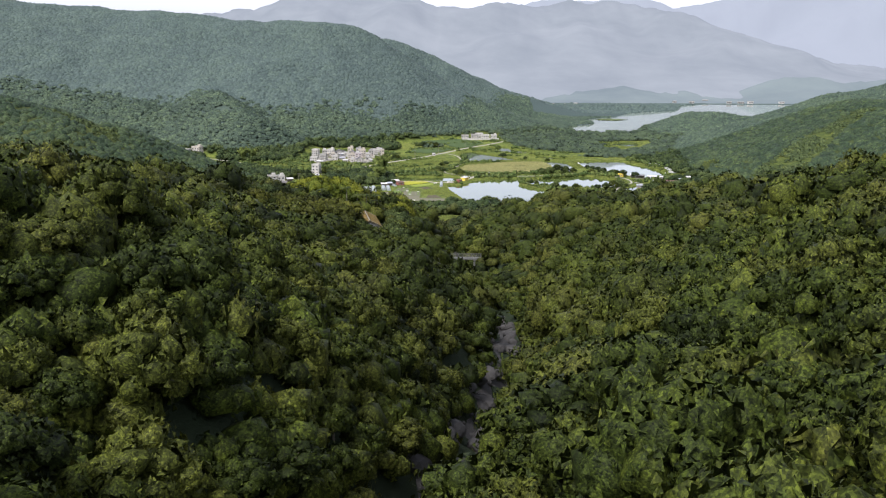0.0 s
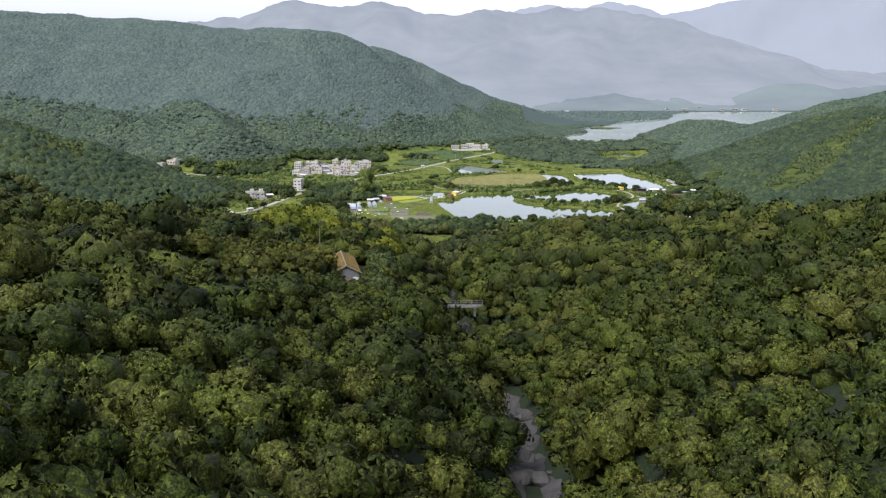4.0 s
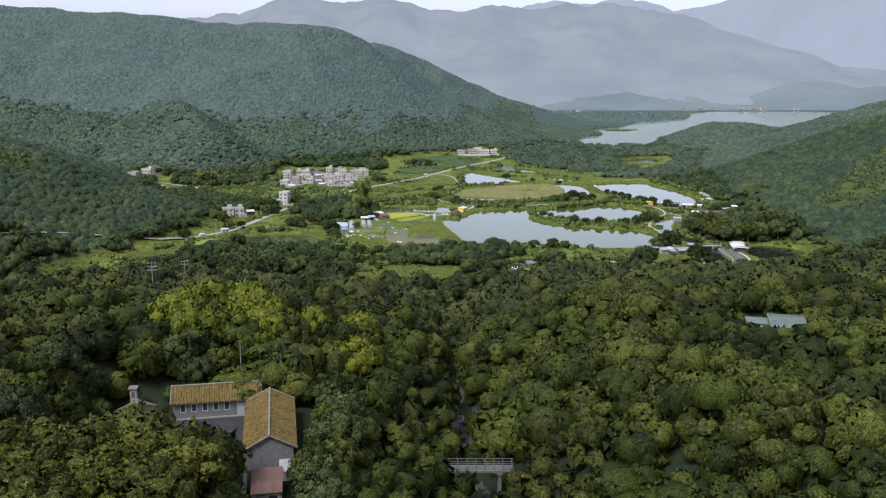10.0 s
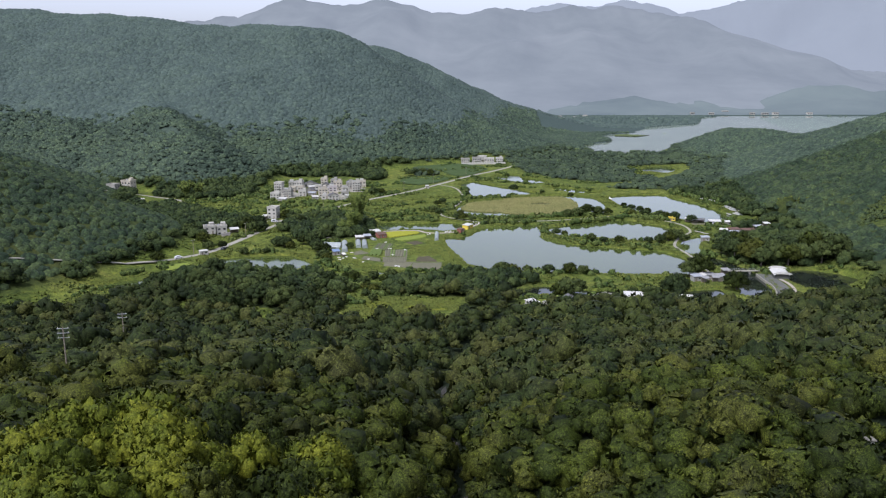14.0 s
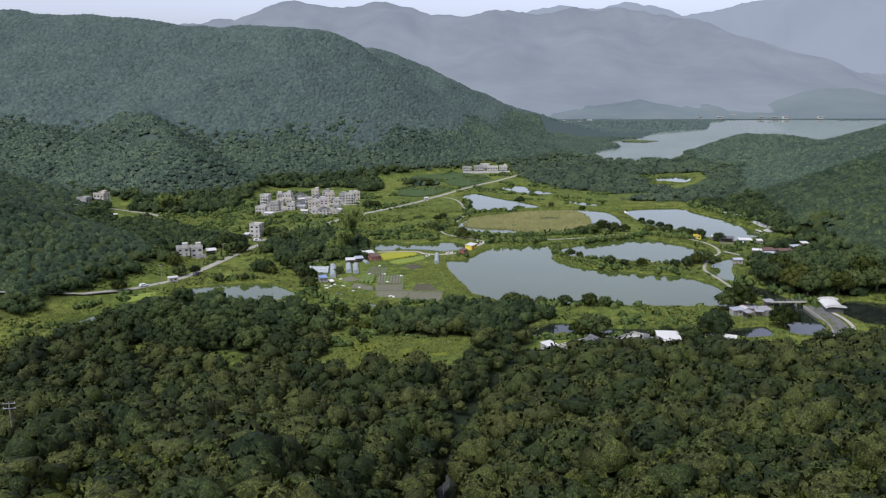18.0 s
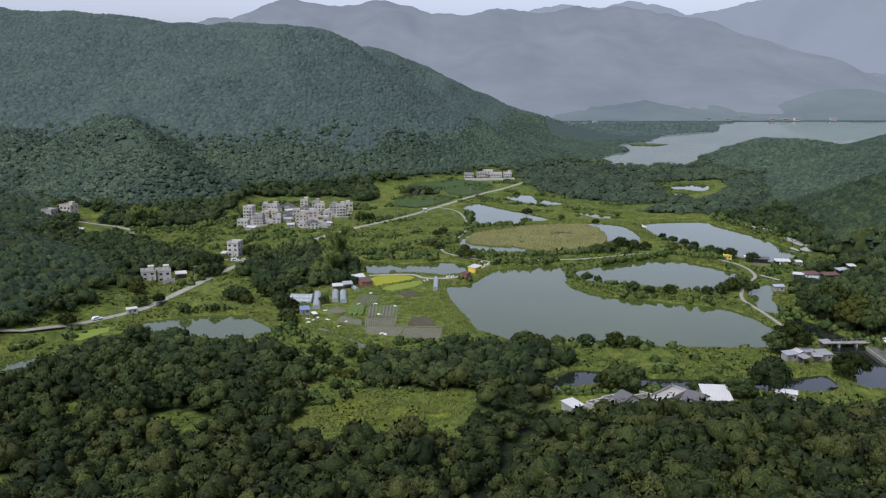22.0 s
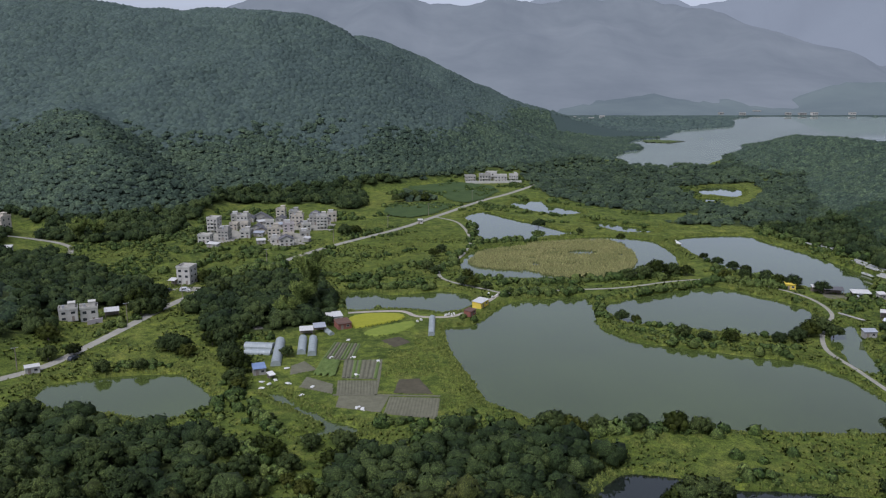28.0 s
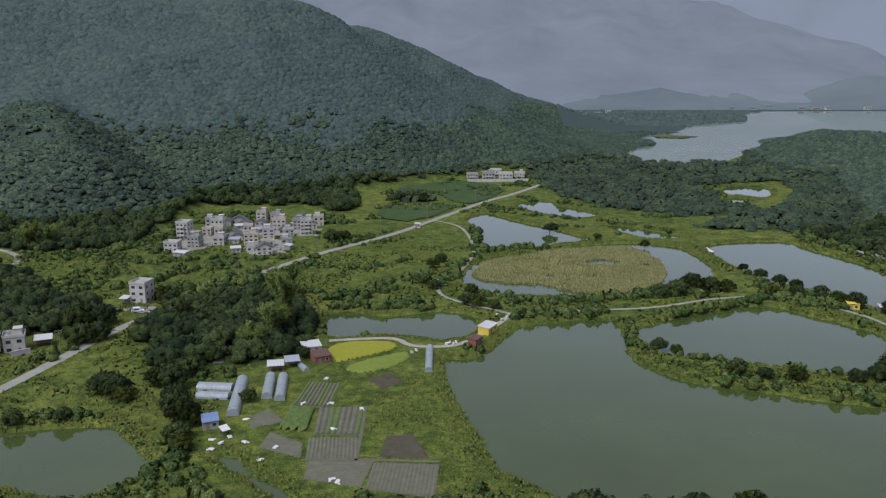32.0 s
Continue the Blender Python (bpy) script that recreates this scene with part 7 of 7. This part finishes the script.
sp[:, 3] = br
def weed(seed):
    """A clump of upright weed leaves."""
    r = np.random.default_rng(seed)
    a = r.uniform(0, 6.28, 11)
    p = np.stack([np.cos(a), np.sin(a), np.zeros(11)], -1) * r.uniform(0.1, 0.75, (11, 1))
    side = np.stack([-np.sin(a), np.cos(a), np.zeros(11)], -1) * r.uniform(0.18, 0.4, (11, 1))
    tip = p * r.uniform(1.3, 2.3, (11, 1)) + np.stack([np.zeros(11), np.zeros(11), r.uniform(0.25, 0.75, 11)], -1)
    n = unit(p * 0.6 + (0, 0, 1) + 0.35 * r.standard_normal((11, 3)))
    return np.stack([p + side, p - side, tip], 1).reshape(-1, 3), np.arange(33).reshape(-1, 3), np.repeat(n, 3, 0)


WEED = [weed(700 + k) for k in range(5)]
wx_, wy_, wr_ = strewn(-215, 215, 84, 430, 2.3, 71)
kw_ = (vnoise(wx_ / 9, wy_ / 9, 72) + 0.6 * vnoise(wx_ / 25, wy_ / 25, 73) > -0.1) & (ground_z(wx_, wy_) > 0.75) & (wooded(wx_, wy_) < 0.5) & (wr_.random(len(wx_)) < 0.85)
kw_ &= ~((np.abs(wx_ + 29) < 34) & (wy_ > 172) & (wy_ < 285)) & (np.abs(inside_distance(wx_, wy_, ROAD + ROAD[::-1][1:-1])) > 3.2) & (np.abs(inside_distance(wx_, wy_, DIKE_LANE + DIKE_LANE[::-1][1:-1])) > 1.6)
kw_ &= ~((np.abs(wx_ - 66) < 32) & (np.abs(wy_ - 103) < 9)) & ~((wx_ > 155) & (wx_ < 176) & (wy_ > 110) & (wy_ < 164))
wx_, wy_ = wx_[kw_], wy_[kw_]
tone_ = vnoise(wx_ / 14, wy_ / 14, 74) + wr_.normal(0, 0.4, len(wx_)) > 0.15
planted("weeds", WEED, spots_of(wx_[tone_], wy_[tone_], wr_, 0.6, 1.5, 5, 0.05, (0.6, 1.1)), M["bush"], "dark green weeds over the meadows and banks", "weeds")
planted("weeds", WEED, spots_of(wx_[~tone_], wy_[~tone_], wr_, 0.6, 1.5, 5, 0.05, (0.6, 1.2)), M["grass"], "yellow-green grass clumps over the meadows", "weeds")
planted("valley_bushes", SHRUB, sp, M["bush"], "scattered green bushes along banks, lanes and meadows", "bushes")


def tufts(name, x, y, high, wide, mat, label, category, seed, blades=3, lift=0.0):
    """Upright leaf blades in clumps: each blade a bent strip."""
    r = np.random.default_rng(seed)
    x, y = np.repeat(x, blades), np.repeat(y, blades)
    n = len(x)
    x, y = x + r.normal(0, wide * 0.8, n), y + r.normal(0, wide * 0.8, n)
    z = np.maximum(ground_z(x, y), 0.0) + lift
    h, a = high * r.uniform(0.5, 1.3, n), r.uniform(0, 6.28, n)
    w = wide * r.uniform(0.6, 1.3, n)
    lean = 0.4 * h
    dx, dy = np.cos(a), np.sin(a)
    b = r.uniform(0, 6.28, n)
    v = np.stack([np.stack([x - dx * w, y - dy * w, z - 0.1], 1), np.stack([x + dx * w, y + dy * w, z - 0.1], 1),
                  np.stack([x + dx * w * 0.7 + np.cos(b) * lean * 0.4, y + dy * w * 0.7 + np.sin(b) * lean * 0.4, z + h * 0.7], 1),
                  np.stack([x + np.cos(b) * lean, y + np.sin(b) * lean, z + h], 1)], 1).reshape(-1, 3)
    i = np.arange(n) * 4
    t = np.concatenate([np.stack([i, i + 1, i + 2], 1), np.stack([i, i + 2, i + 3], 1)])
    away = np.cross(v[t[:, 1]] - v[t[:, 0]], v[t[:, 2]] - v[t[:, 0]])[:, 1] > 0
    t[away] = t[away][:, ::-1]
    up = unit(np.stack([r.normal(0, 0.3, n), r.normal(-0.3, 0.3, n), np.ones(n)], 1))
    me = np_mesh(name, v, tris=t, smooth=True, attrs={"tint": np.repeat(r.random(n), 4)}, normals=np.repeat(up, 4, 0))
    return obj(name, me, mat, label=label, category=category, kind="stuff")


# reeds in the shallow pond
REED = rounded([(14, 370), (23, 402), (45, 414), (56, 424), (88, 433), (102, 424), (106, 393), (100, 366), (77, 340), (61, 344), (51, 349), (43, 356), (28, 360)], 1.5, 4, 77)
sx_, sy_, sr_ = scatter(8, 122, 336, 440, 0.8, 19)
okr = (inside_distance(sx_, sy_, REED) < 0) & ~(np.hypot((sx_ - 78) / 9, (sy_ - 398) / 5) < 1) & ~(np.hypot((sx_ - 46) / 8, (sy_ - 405) / 2.2) < 1) & (vnoise(sx_ / 7, sy_ / 7, 61) > -0.75)
tufts("reed_bed", sx_[okr], sy_[okr], 1.3, 0.2, M["reed"], "brown-green reed bed standing in shallow water", "reeds", 20, 3)
# bank grass
gxs, gys = [], []
for k, s in SHORES.items():
    lo, hi = s.min(0) - 5, s.max(0) + 5
    n = int((hi[0] - lo[0]) * (hi[1] - lo[1]) * 0.9)
    x, y = nr.uniform(lo[0], hi[0], n), nr.uniform(lo[1], hi[1], n)
    d = inside_distance(x, y, s)
    ok = (d > -0.3) & (d < 3.6)
    gxs.append(x[ok])
    gys.append(y[ok])
x, y = nr.uniform(-200, 200, 42000), nr.uniform(78, 480, 42000)
ok = (vnoise(x / 14, y / 14, 71) + 0.5 * vnoise(x / 5, y / 5, 72) > 0.1) & (ground_z(x, y) > 0.7) & (wooded(x, y) < 0.5) & ~((np.abs(x + 29) < 32) & (y > 168) & (y < 280))
gxs.append(x[ok])
gys.append(y[ok])
x, y = nr.uniform(-52, 8, 6000), nr.uniform(76, 132, 6000)
ok = (inside_distance(x, y, MEADOW) < 0) & (vnoise(x / 5, y / 5, 74) > -0.3)
gxs.append(x[ok])
gys.append(y[ok])
x, y = nr.uniform(-22, 10, 1300), nr.uniform(172, 250, 1300)
ok = (inside_distance(x, y, SHORES["main"]) > 0) & (x > -20 + 0 * y) & ~((x < -1) & (y < 206)) & ~((x < -11) & (y > 232))
gxs.append(x[ok])
gys.append(y[ok])
x, y = np.concatenate(gxs), np.concatenate(gys)
ok = (np.minimum(np.abs(inside_distance(x, y, ROAD + ROAD[::-1][1:-1])), np.abs(inside_distance(x, y, DIKE_LANE + DIKE_LANE[::-1][1:-1]))) > 2.6) & (np.abs(inside_distance(x, y, SAND_TRACK + SAND_TRACK[::-1][1:-1])) > 1.8)
tufts("tall_grass", x[ok], y[ok], 0.6, 0.42, M["grass"], "tall green and yellowish grass on banks and meadows", "grass", 21, 3)


# bamboo clumps
def bamboo(x, y, high, spread, label, seed):
    r = random.Random(seed)
    e = base_at("bamboo_clump", x, y, 0, label, "bamboo")
    for k in range(26):
        a, lean = r.uniform(0, 6.28), r.uniform(0.1, 0.42) * spread
        hh = high * r.uniform(0.7, 1.05)
        bm = bmesh.new()
        prev = None
        pts = []
        for s in range(7):
            t = s / 6
            p = Vector((math.cos(a) * lean * hh * t ** 2.2 + math.cos(a) * 0.8, math.sin(a) * lean * hh * t ** 2.2 + math.sin(a) * 0.8, hh * t * (1 - 0.12 * t * t)))
            pts.append(p)
            w = 0.09 * (1 - t) + 0.02
            ring = [bm.verts.new(p + Vector((math.cos(q) * w, math.sin(q) * w, 0))) for q in (0, 2.1, 4.2)]
            if prev:
                for j in range(3):
                    bm.faces.new((prev[j], prev[(j + 1) % 3], ring[(j + 1) % 3], ring[j]))
            prev = ring
        c = part("cane", bm, M["bamboo"], e)
        vs, ns = [], []
        for s in range(230):
            t = r.uniform(0.25, 1.0)
            i = min(5, int(t * 6))
            p = pts[i].lerp(pts[i + 1], t * 6 - i) + Vector((r.gauss(0, 0.5), r.gauss(0, 0.5), r.gauss(0, 0.4)))
            d = Vector((r.gauss(0, 0.6), r.gauss(0, 0.6), r.gauss(0.4, 0.6))).normalized() * r.uniform(0.8, 1.6)
            sd = d.cross(Vector((r.gauss(0, 1), r.gauss(0, 1), 0.3))).normalized() * 0.22
            nn = Vector((math.cos(a) * 0.4 + r.gauss(0, 0.25), math.sin(a) * 0.4 - 0.3 + r.gauss(0, 0.25), 0.8)).normalized()
            tri = [p - sd, p + sd, p + d]
            if (tri[1] - tri[0]).cross(tri[2] - tri[0]).dot(Vector((0, -1, 0.4))) < 0:
                tri.reverse()
            vs += [q[:] for q in tri]
            ns += [nn[:]] * 3
        obj("foliage", np_mesh("foliage", np.array(vs), np.arange(len(vs)).reshape(-1, 3), None, smooth=True, normals=np.array(ns)), M["bamboo"], c)
    return e


bamboo(-57.5, 293, 26, 0.8, "tall feathery bamboo clump above the pond", 1)
bamboo(-60, 284, 14, 1.1, "feathery bamboo clump beside the trees", 2)
bamboo(-64, 268, 10, 1.2, "low bamboo clump near the farm", 3)
bamboo(-214, 424, 16, 1.0, "tall pale bamboo clump at the hill foot", 4)
bamboo(-205, 428, 13, 1.0, "pale bamboo clump at the hill foot", 5)


# areca palms by the halls
def palm(x, y, z, high, seed):
    r = random.Random(seed)
    e = base_at("palm", x, y, r.uniform(0, 360), "slender palm with pale trunk above the old halls", "palm", "palms", z)
    bm = bmesh.new()
    bmesh.ops.create_cone(bm, cap_ends=True, segments=7, radius1=0.1, radius2=0.07, depth=high, matrix=Matrix.Translation((0, 0, high / 2)))
    part("trunk", bm, M["palm_bark"], e, "pale ringed trunk")
    for k in range(11):
        a = k * 0.571 + r.uniform(-0.2, 0.2)
        ln, droop = r.uniform(1.9, 2.5), r.uniform(0.5, 1.2)
        bm = bmesh.new()
        prev = None
        for s in range(6):
            t = s / 5
            p = Vector((math.cos(a) * ln * t, math.sin(a) * ln * t, high + 0.9 * t - droop * 1.6 * t * t))
            w = 0.45 * math.sin(math.pi * min(1, t * 0.85 + 0.12))
            side = Vector((-math.sin(a), math.cos(a), 0)) * w
            ring = [bm.verts.new(p - side - Vector((0, 0, w * 0.5))), bm.verts.new(p), bm.verts.new(p + side - Vector((0, 0, w * 0.5)))]
            if prev:
                bm.faces.new((prev[0], prev[1], ring[1], ring[0]))
                bm.faces.new((prev[1], prev[2], ring[2], ring[1]))
            prev = ring
        part("frond", bm, M["leaf"], e)
    return e


for k, (x, y, h) in enumerate([(-30, -201, 9.5), (-26.5, -203.5, 8), (-24, -200.5, 8.5), (-20.5, -203.5, 8.8), (-21.2, -203.0, 7.2), (-38, -200, 7)]):
    palm(x, y, float(land(np.array([x]), np.array([y]))[0]) - 0.2, h, k)


# poles along the road and on the slope
def pole(x, y, high, arms, yaw, label="grey utility pole with cross-arms", z=None):
    e = base_at("utility_pole", x, y, yaw, label, "pole", "utility poles", z)
    bm = bmesh.new()
    bmesh.ops.create_cone(bm, cap_ends=True, segments=8, radius1=0.17, radius2=0.11, depth=high, matrix=Matrix.Translation((0, 0, high / 2)))
    part("mast", bm, M["wood"], e)
    for k in range(arms):
        part("cross_arm", box_bm(2.4, 0.12, 0.12), M["steel"], e, m=pose(0, 0, high - 0.4 - k * 1.0))
        for s in (-1, 0, 1):
            bm = bmesh.new()
            bmesh.ops.create_cone(bm, cap_ends=True, segments=6, radius1=0.08, radius2=0.05, depth=0.25, matrix=Matrix.Translation((0, 0, 0.12)))
            part("insulator", bm, M["white"], e, m=pose(s * 1.0, 0, high - 0.28 - k * 1.0))
    return e


for x, y in [(-146, 212), (-128, 266), (-117, 303), (-92, 366), (-64, 420), (-35, 462), (-10, 510), (22, 570)]:
    pole(x, y, 8.5, 1, 30)
pole(-78, -101, 11.5, 3, 10, "tall utility pole with three cross-arms above the forest")
pole(-82, -60, 10.5, 2, 10)


# vehicles
def car(x, y, yaw, paint, label, long=4.2, van=False):
    e = base_at("car", x, y, yaw, label, "car", z=1.25)
    hgt = 1.0 if van else 0.6
    prof = [(-long / 2, 0.3), (long / 2, 0.3), (long / 2, 0.75), (long * 0.3, 0.9), (long * 0.16, 0.9 + hgt), (-long * 0.36, 0.9 + hgt), (-long * 0.48, 0.9)]
    bm = bmesh.new()
    a = [bm.verts.new((px, -0.85, pz)) for px, pz in prof]
    b = [bm.verts.new((px, 0.85, pz)) for px, pz in prof]
    bm.faces.new(a)
    bm.faces.new(b)
    for k in range(len(prof)):
        bm.faces.new((a[k], a[(k + 1) % len(prof)], b[(k + 1) % len(prof)], b[k]))
    bmesh.ops.recalc_face_normals(bm, faces=bm.faces[:])
    bmesh.ops.bevel(bm, geom=bm.edges[:], offset=0.06, segments=1, affect="EDGES")
    body = part("body", bm, paint, e)
    part("windscreen", box_bm(0.05, 1.45, hgt * 0.8), M["glass"], body, m=pose(long * 0.245, 0, 0.95, 0, -30, 0))
    for s in (-1, 1):
        part("side_window", box_bm(long * 0.42, 0.04, hgt * 0.55), M["glass"], body, m=pose(-long * 0.1, s * 0.86, 1.0))
        for q in (-0.31, 0.31):
            bm = bmesh.new()
            bmesh.ops.create_cone(bm, cap_ends=True, segments=12, radius1=0.32, radius2=0.32, depth=0.2, matrix=Matrix.Rotation(math.pi / 2, 4, "X"))
            w = part("wheel", bm, M["rubber"], e, m=pose(long * q, s * 0.78, 0.32))
            bm = bmesh.new()
            bmesh.ops.create_cone(bm, cap_ends=True, segments=10, radius1=0.18, radius2=0.18, depth=0.22, matrix=Matrix.Rotation(math.pi / 2, 4, "X"))
            part("rim", bm, M["steel"], w)
    return e


car(-119, 313.5, 20, M["paint_car"], "white van parked on the drive of the white house", 4.8, True)
car(-111.5, 309.5, 60, M["paint_car"], "white car parked beside the road", 4.2)
car(-126.5, 313, 75, M["paint_dark"], "dark car parked by the white house", 4.2)
car(-151, 199.5, 40, M["paint_car"], "white car parked at the roadside", 4.4)
car(180, 265, 10, M["paint_car"], "white car parked beside the fishing shelters", 4.4)
car(-131, 222, 70, M["paint_dark"], "dark car at the roadside", 4.2)
car(186, 300.5, 0, M["paint_car"], "white van beside the pond shelter", 4.8, True)

# rubbish and building timber in the meadow
for k, (x, y, n, yaw) in enumerate([(-77, 262, 7, 15), (-74, 259, 6, 30), (-82, 290, 4, 20), (-99, 300, 3, 40)]):
    e = base_at("timber_stack", x, y, yaw, "loose stack of pale timber in the grass", "timber", "timber stacks", 1.1)
    for j in range(n):
        part("plank", box_bm(3.6 - 0.3 * (j % 3), 0.4, 0.18, 0.02), M["ridge"], e, m=pose(0.2 * (j % 3), (j - n / 2) * 0.75, 0.05 * (j % 2), 0, 0, (j * 37) % 14 - 7))
for k, (x, y) in enumerate([(-60, 200.5), (-57, 198.5), (-55.5, 202), (-58.5, 195), (-26, 179.5), (-24.5, 178.2), (-29.5, 207), (-54, 213), (-42.5, 196), (-72, 205), (-32, 224), (-40, 224), (-23, 220), (-51, 199), (-45, 189), (-36, 243)]):
    e = base_at("plastic_sheet", x, y, k * 53, "crumpled white plastic sheet on the ground", "plastic sheet", "plastic sheets", 1.12)
    bm = box_bm(1.5, 1.0, 0.35, 0.1)
    for v in bm.verts:
        v.co += Vector((random.gauss(0, 0.1), random.gauss(0, 0.1), abs(random.gauss(0, 0.08))))
    part("fold", bm, M["plastic"], e)
    bm = box_bm(0.8, 0.6, 0.25, 0.08)
    part("fold", bm, M["plastic"], e, m=pose(0.8, 0.4, 0, 0, 0, 30))

# low islets in the lake
for k, p in enumerate([[(266, 1062), (300, 1048), (330, 1078), (292, 1096), (270, 1088)], [(354, 1114), (362, 1106), (366, 1112), (358, 1120)]]):
    crop_sheet("islet", p, 0.9, 0.4, M["grass"], "low grassy islet in the pale lake", "islet", 4.0, 90 + k, level=0.05)
# ---------------------------------------------------------------- far shore houses
for k, (x, y, w, h) in enumerate([(262, 1450, 16, 8), (284, 1455, 22, 7), (303, 1448, 18, 9), (318, 1452, 24, 6), (246, 1468, 14, 8), (335, 1462, 16, 7), (270, 1480, 16, 9), (380, 1420, 20, 5), (240, 1500, 14, 10), (215, 1520, 12, 9),
                                  (690, 1636, 18, 8), (720, 1640, 24, 7), (742, 1636, 20, 9), (600, 1640, 20, 8), (650, 1700, 24, 10), (820, 1640, 20, 8), (560, 1650, 14, 8), (170, 1540, 14, 9), (300, 1540, 16, 9), (330, 1500, 20, 7)]):
    z = float(ground_z(np.array([float(x)]), np.array([float(y)]))[0])
    e = base_at("lakeside_house", x, y, k * 7 % 30 - 15, "small white house on the far lake shore", "house", "lakeside houses", z - 0.2)
    part("wall", box_bm(w * 0.6, 8, h * 0.6, 0.1), M["grey_wall"] if k % 3 else M["white"], e)
    part("roof", box_bm(w * 0.6 + 0.8, 8.8, 0.5), M["roof_grey"], e, m=pose(0, 0, h * 0.6))
    for j in range(3):
        part("window", box_bm(w / 9, 0.1, h * 0.22), M["glass"], e, m=pose((j - 1) * w / 5.5, -4.05, h * 0.24))
